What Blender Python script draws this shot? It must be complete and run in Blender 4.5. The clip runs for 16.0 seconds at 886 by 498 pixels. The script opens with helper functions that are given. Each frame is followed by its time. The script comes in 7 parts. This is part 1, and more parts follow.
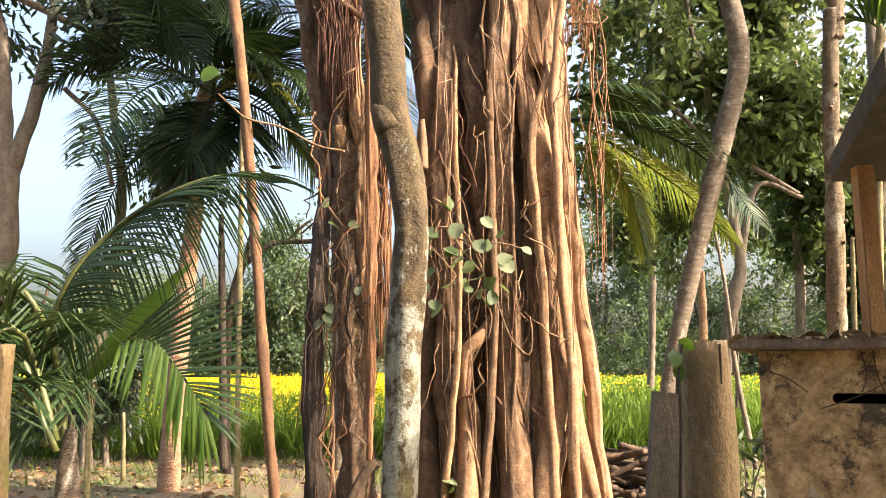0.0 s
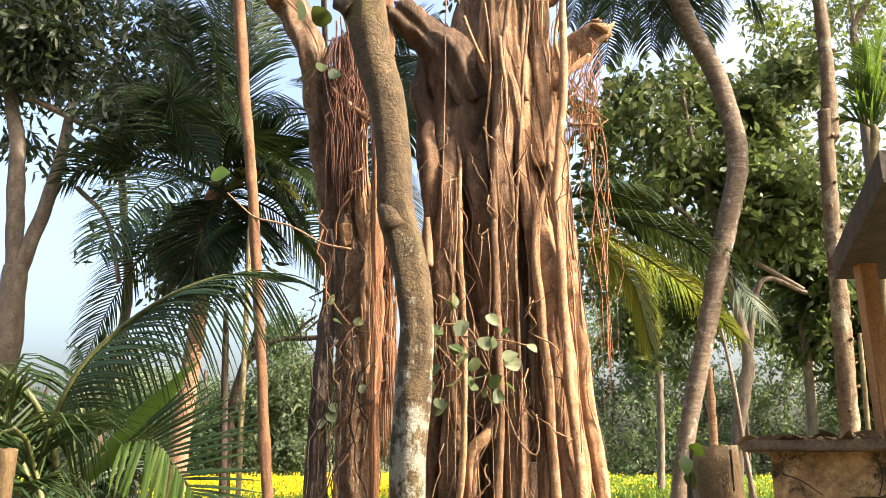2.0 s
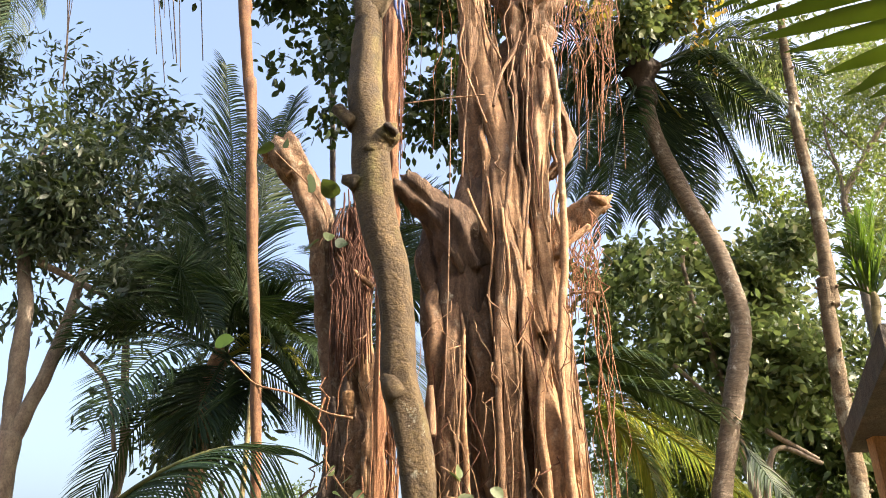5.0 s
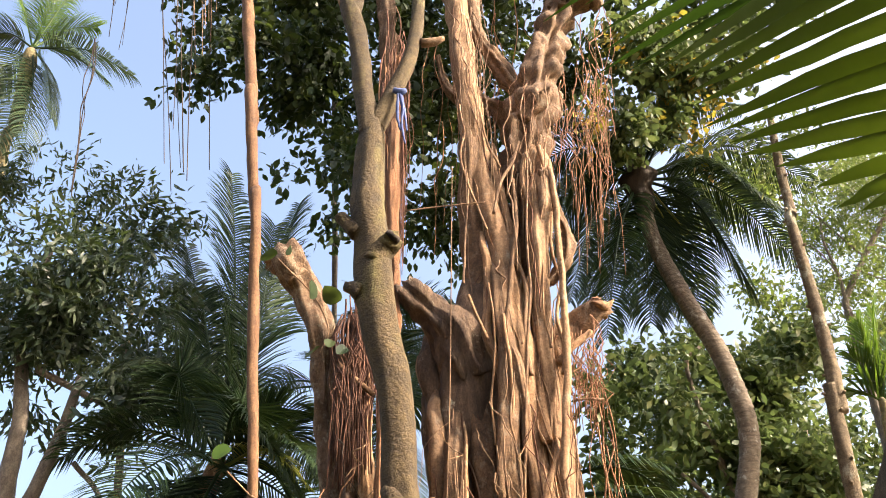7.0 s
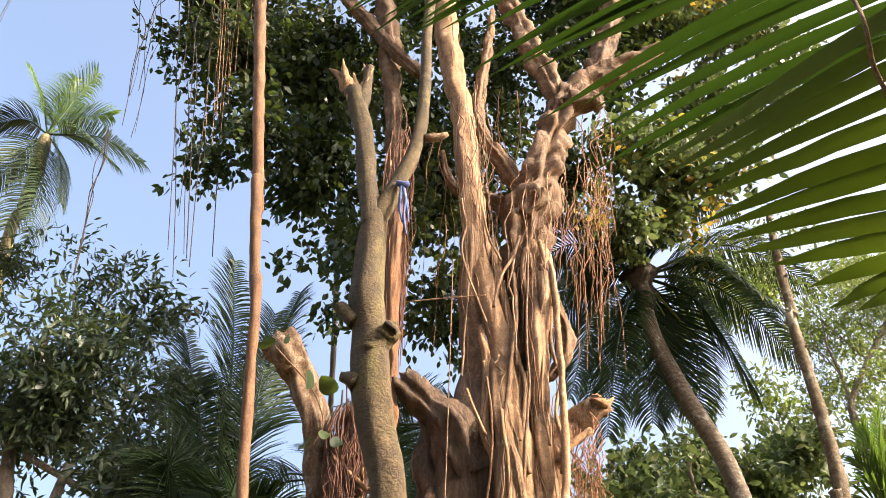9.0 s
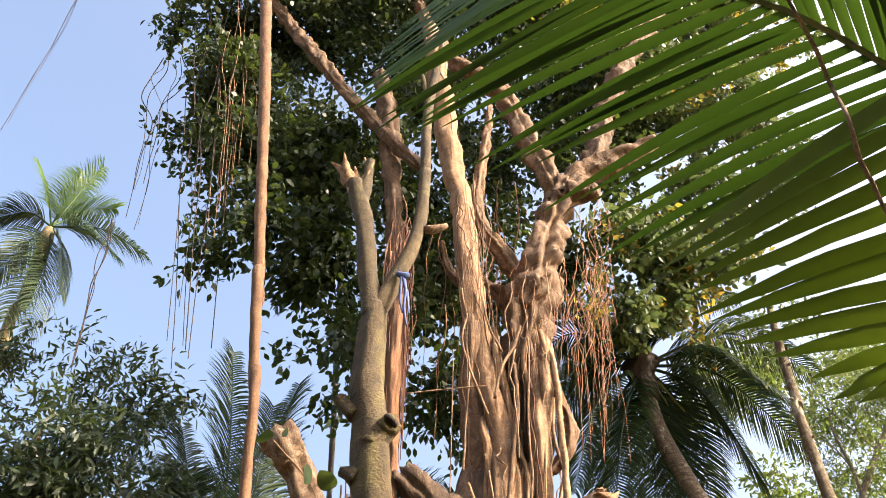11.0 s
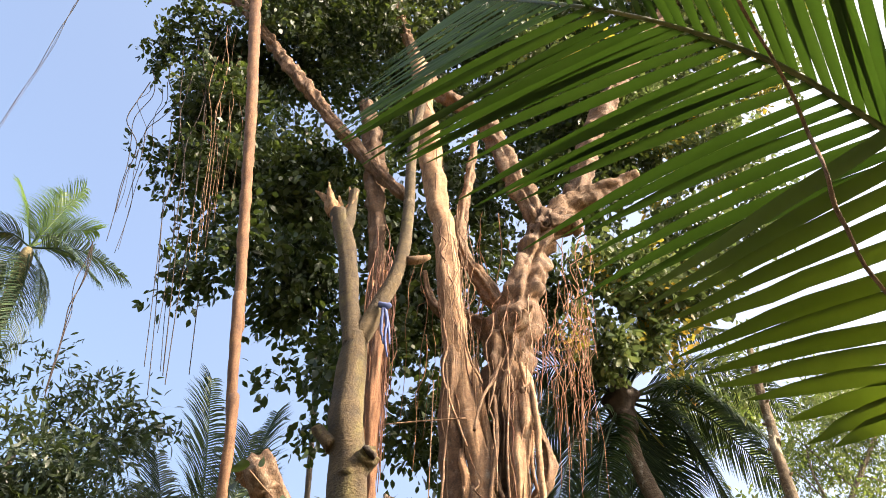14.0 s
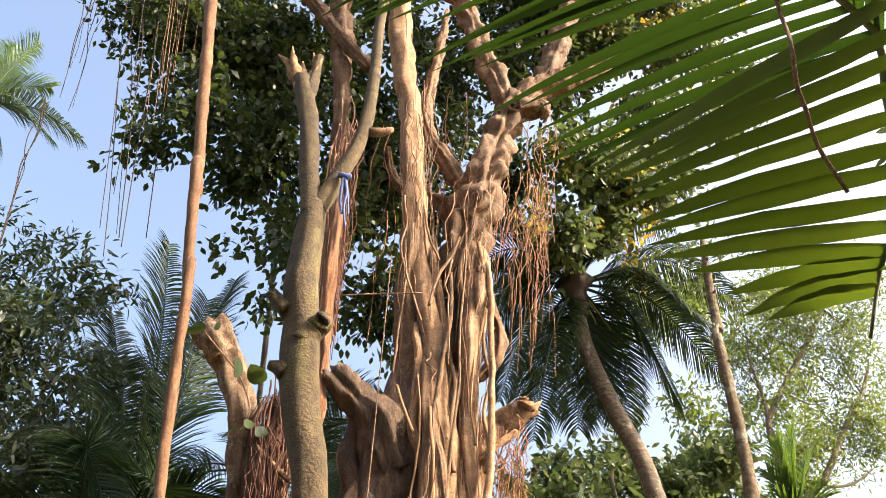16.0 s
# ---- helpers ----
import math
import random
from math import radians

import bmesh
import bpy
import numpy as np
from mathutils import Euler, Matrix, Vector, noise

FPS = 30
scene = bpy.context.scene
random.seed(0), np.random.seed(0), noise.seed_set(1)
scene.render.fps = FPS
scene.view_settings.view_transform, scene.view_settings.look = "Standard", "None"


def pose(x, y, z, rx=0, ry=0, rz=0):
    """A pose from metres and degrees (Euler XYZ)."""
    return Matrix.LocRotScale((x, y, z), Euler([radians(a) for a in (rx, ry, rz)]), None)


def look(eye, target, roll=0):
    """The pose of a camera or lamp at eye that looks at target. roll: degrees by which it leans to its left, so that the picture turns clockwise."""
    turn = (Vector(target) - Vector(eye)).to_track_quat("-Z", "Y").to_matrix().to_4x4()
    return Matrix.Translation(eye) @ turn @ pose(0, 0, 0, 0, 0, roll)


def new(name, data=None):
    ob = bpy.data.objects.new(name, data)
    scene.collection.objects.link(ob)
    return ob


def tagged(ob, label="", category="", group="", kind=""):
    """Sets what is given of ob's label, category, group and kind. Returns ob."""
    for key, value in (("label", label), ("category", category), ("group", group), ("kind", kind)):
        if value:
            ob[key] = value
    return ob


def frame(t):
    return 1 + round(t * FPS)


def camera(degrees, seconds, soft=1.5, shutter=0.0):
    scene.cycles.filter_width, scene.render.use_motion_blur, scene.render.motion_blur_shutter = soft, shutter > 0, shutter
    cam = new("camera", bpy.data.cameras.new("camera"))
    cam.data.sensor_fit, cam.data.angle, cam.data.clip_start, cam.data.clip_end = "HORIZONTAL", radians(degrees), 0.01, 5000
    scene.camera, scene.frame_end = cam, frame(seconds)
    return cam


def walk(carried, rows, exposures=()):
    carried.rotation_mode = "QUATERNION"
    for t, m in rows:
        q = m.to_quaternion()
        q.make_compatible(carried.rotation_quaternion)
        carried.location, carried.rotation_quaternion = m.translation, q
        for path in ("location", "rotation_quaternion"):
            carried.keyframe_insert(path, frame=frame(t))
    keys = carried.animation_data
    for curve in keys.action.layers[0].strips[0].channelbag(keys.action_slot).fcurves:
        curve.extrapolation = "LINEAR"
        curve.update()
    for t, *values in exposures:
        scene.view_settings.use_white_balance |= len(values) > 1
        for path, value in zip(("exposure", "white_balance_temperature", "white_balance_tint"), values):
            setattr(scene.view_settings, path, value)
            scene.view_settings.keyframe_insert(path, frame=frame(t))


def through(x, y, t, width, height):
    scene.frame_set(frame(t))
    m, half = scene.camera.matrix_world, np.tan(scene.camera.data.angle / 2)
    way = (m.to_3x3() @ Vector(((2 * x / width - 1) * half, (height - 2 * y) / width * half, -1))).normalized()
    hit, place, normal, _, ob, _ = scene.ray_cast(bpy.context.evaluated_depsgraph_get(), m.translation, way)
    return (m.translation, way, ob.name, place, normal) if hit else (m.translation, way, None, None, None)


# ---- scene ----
cam = camera(57.77, 16.0, soft=0.5)

PATH = [
    (0.0, pose(-0.0000, 0.0000, 1.5000, 98.300, -0.000, -0.000)),
    (0.5, pose(-0.0000, -0.0033, 1.4998, 99.681, -0.084, 0.187)),
    (1.0, pose(-0.0028, -0.0108, 1.5051, 101.379, -0.069, 0.269)),
    (1.5, pose(-0.0074, -0.0206, 1.5102, 103.133, -0.019, 0.288)),
    (2.0, pose(-0.0067, -0.0244, 1.5165, 105.048, -0.011, 0.305)),
    (2.5, pose(-0.0040, -0.0245, 1.5215, 107.119, -0.041, 0.399)),
    (3.0, pose(-0.0153, -0.0220, 1.5167, 109.259, -0.173, 0.259)),
    (3.5, pose(-0.0098, -0.0252, 1.5234, 111.128, -0.354, 0.229)),
    (4.0, pose(-0.0046, -0.0353, 1.5311, 112.987, -0.401, 0.309)),
    (6.5, pose(-0.0084, -0.0855, 1.5568, 122.149, -0.089, 0.709)),
    (7.0, pose(-0.0061, -0.0800, 1.5566, 124.046, -0.147, 0.666)),
    (7.5, pose(0.0052, -0.0758, 1.5484, 125.754, -0.411, 0.473)),
    (8.0, pose(0.0069, -0.0729, 1.5470, 127.430, -0.898, 0.109)),
    (8.5, pose(0.0120, -0.0756, 1.5444, 129.103, -1.220, -0.067)),
    (9.0, pose(0.0128, -0.0809, 1.5482, 130.659, -1.344, -0.076)),
    (9.5, pose(0.0112, -0.0875, 1.5471, 132.229, -1.321, -0.079)),
    (12.0, pose(0.0118, -0.1200, 1.5381, 139.487, -1.030, 0.243)),
    (12.5, pose(0.0049, -0.1307, 1.5403, 140.446, -1.146, 0.193)),
    (13.0, pose(0.0026, -0.1474, 1.5492, 141.280, -1.200, -0.161)),
    (13.5, pose(0.0105, -0.1478, 1.5471, 140.868, -1.083, -0.817)),
    (14.0, pose(0.0118, -0.1349, 1.5453, 139.078, -0.993, -1.578)),
    (14.5, pose(0.0191, -0.1158, 1.5406, 137.113, -0.976, -2.215)),
    (15.0, pose(0.0228, -0.0994, 1.5374, 135.328, -1.087, -3.218)),
    (15.5, pose(0.0282, -0.0899, 1.5252, 133.198, -1.239, -4.361)),
    (16.0, pose(0.0449, -0.0781, 1.5158, 130.777, -1.355, -5.570)),
]
walk(cam, PATH, exposures=[(0, 2.15), (2, 2.1), (6.5, 1.92), (12, 1.87), (16, 1.88)])

# ---- light ----
SUN_ELEV, SUN_AZ = 36.0, 108.0          # azimuth clockwise from +y
world = bpy.data.worlds.new("sky")
scene.world = world
world.use_nodes = True
wn = world.node_tree.nodes
sky = wn.new("ShaderNodeTexSky")
sky.sky_type, sky.sun_disc = "NISHITA", False
sky.sun_elevation, sky.sun_rotation = radians(SUN_ELEV), radians(SUN_AZ)
sky.air_density, sky.dust_density, sky.ozone_density = 1.0, 9.5, 0.7
world.node_tree.links.new(sky.outputs[0], wn["Background"].inputs[0])
wn["Background"].inputs[1].default_value = 0.15
sun_data = bpy.data.lights.new("sun", "SUN")
sun_data.energy, sun_data.angle, sun_data.color = 3.3, radians(0.6), (1.0, 0.84, 0.68)
sun = new("sun", sun_data)
to_sun = Vector((math.sin(radians(SUN_AZ)) * math.cos(radians(SUN_ELEV)), math.cos(radians(SUN_AZ)) * math.cos(radians(SUN_ELEV)), math.sin(radians(SUN_ELEV))))
sun.matrix_world = look(to_sun * 60, (0, 0, 0))


# ---- materials ----
def shader(name):
    m = bpy.data.materials.new(name)
    m.use_nodes = True
    nt = m.node_tree
    return m, nt, nt.nodes["Principled BSDF"]


def ramp(nt, fac, stops):
    r = nt.nodes.new("ShaderNodeValToRGB")
    while len(r.color_ramp.elements) < len(stops):
        r.color_ramp.elements.new(0.5)
    for e, (p, c) in zip(r.color_ramp.elements, stops):
        e.position, e.color = p, (*c, 1)
    nt.links.new(fac, r.inputs[0])
    return r.outputs[0]


def coords(nt, stretch):
    g = nt.nodes.new("ShaderNodeNewGeometry")
    mp = nt.nodes.new("ShaderNodeMapping")
    mp.inputs["Scale"].default_value = stretch
    nt.links.new(g.outputs["Position"], mp.inputs[0])
    return mp.outputs[0]


def noise_tex(nt, vec, scale, detail=6, rough=0.6):
    n = nt.nodes.new("ShaderNodeTexNoise")
    n.inputs["Scale"].default_value, n.inputs["Detail"].default_value, n.inputs["Roughness"].default_value = scale, detail, rough
    nt.links.new(vec, n.inputs["Vector"])
    return n.outputs["Fac"]


def mix(nt, fac, a, b, blend="MIX"):
    n = nt.nodes.new("ShaderNodeMix")
    n.data_type, n.blend_type = "RGBA", blend
    for k, v in ((0, fac), (6, a), (7, b)):
        if hasattr(v, "links"):
            nt.links.new(v, n.inputs[k])
        elif isinstance(v, tuple):
            n.inputs[k].default_value = (*v, 1)
        else:
            n.inputs[k].default_value = v
    return n.outputs[2]


def bump(nt, bsdf, fac, strength, dist):
    b = nt.nodes.new("ShaderNodeBump")
    b.inputs["Strength"].default_value, b.inputs["Distance"].default_value = strength, dist
    nt.links.new(fac, b.inputs["Height"])
    nt.links.new(b.outputs[0], bsdf.inputs["Normal"])


def bark(name, dark, mid, light, stretch=(1, 1, 0.25), scale=9.0, patch=None, patch_at=(0.55, 0.62), rough=0.85, relief=0.9, patch_scale=3.5, moss=None, patch_below=None, moss_scale=2.2):
    m, nt, bs = shader(name)
    v = coords(nt, stretch)
    fine = noise_tex(nt, v, scale, 8, 0.65)
    broad = noise_tex(nt, coords(nt, (1, 1, 0.6)), 1.3, 4)
    col = ramp(nt, fine, [(0.3, dark), (0.5, mid), (0.72, light)])
    col = mix(nt, ramp(nt, broad, [(0.35, (0.0, 0.0, 0.0)), (0.7, (0.55, 0.55, 0.55))]), col, tuple(c * 0.62 for c in mid))
    if patch:
        p = noise_tex(nt, coords(nt, (1, 1, 0.7)), patch_scale, 7, 0.7)
        if patch_below:
            sep = nt.nodes.new("ShaderNodeSeparateXYZ")
            nt.links.new(coords(nt, (1, 1, 1)), sep.inputs[0])
            rng_node = nt.nodes.new("ShaderNodeMapRange")
            nt.links.new(sep.outputs[2], rng_node.inputs[0])
            for k, val in zip((1, 2, 3, 4), (patch_below[0], patch_below[1], 0.07, -0.2)):
                rng_node.inputs[k].default_value = val
            plus = nt.nodes.new("ShaderNodeMath")
            nt.links.new(p, plus.inputs[0])
            nt.links.new(rng_node.outputs[0], plus.inputs[1])
            p = plus.outputs[0]
        col = mix(nt, ramp(nt, p, [(patch_at[0], (0, 0, 0)), (patch_at[1], (1, 1, 1))]), col, patch)
    if moss:
        p = noise_tex(nt, coords(nt, (1.3, 1, 0.5)), moss_scale, 6, 0.7)
        col = mix(nt, ramp(nt, p, [(0.56, (0, 0, 0)), (0.68, (0.8, 0.8, 0.8))]), col, moss)
    pits = nt.nodes.new("ShaderNodeTexVoronoi")
    pits.inputs["Scale"].default_value = 34
    nt.links.new(coords(nt, (1, 1, 1.6)), pits.inputs["Vector"])
    speck = ramp(nt, pits.outputs["Distance"], [(0.06, (0.55, 0.5, 0.45)), (0.16, (1, 1, 1))])
    col = mix(nt, 0.6, col, speck, "MULTIPLY")
    isl = nt.nodes.new("ShaderNodeObjectInfo")
    col = mix(nt, 1.0, col, ramp(nt, isl.outputs["Random"], [(0, (0.78, 0.76, 0.74)), (1, (1.1, 1.08, 1.05))]), "MULTIPLY")
    nt.links.new(col, bs.inputs["Base Color"])
    bs.inputs["Roughness"].default_value = rough
    grit = noise_tex(nt, coords(nt, (stretch[0], stretch[1], (1 + stretch[2]) / 2)), scale * 5, 6, 0.7)
    col = mix(nt, 0.75, col, ramp(nt, grit, [(0.32, (0.5, 0.47, 0.44)), (0.55, (1.0, 1.0, 1.0)), (0.72, (1.3, 1.27, 1.22))]), "MULTIPLY")
    nt.links.new(col, bs.inputs["Base Color"])
    both = nt.nodes.new("ShaderNodeMath")
    both.operation = "ADD"
    nt.links.new(fine, both.inputs[0])
    nt.links.new(grit, both.inputs[1])
    bump(nt, bs, both.outputs[0], relief, 0.022)
    return m


def leaf_mat(name, a, b, c, glow=0.35, rough=0.42, through=(0.25, 0.35, 0.05)):
    m, nt, bs = shader(name)
    g = nt.nodes.new("ShaderNodeNewGeometry")
    oi = nt.nodes.new("ShaderNodeObjectInfo")
    add = nt.nodes.new("ShaderNodeMath")
    add.operation = "ADD"
    nt.links.new(g.outputs["Random Per Island"], add.inputs[0])
    nt.links.new(oi.outputs["Random"], add.inputs[1])
    fr = nt.nodes.new("ShaderNodeMath")
    fr.operation = "FRACT"
    nt.links.new(add.outputs[0], fr.inputs[0])
    col = ramp(nt, fr.outputs[0], [(0.0, a), (0.6, b), (1.0, c)])
    col = mix(nt, 0.5, col, ramp(nt, noise_tex(nt, coords(nt, (1, 1, 1)), 14, 3), [(0.3, (0.55, 0.6, 0.5)), (0.7, (1.15, 1.1, 1.0))]), "MULTIPLY")
    nt.links.new(col, bs.inputs["Base Color"])
    bs.inputs["Roughness"].default_value = rough
    bs.inputs["Specular IOR Level"].default_value = 0.3
    tr = nt.nodes.new("ShaderNodeBsdfTranslucent")
    nt.links.new(mix(nt, 0.5, col, through), tr.inputs[0])
    ms = nt.nodes.new("ShaderNodeMixShader")
    ms.inputs[0].default_value = glow
    nt.links.new(bs.outputs[0], ms.inputs[1])
    nt.links.new(tr.outputs[0], ms.inputs[2])
    nt.links.new(ms.outputs[0], nt.nodes["Material Output"].inputs["Surface"])
    return m


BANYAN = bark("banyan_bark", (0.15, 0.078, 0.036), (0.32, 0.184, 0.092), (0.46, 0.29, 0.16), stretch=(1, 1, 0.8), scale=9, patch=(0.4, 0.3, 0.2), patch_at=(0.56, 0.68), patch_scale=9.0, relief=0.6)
# dark bark; on the trunk core it stands in for shade in the gaps
BANYAN_DARK = bark("dark_banyan_bark", (0.035, 0.02, 0.012), (0.1, 0.06, 0.034), (0.2, 0.13, 0.08), stretch=(1, 1, 0.3), scale=10, patch=(0.34, 0.31, 0.24), patch_at=(0.6, 0.68))
# browner copy of the tan bark, for the parts that stand in shade
BANYAN_MID = bark("brown_shaded_banyan_bark", (0.06, 0.031, 0.015), (0.17, 0.095, 0.046), (0.29, 0.175, 0.092), stretch=(1, 1, 0.8), scale=10, patch=(0.28, 0.21, 0.14), patch_at=(0.56, 0.68), patch_scale=8.0, relief=0.7)
BANYAN_PALE = bark("pale_flaking_bark", (0.07, 0.04, 0.024), (0.22, 0.132, 0.074), (0.38, 0.26, 0.16), stretch=(1, 1, 0.9), scale=12, patch=(0.31, 0.24, 0.165), patch_at=(0.53, 0.6), patch_scale=13.0, relief=1.1)
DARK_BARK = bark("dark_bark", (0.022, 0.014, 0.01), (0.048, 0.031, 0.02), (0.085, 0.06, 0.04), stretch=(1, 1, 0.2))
ROOT_RED = bark("red_root_bark", (0.10, 0.045, 0.022), (0.26, 0.12, 0.052), (0.42, 0.23, 0.115), stretch=(1, 1, 0.12), scale=16)
ROOT_DARK = bark("dark_red_root_bark", (0.05, 0.02, 0.012), (0.14, 0.055, 0.028), (0.27, 0.125, 0.065), stretch=(1, 1, 0.12), scale=16)
POLE_BARK = bark("prop_root_bark", (0.085, 0.038, 0.017), (0.15, 0.073, 0.031), (0.23, 0.122, 0.055), stretch=(1, 1, 0.5), scale=9, relief=0.5)
ROOT_PALE = bark("pale_root_bark", (0.15, 0.08, 0.04), (0.3, 0.18, 0.098), (0.43, 0.28, 0.17), stretch=(1, 1, 0.3), scale=18)
LICHEN = bark("lichen_bark", (0.036, 0.023, 0.008), (0.088, 0.058, 0.021), (0.15, 0.105, 0.042), stretch=(1, 1, 1.15), scale=8, patch=(0.29, 0.3, 0.245), patch_at=(0.49, 0.58), patch_scale=10.0, patch_below=(1.4, 3.6), relief=0.9, moss=(0.16, 0.14, 0.04))
COCO = bark("coconut_bark", (0.08, 0.06, 0.04), (0.19, 0.145, 0.1), (0.33, 0.275, 0.21), stretch=(1, 1, 3), scale=9, patch=(0.4, 0.37, 0.31), patch_at=(0.57, 0.64), patch_scale=7.0)
COCO_RED = bark("young_coconut_bark", (0.2, 0.11, 0.06), (0.38, 0.23, 0.14), (0.5, 0.34, 0.22), stretch=(1, 1, 4), scale=6)
PALE_STEM = bark("pale_green_stem", (0.12, 0.1, 0.045), (0.24, 0.2, 0.095), (0.36, 0.31, 0.17), stretch=(1, 1, 2), scale=5, relief=0.3)
GREY_BARK = bark("grey_bark", (0.1, 0.08, 0.06), (0.2, 0.16, 0.12), (0.33, 0.28, 0.21), stretch=(1, 1, 0.5))
NUB_BARK = bark("nubby_bark", (0.06, 0.04, 0.02), (0.15, 0.105, 0.055), (0.28, 0.21, 0.12), stretch=(1, 1, 1.2), scale=11, patch=(0.3, 0.27, 0.19))
CUT_WOOD = bark("cut_wood", (0.14, 0.07, 0.03), (0.32, 0.18, 0.08), (0.5, 0.33, 0.17), stretch=(1, 1, 1), scale=14, relief=0.7)
BAMBOO = bark("weathered_bamboo", (0.09, 0.055, 0.022), (0.24, 0.16, 0.07), (0.38, 0.27, 0.13), stretch=(1, 1, 0.12), scale=20, patch=(0.3, 0.25, 0.16), patch_at=(0.56, 0.64), patch_scale=14.0, relief=0.5, moss=(0.13, 0.135, 0.025), moss_scale=9.0)
BOARD = bark("grey_board", (0.06, 0.05, 0.038), (0.11, 0.094, 0.07), (0.17, 0.145, 0.11), stretch=(1, 1, 0.15), scale=12, relief=0.35)
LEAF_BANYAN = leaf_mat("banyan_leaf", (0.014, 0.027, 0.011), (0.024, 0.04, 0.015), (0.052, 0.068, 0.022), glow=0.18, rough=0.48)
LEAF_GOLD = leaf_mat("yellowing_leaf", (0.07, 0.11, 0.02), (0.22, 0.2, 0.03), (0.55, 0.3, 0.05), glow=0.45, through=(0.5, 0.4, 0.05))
LEAF_DARK = leaf_mat("mango_leaf", (0.024, 0.038, 0.027), (0.04, 0.057, 0.038), (0.075, 0.09, 0.058), glow=0.2, rough=0.4)
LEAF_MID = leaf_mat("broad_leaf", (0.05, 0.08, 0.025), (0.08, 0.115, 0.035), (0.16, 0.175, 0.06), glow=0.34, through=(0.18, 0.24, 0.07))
# distant leaf green, shifted bluish so the colour carries the air's haze
LEAF_FAR_HAZED = leaf_mat("hazed_far_leaf", (0.05, 0.078, 0.058), (0.075, 0.108, 0.07), (0.11, 0.14, 0.085), glow=0.3, rough=0.8)
LEAF_FINE = leaf_mat("feathery_leaf", (0.07, 0.1, 0.035), (0.11, 0.135, 0.05), (0.18, 0.18, 0.075), glow=0.45)
LEAF_VINE = leaf_mat("vine_leaf", (0.05, 0.08, 0.03), (0.12, 0.15, 0.075), (0.26, 0.28, 0.19), glow=0.3, rough=0.38)
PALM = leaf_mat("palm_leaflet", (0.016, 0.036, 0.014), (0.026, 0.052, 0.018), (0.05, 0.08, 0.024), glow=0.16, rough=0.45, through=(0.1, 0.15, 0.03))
# palm green brightened as if sunlit, the one above being its darker copy
PALM_LIT = leaf_mat("lit_palm_leaflet", (0.035, 0.075, 0.012), (0.055, 0.1, 0.016), (0.09, 0.135, 0.028), glow=0.38, rough=0.35, through=(0.22, 0.36, 0.03))
# near fronds: one leaf colour darkened for shade, the next brightened for sun
PALM_SHADED = leaf_mat("shaded_palm_leaflet", (0.014, 0.034, 0.007), (0.022, 0.048, 0.009), (0.034, 0.064, 0.012), glow=0.24, rough=0.62, through=(0.09, 0.18, 0.012))
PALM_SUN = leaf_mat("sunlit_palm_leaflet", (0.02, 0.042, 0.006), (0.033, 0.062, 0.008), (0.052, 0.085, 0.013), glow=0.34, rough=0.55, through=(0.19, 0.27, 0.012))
PALM_GOLD = leaf_mat("yellow_palm_leaflet", (0.1, 0.13, 0.02), (0.2, 0.2, 0.03), (0.38, 0.27, 0.05), glow=0.4)
DRY = leaf_mat("dry_leaf", (0.1, 0.052, 0.024), (0.2, 0.12, 0.06), (0.34, 0.24, 0.135), glow=0.1, rough=0.75, through=(0.3, 0.2, 0.1))
RACHIS = bark("palm_midrib", (0.05, 0.065, 0.018), (0.1, 0.115, 0.032), (0.17, 0.165, 0.055), stretch=(1, 1, 1), scale=4, relief=0.2, rough=0.5)
MUSTARD = leaf_mat("mustard_green", (0.075, 0.15, 0.015), (0.12, 0.2, 0.02), (0.18, 0.26, 0.03), glow=0.4, rough=0.6)
FLOWER = leaf_mat("mustard_flower", (0.75, 0.56, 0.01), (0.85, 0.66, 0.015), (0.8, 0.7, 0.04), glow=0.35, rough=0.7, through=(0.9, 0.75, 0.02))
GRASS = leaf_mat("grass_blade", (0.06, 0.1, 0.015), (0.12, 0.16, 0.03), (0.3, 0.27, 0.1), glow=0.35, rough=0.6)

# ---- mesh tools ----
ROOT = {}


def mesh_of(name, V, F, smooth=True):
    me = bpy.data.meshes.new(name)
    V = np.asarray(V, dtype=np.float32)
    if isinstance(F, np.ndarray):
        n, k = F.shape
        me.vertices.add(len(V))
        me.vertices.foreach_set("co", V.ravel())
        me.loops.add(n * k)
        me.loops.foreach_set("vertex_index", F.ravel().astype(np.int32))
        me.polygons.add(n)
        me.polygons.foreach_set("loop_start", np.arange(0, n * k, k, dtype=np.int32))
        me.update(calc_edges=True)
    else:
        me.from_pydata([tuple(map(float, v)) for v in V], [], F)
    if smooth:
        me.polygons.foreach_set("use_smooth", np.ones(len(me.polygons), dtype=bool))
    me.update()
    return me


def thing(name, label, category, base, group="", kind=""):
    ob = new(name)
    ob.location = base
    ROOT[ob] = np.array(base, dtype=float)
    return tagged(ob, label, category, group, kind)


def part(name, VF, material, parent, label="", smooth=True, kind=""):
    V, F = VF
    base = ROOT[parent]
    ob = new(name, mesh_of(name, np.asarray(V, dtype=float) - base, F, smooth))
    ob.data.materials.append(material)
    ob.parent = parent
    ROOT[ob] = base
    return tagged(ob, label, "", "", kind)


def single(name, VF, material, label, category, group="", kind="", smooth=True):
    """A thing that is one mesh, with its origin at its lowest middle."""
    V = np.asarray(VF[0], dtype=float)
    base = np.array([V[:, 0].mean(), V[:, 1].mean(), V[:, 2].min()])
    ob = new(name, mesh_of(name, V - base, VF[1], smooth))
    ob.location = base
    ob.data.materials.append(material)
    return tagged(ob, label, category, group, kind)


def join(items):
    V, F, n = [], [], 0
    for v, f in items:
        V.extend(v)
        F.extend([tuple(i + n for i in q) for q in f])
        n += len(v)
    return V, F


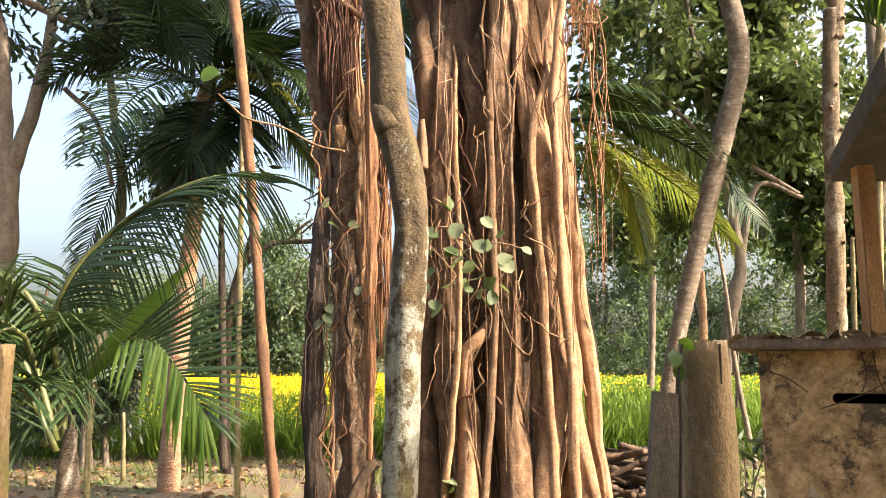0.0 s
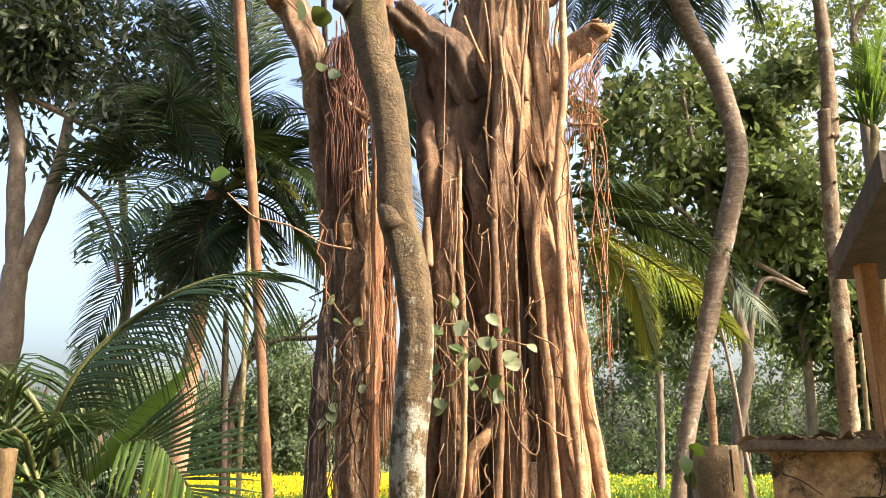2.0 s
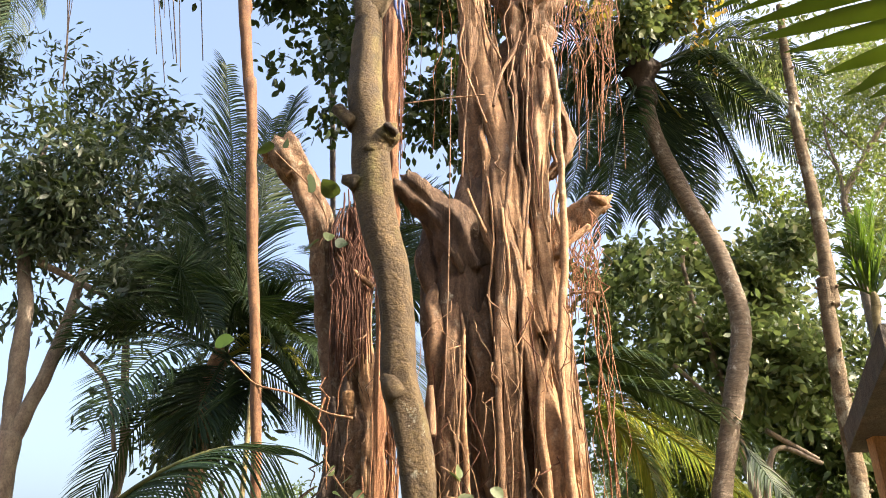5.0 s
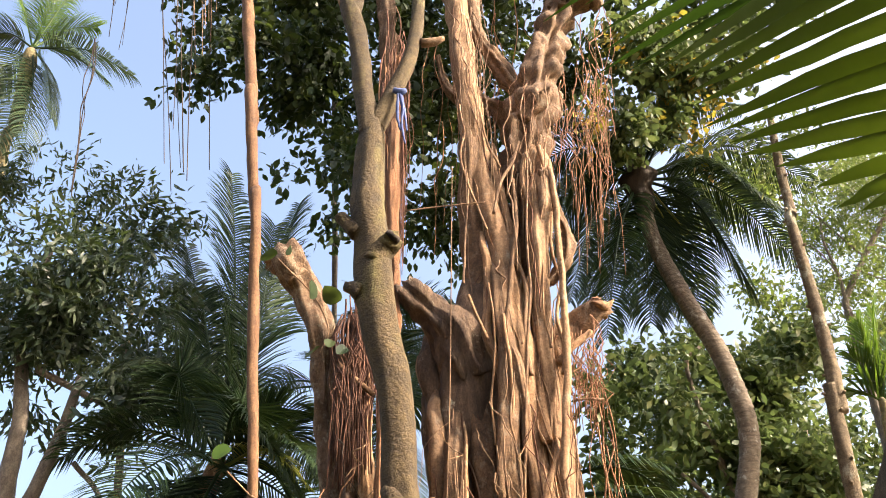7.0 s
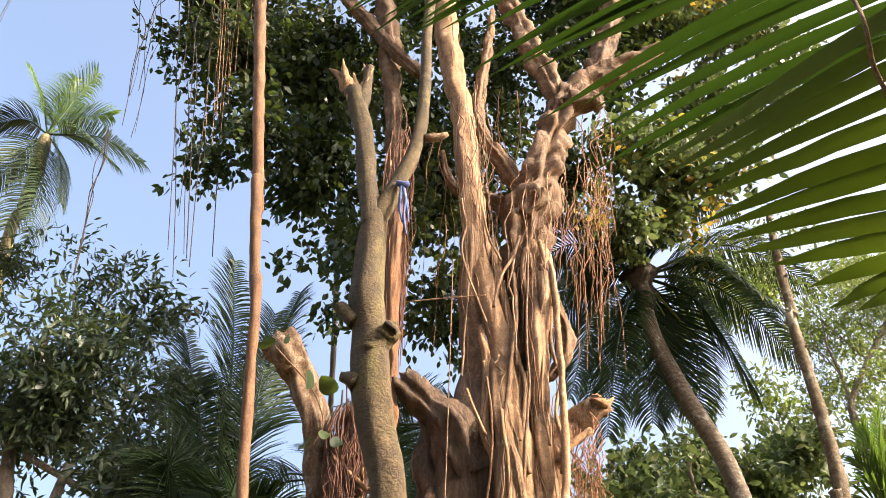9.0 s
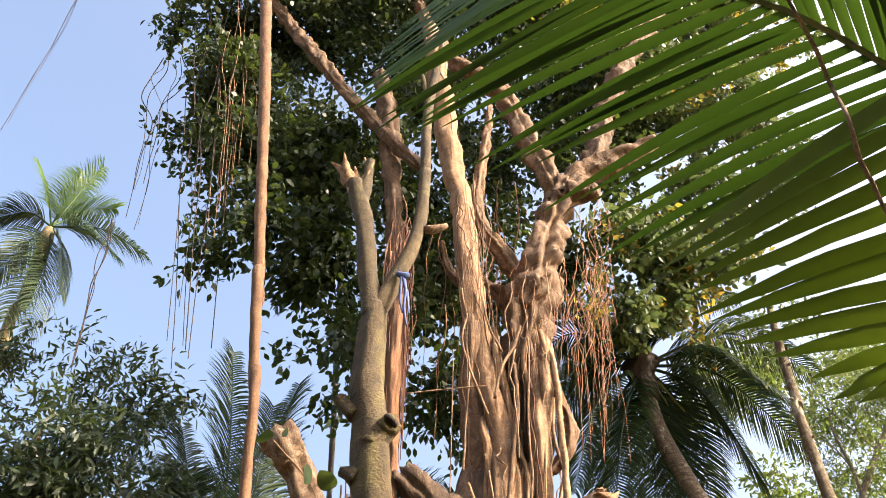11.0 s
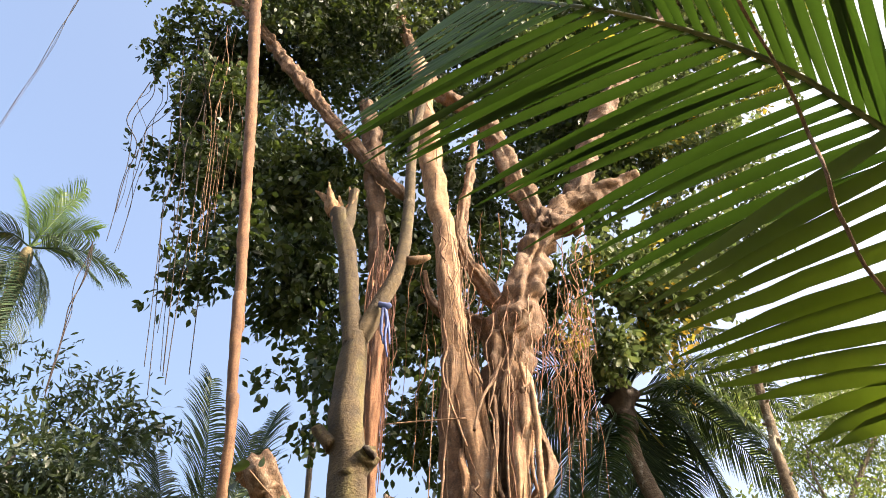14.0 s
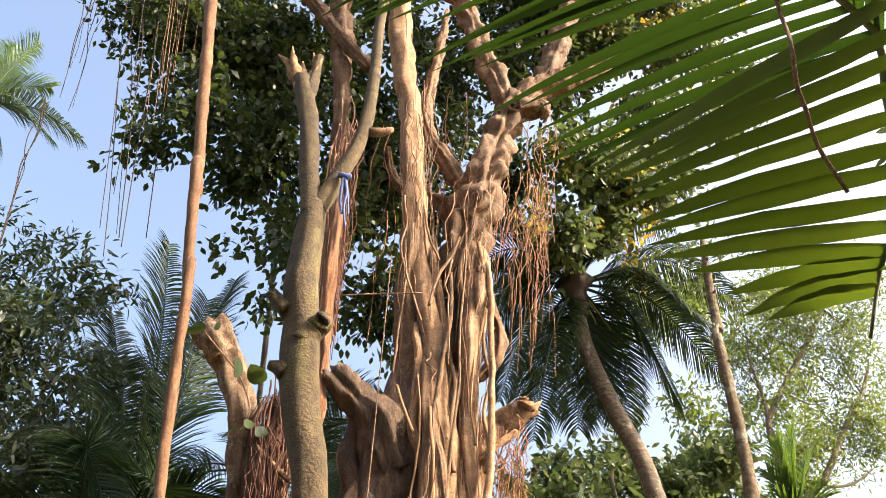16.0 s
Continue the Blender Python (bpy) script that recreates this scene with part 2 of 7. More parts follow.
def spline(nodes, step):
    p = np.array(nodes, dtype=float)
    p = np.vstack([2 * p[0] - p[1], p, 2 * p[-1] - p[-2]])
    out = []
    for i in range(1, len(p) - 2):
        n = max(1, int(np.linalg.norm(p[i + 1, :3] - p[i, :3]) / step))
        for t in np.linspace(0, 1, n, endpoint=False):
            a, b, c, d = p[i - 1], p[i], p[i + 1], p[i + 2]
            out.append(0.5 * (2 * b + (c - a) * t + (2 * a - 5 * b + 4 * c - d) * t * t + (3 * b - a - 3 * c + d) * t ** 3))
    out.append(p[-2])
    return np.array(out)


def tube(nodes, seg=10, lump=0.08, freq=3.0, flute=0.0, step=None, seed=0.0, rings=None, ragged=0.0, grain=0.0, wander=0.0):
    """A closed round limb along nodes (x, y, z, radius), lumpy, fluted along its length or ringed."""
    rmean = float(np.mean([q[3] for q in nodes]))
    s = spline(nodes, step or max(rmean * 0.8, 0.04))
    pts, rad = s[:, :3], np.maximum(s[:, 3], 0.002)
    if wander:
        pts = pts + np.array([[wander * noise.noise(Vector((seed * 5, q[2] * 1.1, 0))) + wander * 0.5 * noise.noise(Vector((seed * 5, q[2] * 2.9, 4))), wander * noise.noise(Vector((seed * 5, q[2] * 1.1, 9))), 0] for q in pts])
    tang = np.gradient(pts, axis=0)
    tang /= np.maximum(np.linalg.norm(tang, axis=1, keepdims=True), 1e-9)
    side = np.cross(tang[0], (0.3, 1.0, 0.1))
    if np.linalg.norm(side) < 1e-3:
        side = np.cross(tang[0], (1.0, 0.1, 0.2))
    side /= max(np.linalg.norm(side), 1e-9)
    V, F, run = [], [], 0.0
    for i in range(len(pts)):
        side = side - tang[i] * np.dot(side, tang[i])
        side /= max(np.linalg.norm(side), 1e-9)
        up = np.cross(tang[i], side)
        if i:
            run += np.linalg.norm(pts[i] - pts[i - 1])
        for k in range(seg):
            a = 2 * math.pi * k / seg
            c, sn = math.cos(a), math.sin(a)
            q = rad[i] * (1 + lump * noise.noise(Vector((c * 1.2 + seed * 7, sn * 1.2 + seed, run * freq))) * 1.6)
            if flute:
                q *= 1 + flute * noise.noise(Vector((c * 2.6 + seed * 3, sn * 2.6, run * 0.5 + seed)))
            if rings:
                q *= 1 + 0.07 * (1 - ((run / rings) % 1.0)) - 0.03
            p = pts[i] + (side * c + up * sn) * q
            if grain:
                h = Vector((p[0] * 7, p[1] * 7, p[2] * 2.2 + seed))
                w = Vector((p[0] * 23, p[1] * 23, p[2] * 13 + seed))
                p = p - (side * c + up * sn) * grain * (1.0 - 2.2 * abs(noise.noise(h)) + 0.5 * noise.noise(w))
            if ragged and i in (len(pts) - 1,):
                p = p + tang[i] * ragged * rad[i] * noise.noise(Vector((c * 2, sn * 2, seed + 4)))
            V.append(p)
    n = len(pts)
    for i in range(n - 1):
        for k in range(seg):
            F.append((i * seg + k, i * seg + (k + 1) % seg, (i + 1) * seg + (k + 1) % seg, (i + 1) * seg + k))
    V.append(pts[0]), V.append(pts[-1] - tang[-1] * rad[-1] * 0.25 * (1 if ragged else 0))
    for k in range(seg):
        F.append((len(V) - 2, (k + 1) % seg, k))
        F.append((len(V) - 1, (n - 1) * seg + k, (n - 1) * seg + (k + 1) % seg))
    return V, F


def strand(a, b, r, rng, sway=0.05, n=9, seg=5):
    """A thin hanging root or stem from a to b."""
    a, b = np.array(a, dtype=float), np.array(b, dtype=float)
    ph, nodes = rng.uniform(0, 6.28, 4), []
    for i in range(n):
        t = i / (n - 1)
        w = sway * math.sin(math.pi * min(1, t * 1.4 + 0.05))
        o = np.array([math.sin(ph[0] + t * 6) + 0.45 * math.sin(ph[1] + t * 16) + 0.2 * math.sin(ph[2] + t * 37), math.sin(ph[2] + t * 6), 0]) * w + rng.normal(size=3) * np.array([1, 1, 0]) * sway * 0.05
        nodes.append((*(a + (b - a) * t + o), r * (1 - 0.45 * t)))
    return tube(nodes, seg=seg, lump=0.1, freq=6, step=max(0.12, r * 4), seed=float(ph[3]))


LEAF = np.array([(0, 0, 0), (-0.36, 0.36, 0.05), (0.36, 0.36, 0.05), (-0.3, 0.68, 0.0), (0.3, 0.68, 0.0), (0, 1, -0.1)])
LEAF_F = np.array([(0, 2, 1), (1, 2, 4), (1, 4, 3), (3, 4, 5)])


def leaves(rng, at, way, size, wide=0.62, curl=1.0):
    """Leaf blades at points at (n, 3), pointing along way (n, 3), of lengths size (n)."""
    n = len(at)
    y = way / np.maximum(np.linalg.norm(way, axis=1, keepdims=True), 1e-9)
    r = rng.normal(size=(n, 3)) + np.array([0, 0, 0.9])
    x = np.cross(y, r)
    x /= np.maximum(np.linalg.norm(x, axis=1, keepdims=True), 1e-9)
    z = np.cross(x, y)
    L = LEAF * np.array([wide, 1, curl])
    V = at[:, None] + size[:, None, None] * (L[None, :, 0:1] * x[:, None] + L[None, :, 1:2] * y[:, None] + L[None, :, 2:3] * z[:, None])
    F = (np.arange(n)[:, None, None] * 6 + LEAF_F[None]).reshape(-1, 3)
    return V.reshape(-1, 3), F


def crown(rng, blobs, n, size, wide=0.62, sprig=7, spread=0.16, hang=0.3, gap=0.0, gap_scale=0.9, run=4):
    """Leaves in sprigs along twigs, the twigs scattered through blobs (x, y, z, radius), uneven, with gaps."""
    b = np.repeat(np.array(blobs, dtype=float), 6, axis=0)
    off = rng.normal(size=(len(b), 3))
    b[:, :3] += off / np.linalg.norm(off, axis=1, keepdims=True) * (b[:, 3] * rng.uniform(0.15, 0.95, len(b)))[:, None]
    b[:, 3] *= rng.uniform(0.3, 0.62, len(b))
    w = b[:, 3] ** 2.0
    m = max(1, n // run) * 3
    k = rng.choice(len(b), size=m, p=w / w.sum())
    d = rng.normal(size=(m, 3))
    d /= np.linalg.norm(d, axis=1, keepdims=True)
    c = b[k, :3] + d * (b[k, 3] * rng.uniform(0.0, 1.0, m) ** 0.45 * rng.uniform(0.85, 1.2, m))[:, None] * np.array([1, 1, 0.9])
    keep = np.array([noise.noise(Vector(q * gap_scale)) + 0.6 * noise.noise(Vector(q * gap_scale * 2.9)) > gap - 0.25 for q in c])
    c, d = c[keep][:m // 3], d[keep][:m // 3]
    twig = d + rng.normal(size=d.shape) * 0.6 + np.array([0, 0, -0.15])
    twig /= np.linalg.norm(twig, axis=1, keepdims=True)
    step = np.tile(np.arange(run), len(c))[:, None] * spread * 0.9
    c, d = np.repeat(c, run, axis=0) + np.repeat(twig, run, axis=0) * step, np.repeat(twig, run, axis=0)
    at = np.repeat(c, sprig, axis=0)
    way = np.repeat(d, sprig, axis=0) * 0.6 + rng.normal(size=at.shape) * 0.75 + np.array([0, 0, -hang])
    at = at + rng.normal(size=at.shape) * spread * 0.55
    return leaves(rng, at, way, size * rng.uniform(0.55, 1.25, len(at)), wide)


def frond(rng, nodes, n, blade, width, hang=0.5, vee=0.5, segs=3, tipward=0.8, twist=0.0, start=0.15, sides=(-1, 1)):
    """A feather palm leaf: midrib along nodes (x, y, z, r), and drooping leaflets. Returns midrib, and a list of leaflets."""
    s = spline(nodes, 0.05)
    tang = np.gradient(s[:, :3], axis=0)
    tang /= np.linalg.norm(tang, axis=1, keepdims=True)
    rib = tube(nodes, seg=6, lump=0.02, step=0.12)
    blades = []
    for i in range(n):
        t = start + (1 - start) * (i + 0.5) / n
        j = min(len(s) - 1, int(t * (len(s) - 1)))
        for sd in sides:
            tg = tang[j]
            sv = np.cross(tg, (0, 0, 1.0))
            sv /= max(np.linalg.norm(sv), 1e-6)
            up = np.cross(sv, tg)
            c, q = math.cos(twist), math.sin(twist)
            sv, up = sv * c + up * q, up * c - sv * q
            fwd = tipward * (0.55 + 0.75 * t)
            way = sv * sd + tg * fwd + up * vee * (1 - 0.5 * t) + rng.normal(size=3) * 0.05
            way /= np.linalg.norm(way)
            ln = blade * (0.45 + 0.75 * math.sin(math.pi * min(1, (0.2 + 0.75 * t)))) * rng.uniform(0.9, 1.08)
            if t > 0.9:
                ln *= 0.8
            p, V, w0 = s[j, :3].copy(), [], width
            across = np.cross(way, up)
            across /= max(np.linalg.norm(across), 1e-6)
            for m in range(segs + 1):
                u = m / segs
                wd = w0 * (0.55 + 0.9 * u - 1.42 * u * u) if m < segs else 0.0015
                wd = max(wd, 0.0015)
                fold = np.cross(across, way) * wd * 0.35
                V += [p - across * wd * 0.5 + fold, p + 0 * across, p + across * wd * 0.5 + fold]
                p = p + way * ln / segs
                way = way + np.array([0, 0, -hang * (0.5 + u) / segs * 1.6]) * rng.uniform(0.8, 1.2)
                way /= np.linalg.norm(way)
            Fq = []
            for m in range(segs):
                Fq += [(3 * m, 3 * m + 1, 3 * m + 4, 3 * m + 3), (3 * m + 1, 3 * m + 2, 3 * m + 5, 3 * m + 4)]
            blades.append((V, Fq))
    return rib, blades


def arch(base, out, length, rise, r=0.02, n=5):
    """Midrib nodes that rise from base along out and bend over."""
    out = np.array(out, dtype=float)
    out /= max(np.linalg.norm(out), 1e-6)
    nodes = []
    for i in range(n):
        t = i / (n - 1)
        nodes.append((base[0] + out[0] * length * t * (1 - 0.18 * t), base[1] + out[1] * length * t * (1 - 0.18 * t),
                      base[2] + length * (rise * t + out[2] * t - 0.75 * t * t), r * (1 - 0.8 * t)))
    return nodes


def box(x0, x1, y0, y1, z0, z1, bev=0.01):
    bm = bmesh.new()
    bmesh.ops.create_cube(bm, size=1, matrix=Matrix.LocRotScale(((x0 + x1) / 2, (y0 + y1) / 2, (z0 + z1) / 2), None, (x1 - x0, y1 - y0, z1 - z0)))
    if bev:
        bmesh.ops.bevel(bm, geom=bm.edges[:], offset=bev, segments=2, affect="EDGES")
    V, F = [tuple(v.co) for v in bm.verts], [tuple(v.index for v in f.verts) for f in bm.faces]
    bm.free()
    return V, F


# ---- ground, field, distance ----
def ground_material():
    m, nt, bs = shader("leaf_strewn_earth")
    v = coords(nt, (1, 1, 1))
    fine = noise_tex(nt, v, 22, 8, 0.75)
    broad = noise_tex(nt, v, 0.6, 5)
    col = ramp(nt, fine, [(0.32, (0.06, 0.042, 0.026)), (0.5, (0.14, 0.1, 0.06)), (0.68, (0.27, 0.2, 0.125))])
    col = mix(nt, ramp(nt, broad, [(0.48, (0, 0, 0)), (0.62, (0.8, 0.8, 0.8))]), col, (0.1, 0.14, 0.03))
    nt.links.new(col, bs.inputs["Base Color"])
    bs.inputs["Roughness"].default_value = 0.95
    bump(nt, bs, fine, 0.8, 0.04)
    return m


def height(x, y):
    return 0.05 * noise.noise(Vector((x * 0.5, y * 0.5, 3))) + 0.02 * noise.noise(Vector((x * 2.1, y * 2.1, 1)))


def ground():
    xs = np.concatenate([[-2500, -600, -150, -60, -30], np.arange(-18, 18.1, 0.4), [30, 60, 150, 600, 2500]])
    ys = np.concatenate([[-2500, -400, -80, -20], np.arange(-6, 26.1, 0.4), [34, 50, 70, 100, 300, 1000, 3000]])
    V = [(x, y, height(x, y) if abs(x) < 18.1 and -6.1 < y < 26.1 else 0.0) for y in ys for x in xs]
    w = len(xs)
    F = [(j * w + i, j * w + i + 1, (j + 1) * w + i + 1, (j + 1) * w + i) for j in range(len(ys) - 1) for i in range(w - 1)]
    ob = new("ground", mesh_of("ground", V, F))
    ob.data.materials.append(ground_material())
    tagged(ob, "dry earth strewn with brown leaves and straw", "ground", kind="structure")


ground()
rng = np.random.default_rng(5)


def plants(n, x, y, tall, rng, flowers, scale=1.0):
    """Upright stalks with leaves, and little flower heads on top, over a patch."""
    px, py = rng.uniform(*x, n), rng.uniform(*y, n)
    h = tall * rng.uniform(0.75, 1.12, n)
    base = np.stack([px, py, np.zeros(n)], 1)
    k = 4
    at = np.repeat(base, k, axis=0)
    at[:, 2] += np.tile(np.linspace(0.0, 0.55, k), n) * np.repeat(h, k)
    way = rng.normal(size=at.shape) * np.array([0.35, 0.35, 0.2]) + np.array([0, 0, 0.9])
    stalk = leaves(rng, at, way, np.repeat(h, k) * rng.uniform(0.4, 0.6, n * k), wide=0.2 * scale)
    f = flowers
    at2 = np.repeat(base, f, axis=0) + rng.normal(size=(n * f, 3)) * np.array([0.11, 0.11, 0.0]) * scale
    few = np.repeat(px > 0.5, f) & (rng.uniform(size=n * f) < 0.95)
    at2[:, 2] -= few * 5
    at2[:, 2] += np.repeat(h, f) * rng.uniform(0.82, 1.1, n * f)
    bloom = leaves(rng, at2, rng.normal(size=at2.shape) + np.array([0, 0, 0.3]), rng.uniform(0.035, 0.07, n * f) * scale, wide=1.1)
    return stalk, bloom


def field():
    f = thing("mustard_field", "mustard field in yellow flower over green stalks", "field", (0, 30, 0), kind="stuff")
    for x, y, n, k, s in (((-12, 13), (13.2, 22), 26000, 1, 0.6), ((-20, 20), (22, 36), 20000, 5, 1.2), ((-38, 38), (36, 67), 18000, 6, 2.4)):
        stalk, bloom = plants(n, x, y, 0.78, rng, k, s)
        part("stalks", stalk, MUSTARD, f, kind="stuff", smooth=False)
        part("flowers", bloom, FLOWER, f, "yellow mustard flowers", kind="stuff", smooth=False)


def litter():
    n = 9000
    at = np.stack([rng.uniform(-9, 9, n), rng.uniform(3.0, 13.5, n), np.zeros(n)], 1)
    at[:, 2] = [height(a[0], a[1]) + 0.015 for a in at]
    way = rng.normal(size=at.shape) * np.array([1, 1, 0.18])
    V, F = leaves(rng, at, way, rng.uniform(0.05, 0.14, n), 0.6, 1.6)
    single("leaf_litter", (V, F), DRY, "dry brown leaves lying on the earth", "leaf litter", kind="stuff", smooth=False)
    n = 9000
    at = np.stack([rng.uniform(-10, 9, n), rng.uniform(5, 14.5, n), np.zeros(n)], 1)
    keep = np.array([noise.noise(Vector((a[0] * 0.6, a[1] * 0.6, 9))) > -0.1 + 0.25 * (a[1] < 10) for a in at])
    at = at[keep]
    way = rng.normal(size=at.shape) * np.array([0.5, 0.5, 0.1]) + np.array([0, 0, 0.8])
    V, F = leaves(rng, at, way, rng.uniform(0.06, 0.24, len(at)), 0.12)
    single("grass", (V, F), GRASS, "thin green and straw-coloured grass tufts", "grass", kind="stuff", smooth=False)


def far_woods():
    blobs_l = [(x, 70 + rng.uniform(-4, 8), rng.uniform(1, 8.0 if x < -17 else 10.5), rng.uniform(1.6, 3.0)) for x in np.arange(-40, -5, 0.75)]
    blobs_r = [(x, 66 + rng.uniform(-4, 12), rng.uniform(1, 17), rng.uniform(2.0, 3.6)) for x in np.arange(8, 52, 0.4)]
    blobs_l += [(x, 68, 0.8, 1.3) for x in np.arange(-48, 8, 1.2)]
    blobs_r += [(x, 68, 0.9, 1.4) for x in np.arange(4, 56, 1.2)]
    for blobs, n, lb in ((blobs_l, 13000, "hazy green trees at the field's far edge"), (blobs_r, 22000, "tall dark green woods beyond the field")):
        w = thing("far_woods", lb, "woods", (blobs[0][0], 70, 0), kind="stuff")
        part("foliage", crown(rng, blobs, n, 0.36, 0.7, sprig=6, spread=0.5, hang=0.3), LEAF_FAR_HAZED, w, kind="stuff", smooth=False)
        for i in range(0, len(blobs), 9):
            b = blobs[i]
            part("trunk", tube([(b[0], b[1] - 3, -0.1, 0.22), (b[0] + rng.uniform(-.4, .4), b[1] - 3, 4, 0.18), (b[0] + rng.uniform(-1, 1), b[1] - 2, 9, 0.12)], seg=6), DARK_BARK, w)


def unseen_grove():
    """Unseen trees added behind the path and to the right, to block light."""
    blobs = [(math.cos(a) * r, -2 + math.sin(a) * r, z, rng.uniform(1.6, 2.6)) for a in np.linspace(math.pi * 1.02, math.pi * 1.98, 26)
             for r, z in ((rng.uniform(9, 12), rng.uniform(2, 4)), (rng.uniform(9, 13), rng.uniform(5, 8)), (rng.uniform(9, 13), rng.uniform(8, 11)))]
    # more added trees, out of view on the right, to shade the palms
    blobs += [(rng.uniform(13, 18), y, z, rng.uniform(1.3, 2.2)) for y in np.arange(9.6, 12.5, 0.9) for z in (rng.uniform(6, 10), rng.uniform(10, 14), rng.uniform(14, 19))]
    w = thing("unseen_grove", "added dark green trees out of view, holding back sky light and sun", "woods", (0, -12, 0), kind="stuff")
    part("foliage", crown(rng, blobs, 6500, 0.45, 0.6, sprig=6, spread=0.4, hang=0.3), LEAF_DARK, w, kind="stuff", smooth=False)
    for i in range(0, len(blobs), 3):
        b = blobs[i]
        part("trunk", tube([(b[0], b[1], -0.1, 0.2), (b[0] + 0.2, b[1], 3, 0.17), (b[0], b[1] - 0.3, 8, 0.1)], seg=8), GREY_BARK, w)


unseen_grove()
field()
litter()
far_woods()


# ---- the great fig tree ----
rng = np.random.default_rng(11)
fig = thing("banyan_tree", "huge old banyan with fused tan aerial roots and sawn limbs", "tree", (0.5, 7.6, 0))
CORE = [ [(0.33, 7.97, -0.16, 0.807), (0.36, 7.97, 0.89, 0.686), (0.37, 7.97, 1.99, 0.644), (0.37, 7.97, 3.13, 0.614), (0.39, 7.97, 4.32, 0.584), (0.34, 7.97, 5.35, 0.591), (0.38, 7.97, 5.99, 0.478), (0.43, 7.97, 6.73, 0.296)] ]
# core colour kept dark to deepen the shade between the root columns
part("trunk", tube(CORE[0], seg=150, lump=0.14, flute=0.3, freq=0.9, step=0.045, grain=0.02), BANYAN_DARK, fig, "fluted trunk core, coloured dark for the shade between roots")

# the roots that have grown into columns: nodes from the ground upwards
COLUMNS = []
COLUMNS.append([(0.84, 6.95, 0.30, 0.104), (1.00, 7.15, 1.25, 0.163), (1.00, 7.25, 2.15, 0.164), (0.93, 7.25, 3.30, 0.152), (0.79, 7.35, 4.15, 0.138), (0.66, 7.35, 5.58, 0.147), (0.49, 7.60, 7.09, 0.148), (0.33, 7.80, 8.21, 0.166), (0.18, 7.80, 9.75, 0.165), (0.08, 8.00, 11.44, 0.165), (-0.02, 8.00, 12.03, 0.168), (-0.29, 8.00, 14.45, 0.192), (-0.55, 8.00, 16.91, 0.156)])
COLUMNS.append([(1.28, 7.05, 0.28, 0.096), (1.13, 7.20, 1.03, 0.114), (1.12, 7.30, 1.74, 0.102), (1.08, 7.35, 2.37, 0.094), (1.03, 7.35, 3.44, 0.106), (1.00, 7.35, 4.44, 0.114), (0.96, 7.35, 5.12, 0.109), (0.91, 7.35, 6.47, 0.110), (1.01, 7.60, 7.72, 0.131), (0.98, 7.60, 7.17, 0.147), (1.00, 7.90, 8.29, 0.183)])
COLUMNS.append([(1.42, 7.20, 0.26, 0.059), (1.32, 7.30, 1.24, 0.076), (1.25, 7.30, 2.05, 0.077), (1.18, 7.30, 2.89, 0.073), (1.15, 7.40, 3.73, 0.070), (1.11, 7.40, 4.40, 0.067), (1.09, 7.50, 5.33, 0.071)])
COLUMNS.append([(0.63, 6.95, 0.30, 0.132), (0.59, 7.10, 1.15, 0.128), (0.57, 7.10, 2.04, 0.110), (0.54, 7.20, 2.76, 0.108), (0.54, 7.20, 3.50, 0.115), (0.53, 7.20, 4.32, 0.111), (0.53, 7.20, 5.17, 0.096), (0.51, 7.40, 6.22, 0.091)])
COLUMNS.append([(0.08, 7.00, 0.29, 0.095), (0.06, 7.15, 1.25, 0.099), (0.03, 7.15, 1.94, 0.105), (0.01, 7.25, 2.56, 0.103), (-0.03, 7.25, 3.30, 0.115), (0.01, 7.25, 3.95, 0.106), (0.03, 7.40, 4.52, 0.082)])
COLUMNS.append([(0.22, 6.90, 0.31, 0.108), (0.21, 7.05, 0.96, 0.097), (0.17, 7.05, 1.30, 0.073), (0.19, 7.05, 1.59, 0.069), (0.33, 7.05, 1.76, 0.059), (0.43, 7.25, 1.89, 0.056)])
COLUMNS.append([(-0.09, 7.10, 0.28, 0.096), (-0.15, 7.25, 1.14, 0.085), (-0.14, 7.25, 1.95, 0.087), (-0.13, 7.35, 2.79, 0.105), (-0.14, 7.35, 3.66, 0.096), (-0.17, 7.35, 4.50, 0.081)])
COLUMNS.append([(0.38, 7.30, 0.24, 0.149), (0.43, 7.45, 1.03, 0.134), (0.41, 7.45, 1.96, 0.131), (0.39, 7.45, 2.92, 0.139), (0.29, 7.45, 3.91, 0.163), (0.29, 7.60, 4.83, 0.169), (0.28, 7.60, 5.65, 0.157), (0.25, 7.75, 6.74, 0.154), (0.23, 7.75, 7.68, 0.153), (0.24, 7.75, 8.26, 0.152), (0.29, 8.05, 9.56, 0.135)])
COLUMNS.append([(0.73, 7.00, 0.29, 0.052), (0.82, 7.15, 1.25, 0.054), (0.81, 7.15, 2.24, 0.051), (0.79, 7.15, 3.02, 0.046), (0.75, 7.15, 3.81, 0.047), (0.69, 7.15, 4.58, 0.048), (0.62, 7.15, 5.15, 0.045)])
COLUMNS.append([(1.05, 7.15, 0.27, 0.087), (1.16, 7.30, 0.80, 0.085), (1.09, 7.30, 1.09, 0.081), (1.06, 7.35, 1.54, 0.067)])
COLUMNS.append([(0.71, 7.50, 1.54, 0.078), (0.73, 7.50, 2.28, 0.069), (0.71, 7.50, 3.20, 0.070), (0.68, 7.50, 4.21, 0.060), (0.63, 7.50, 5.13, 0.064), (0.60, 7.50, 6.14, 0.061)])
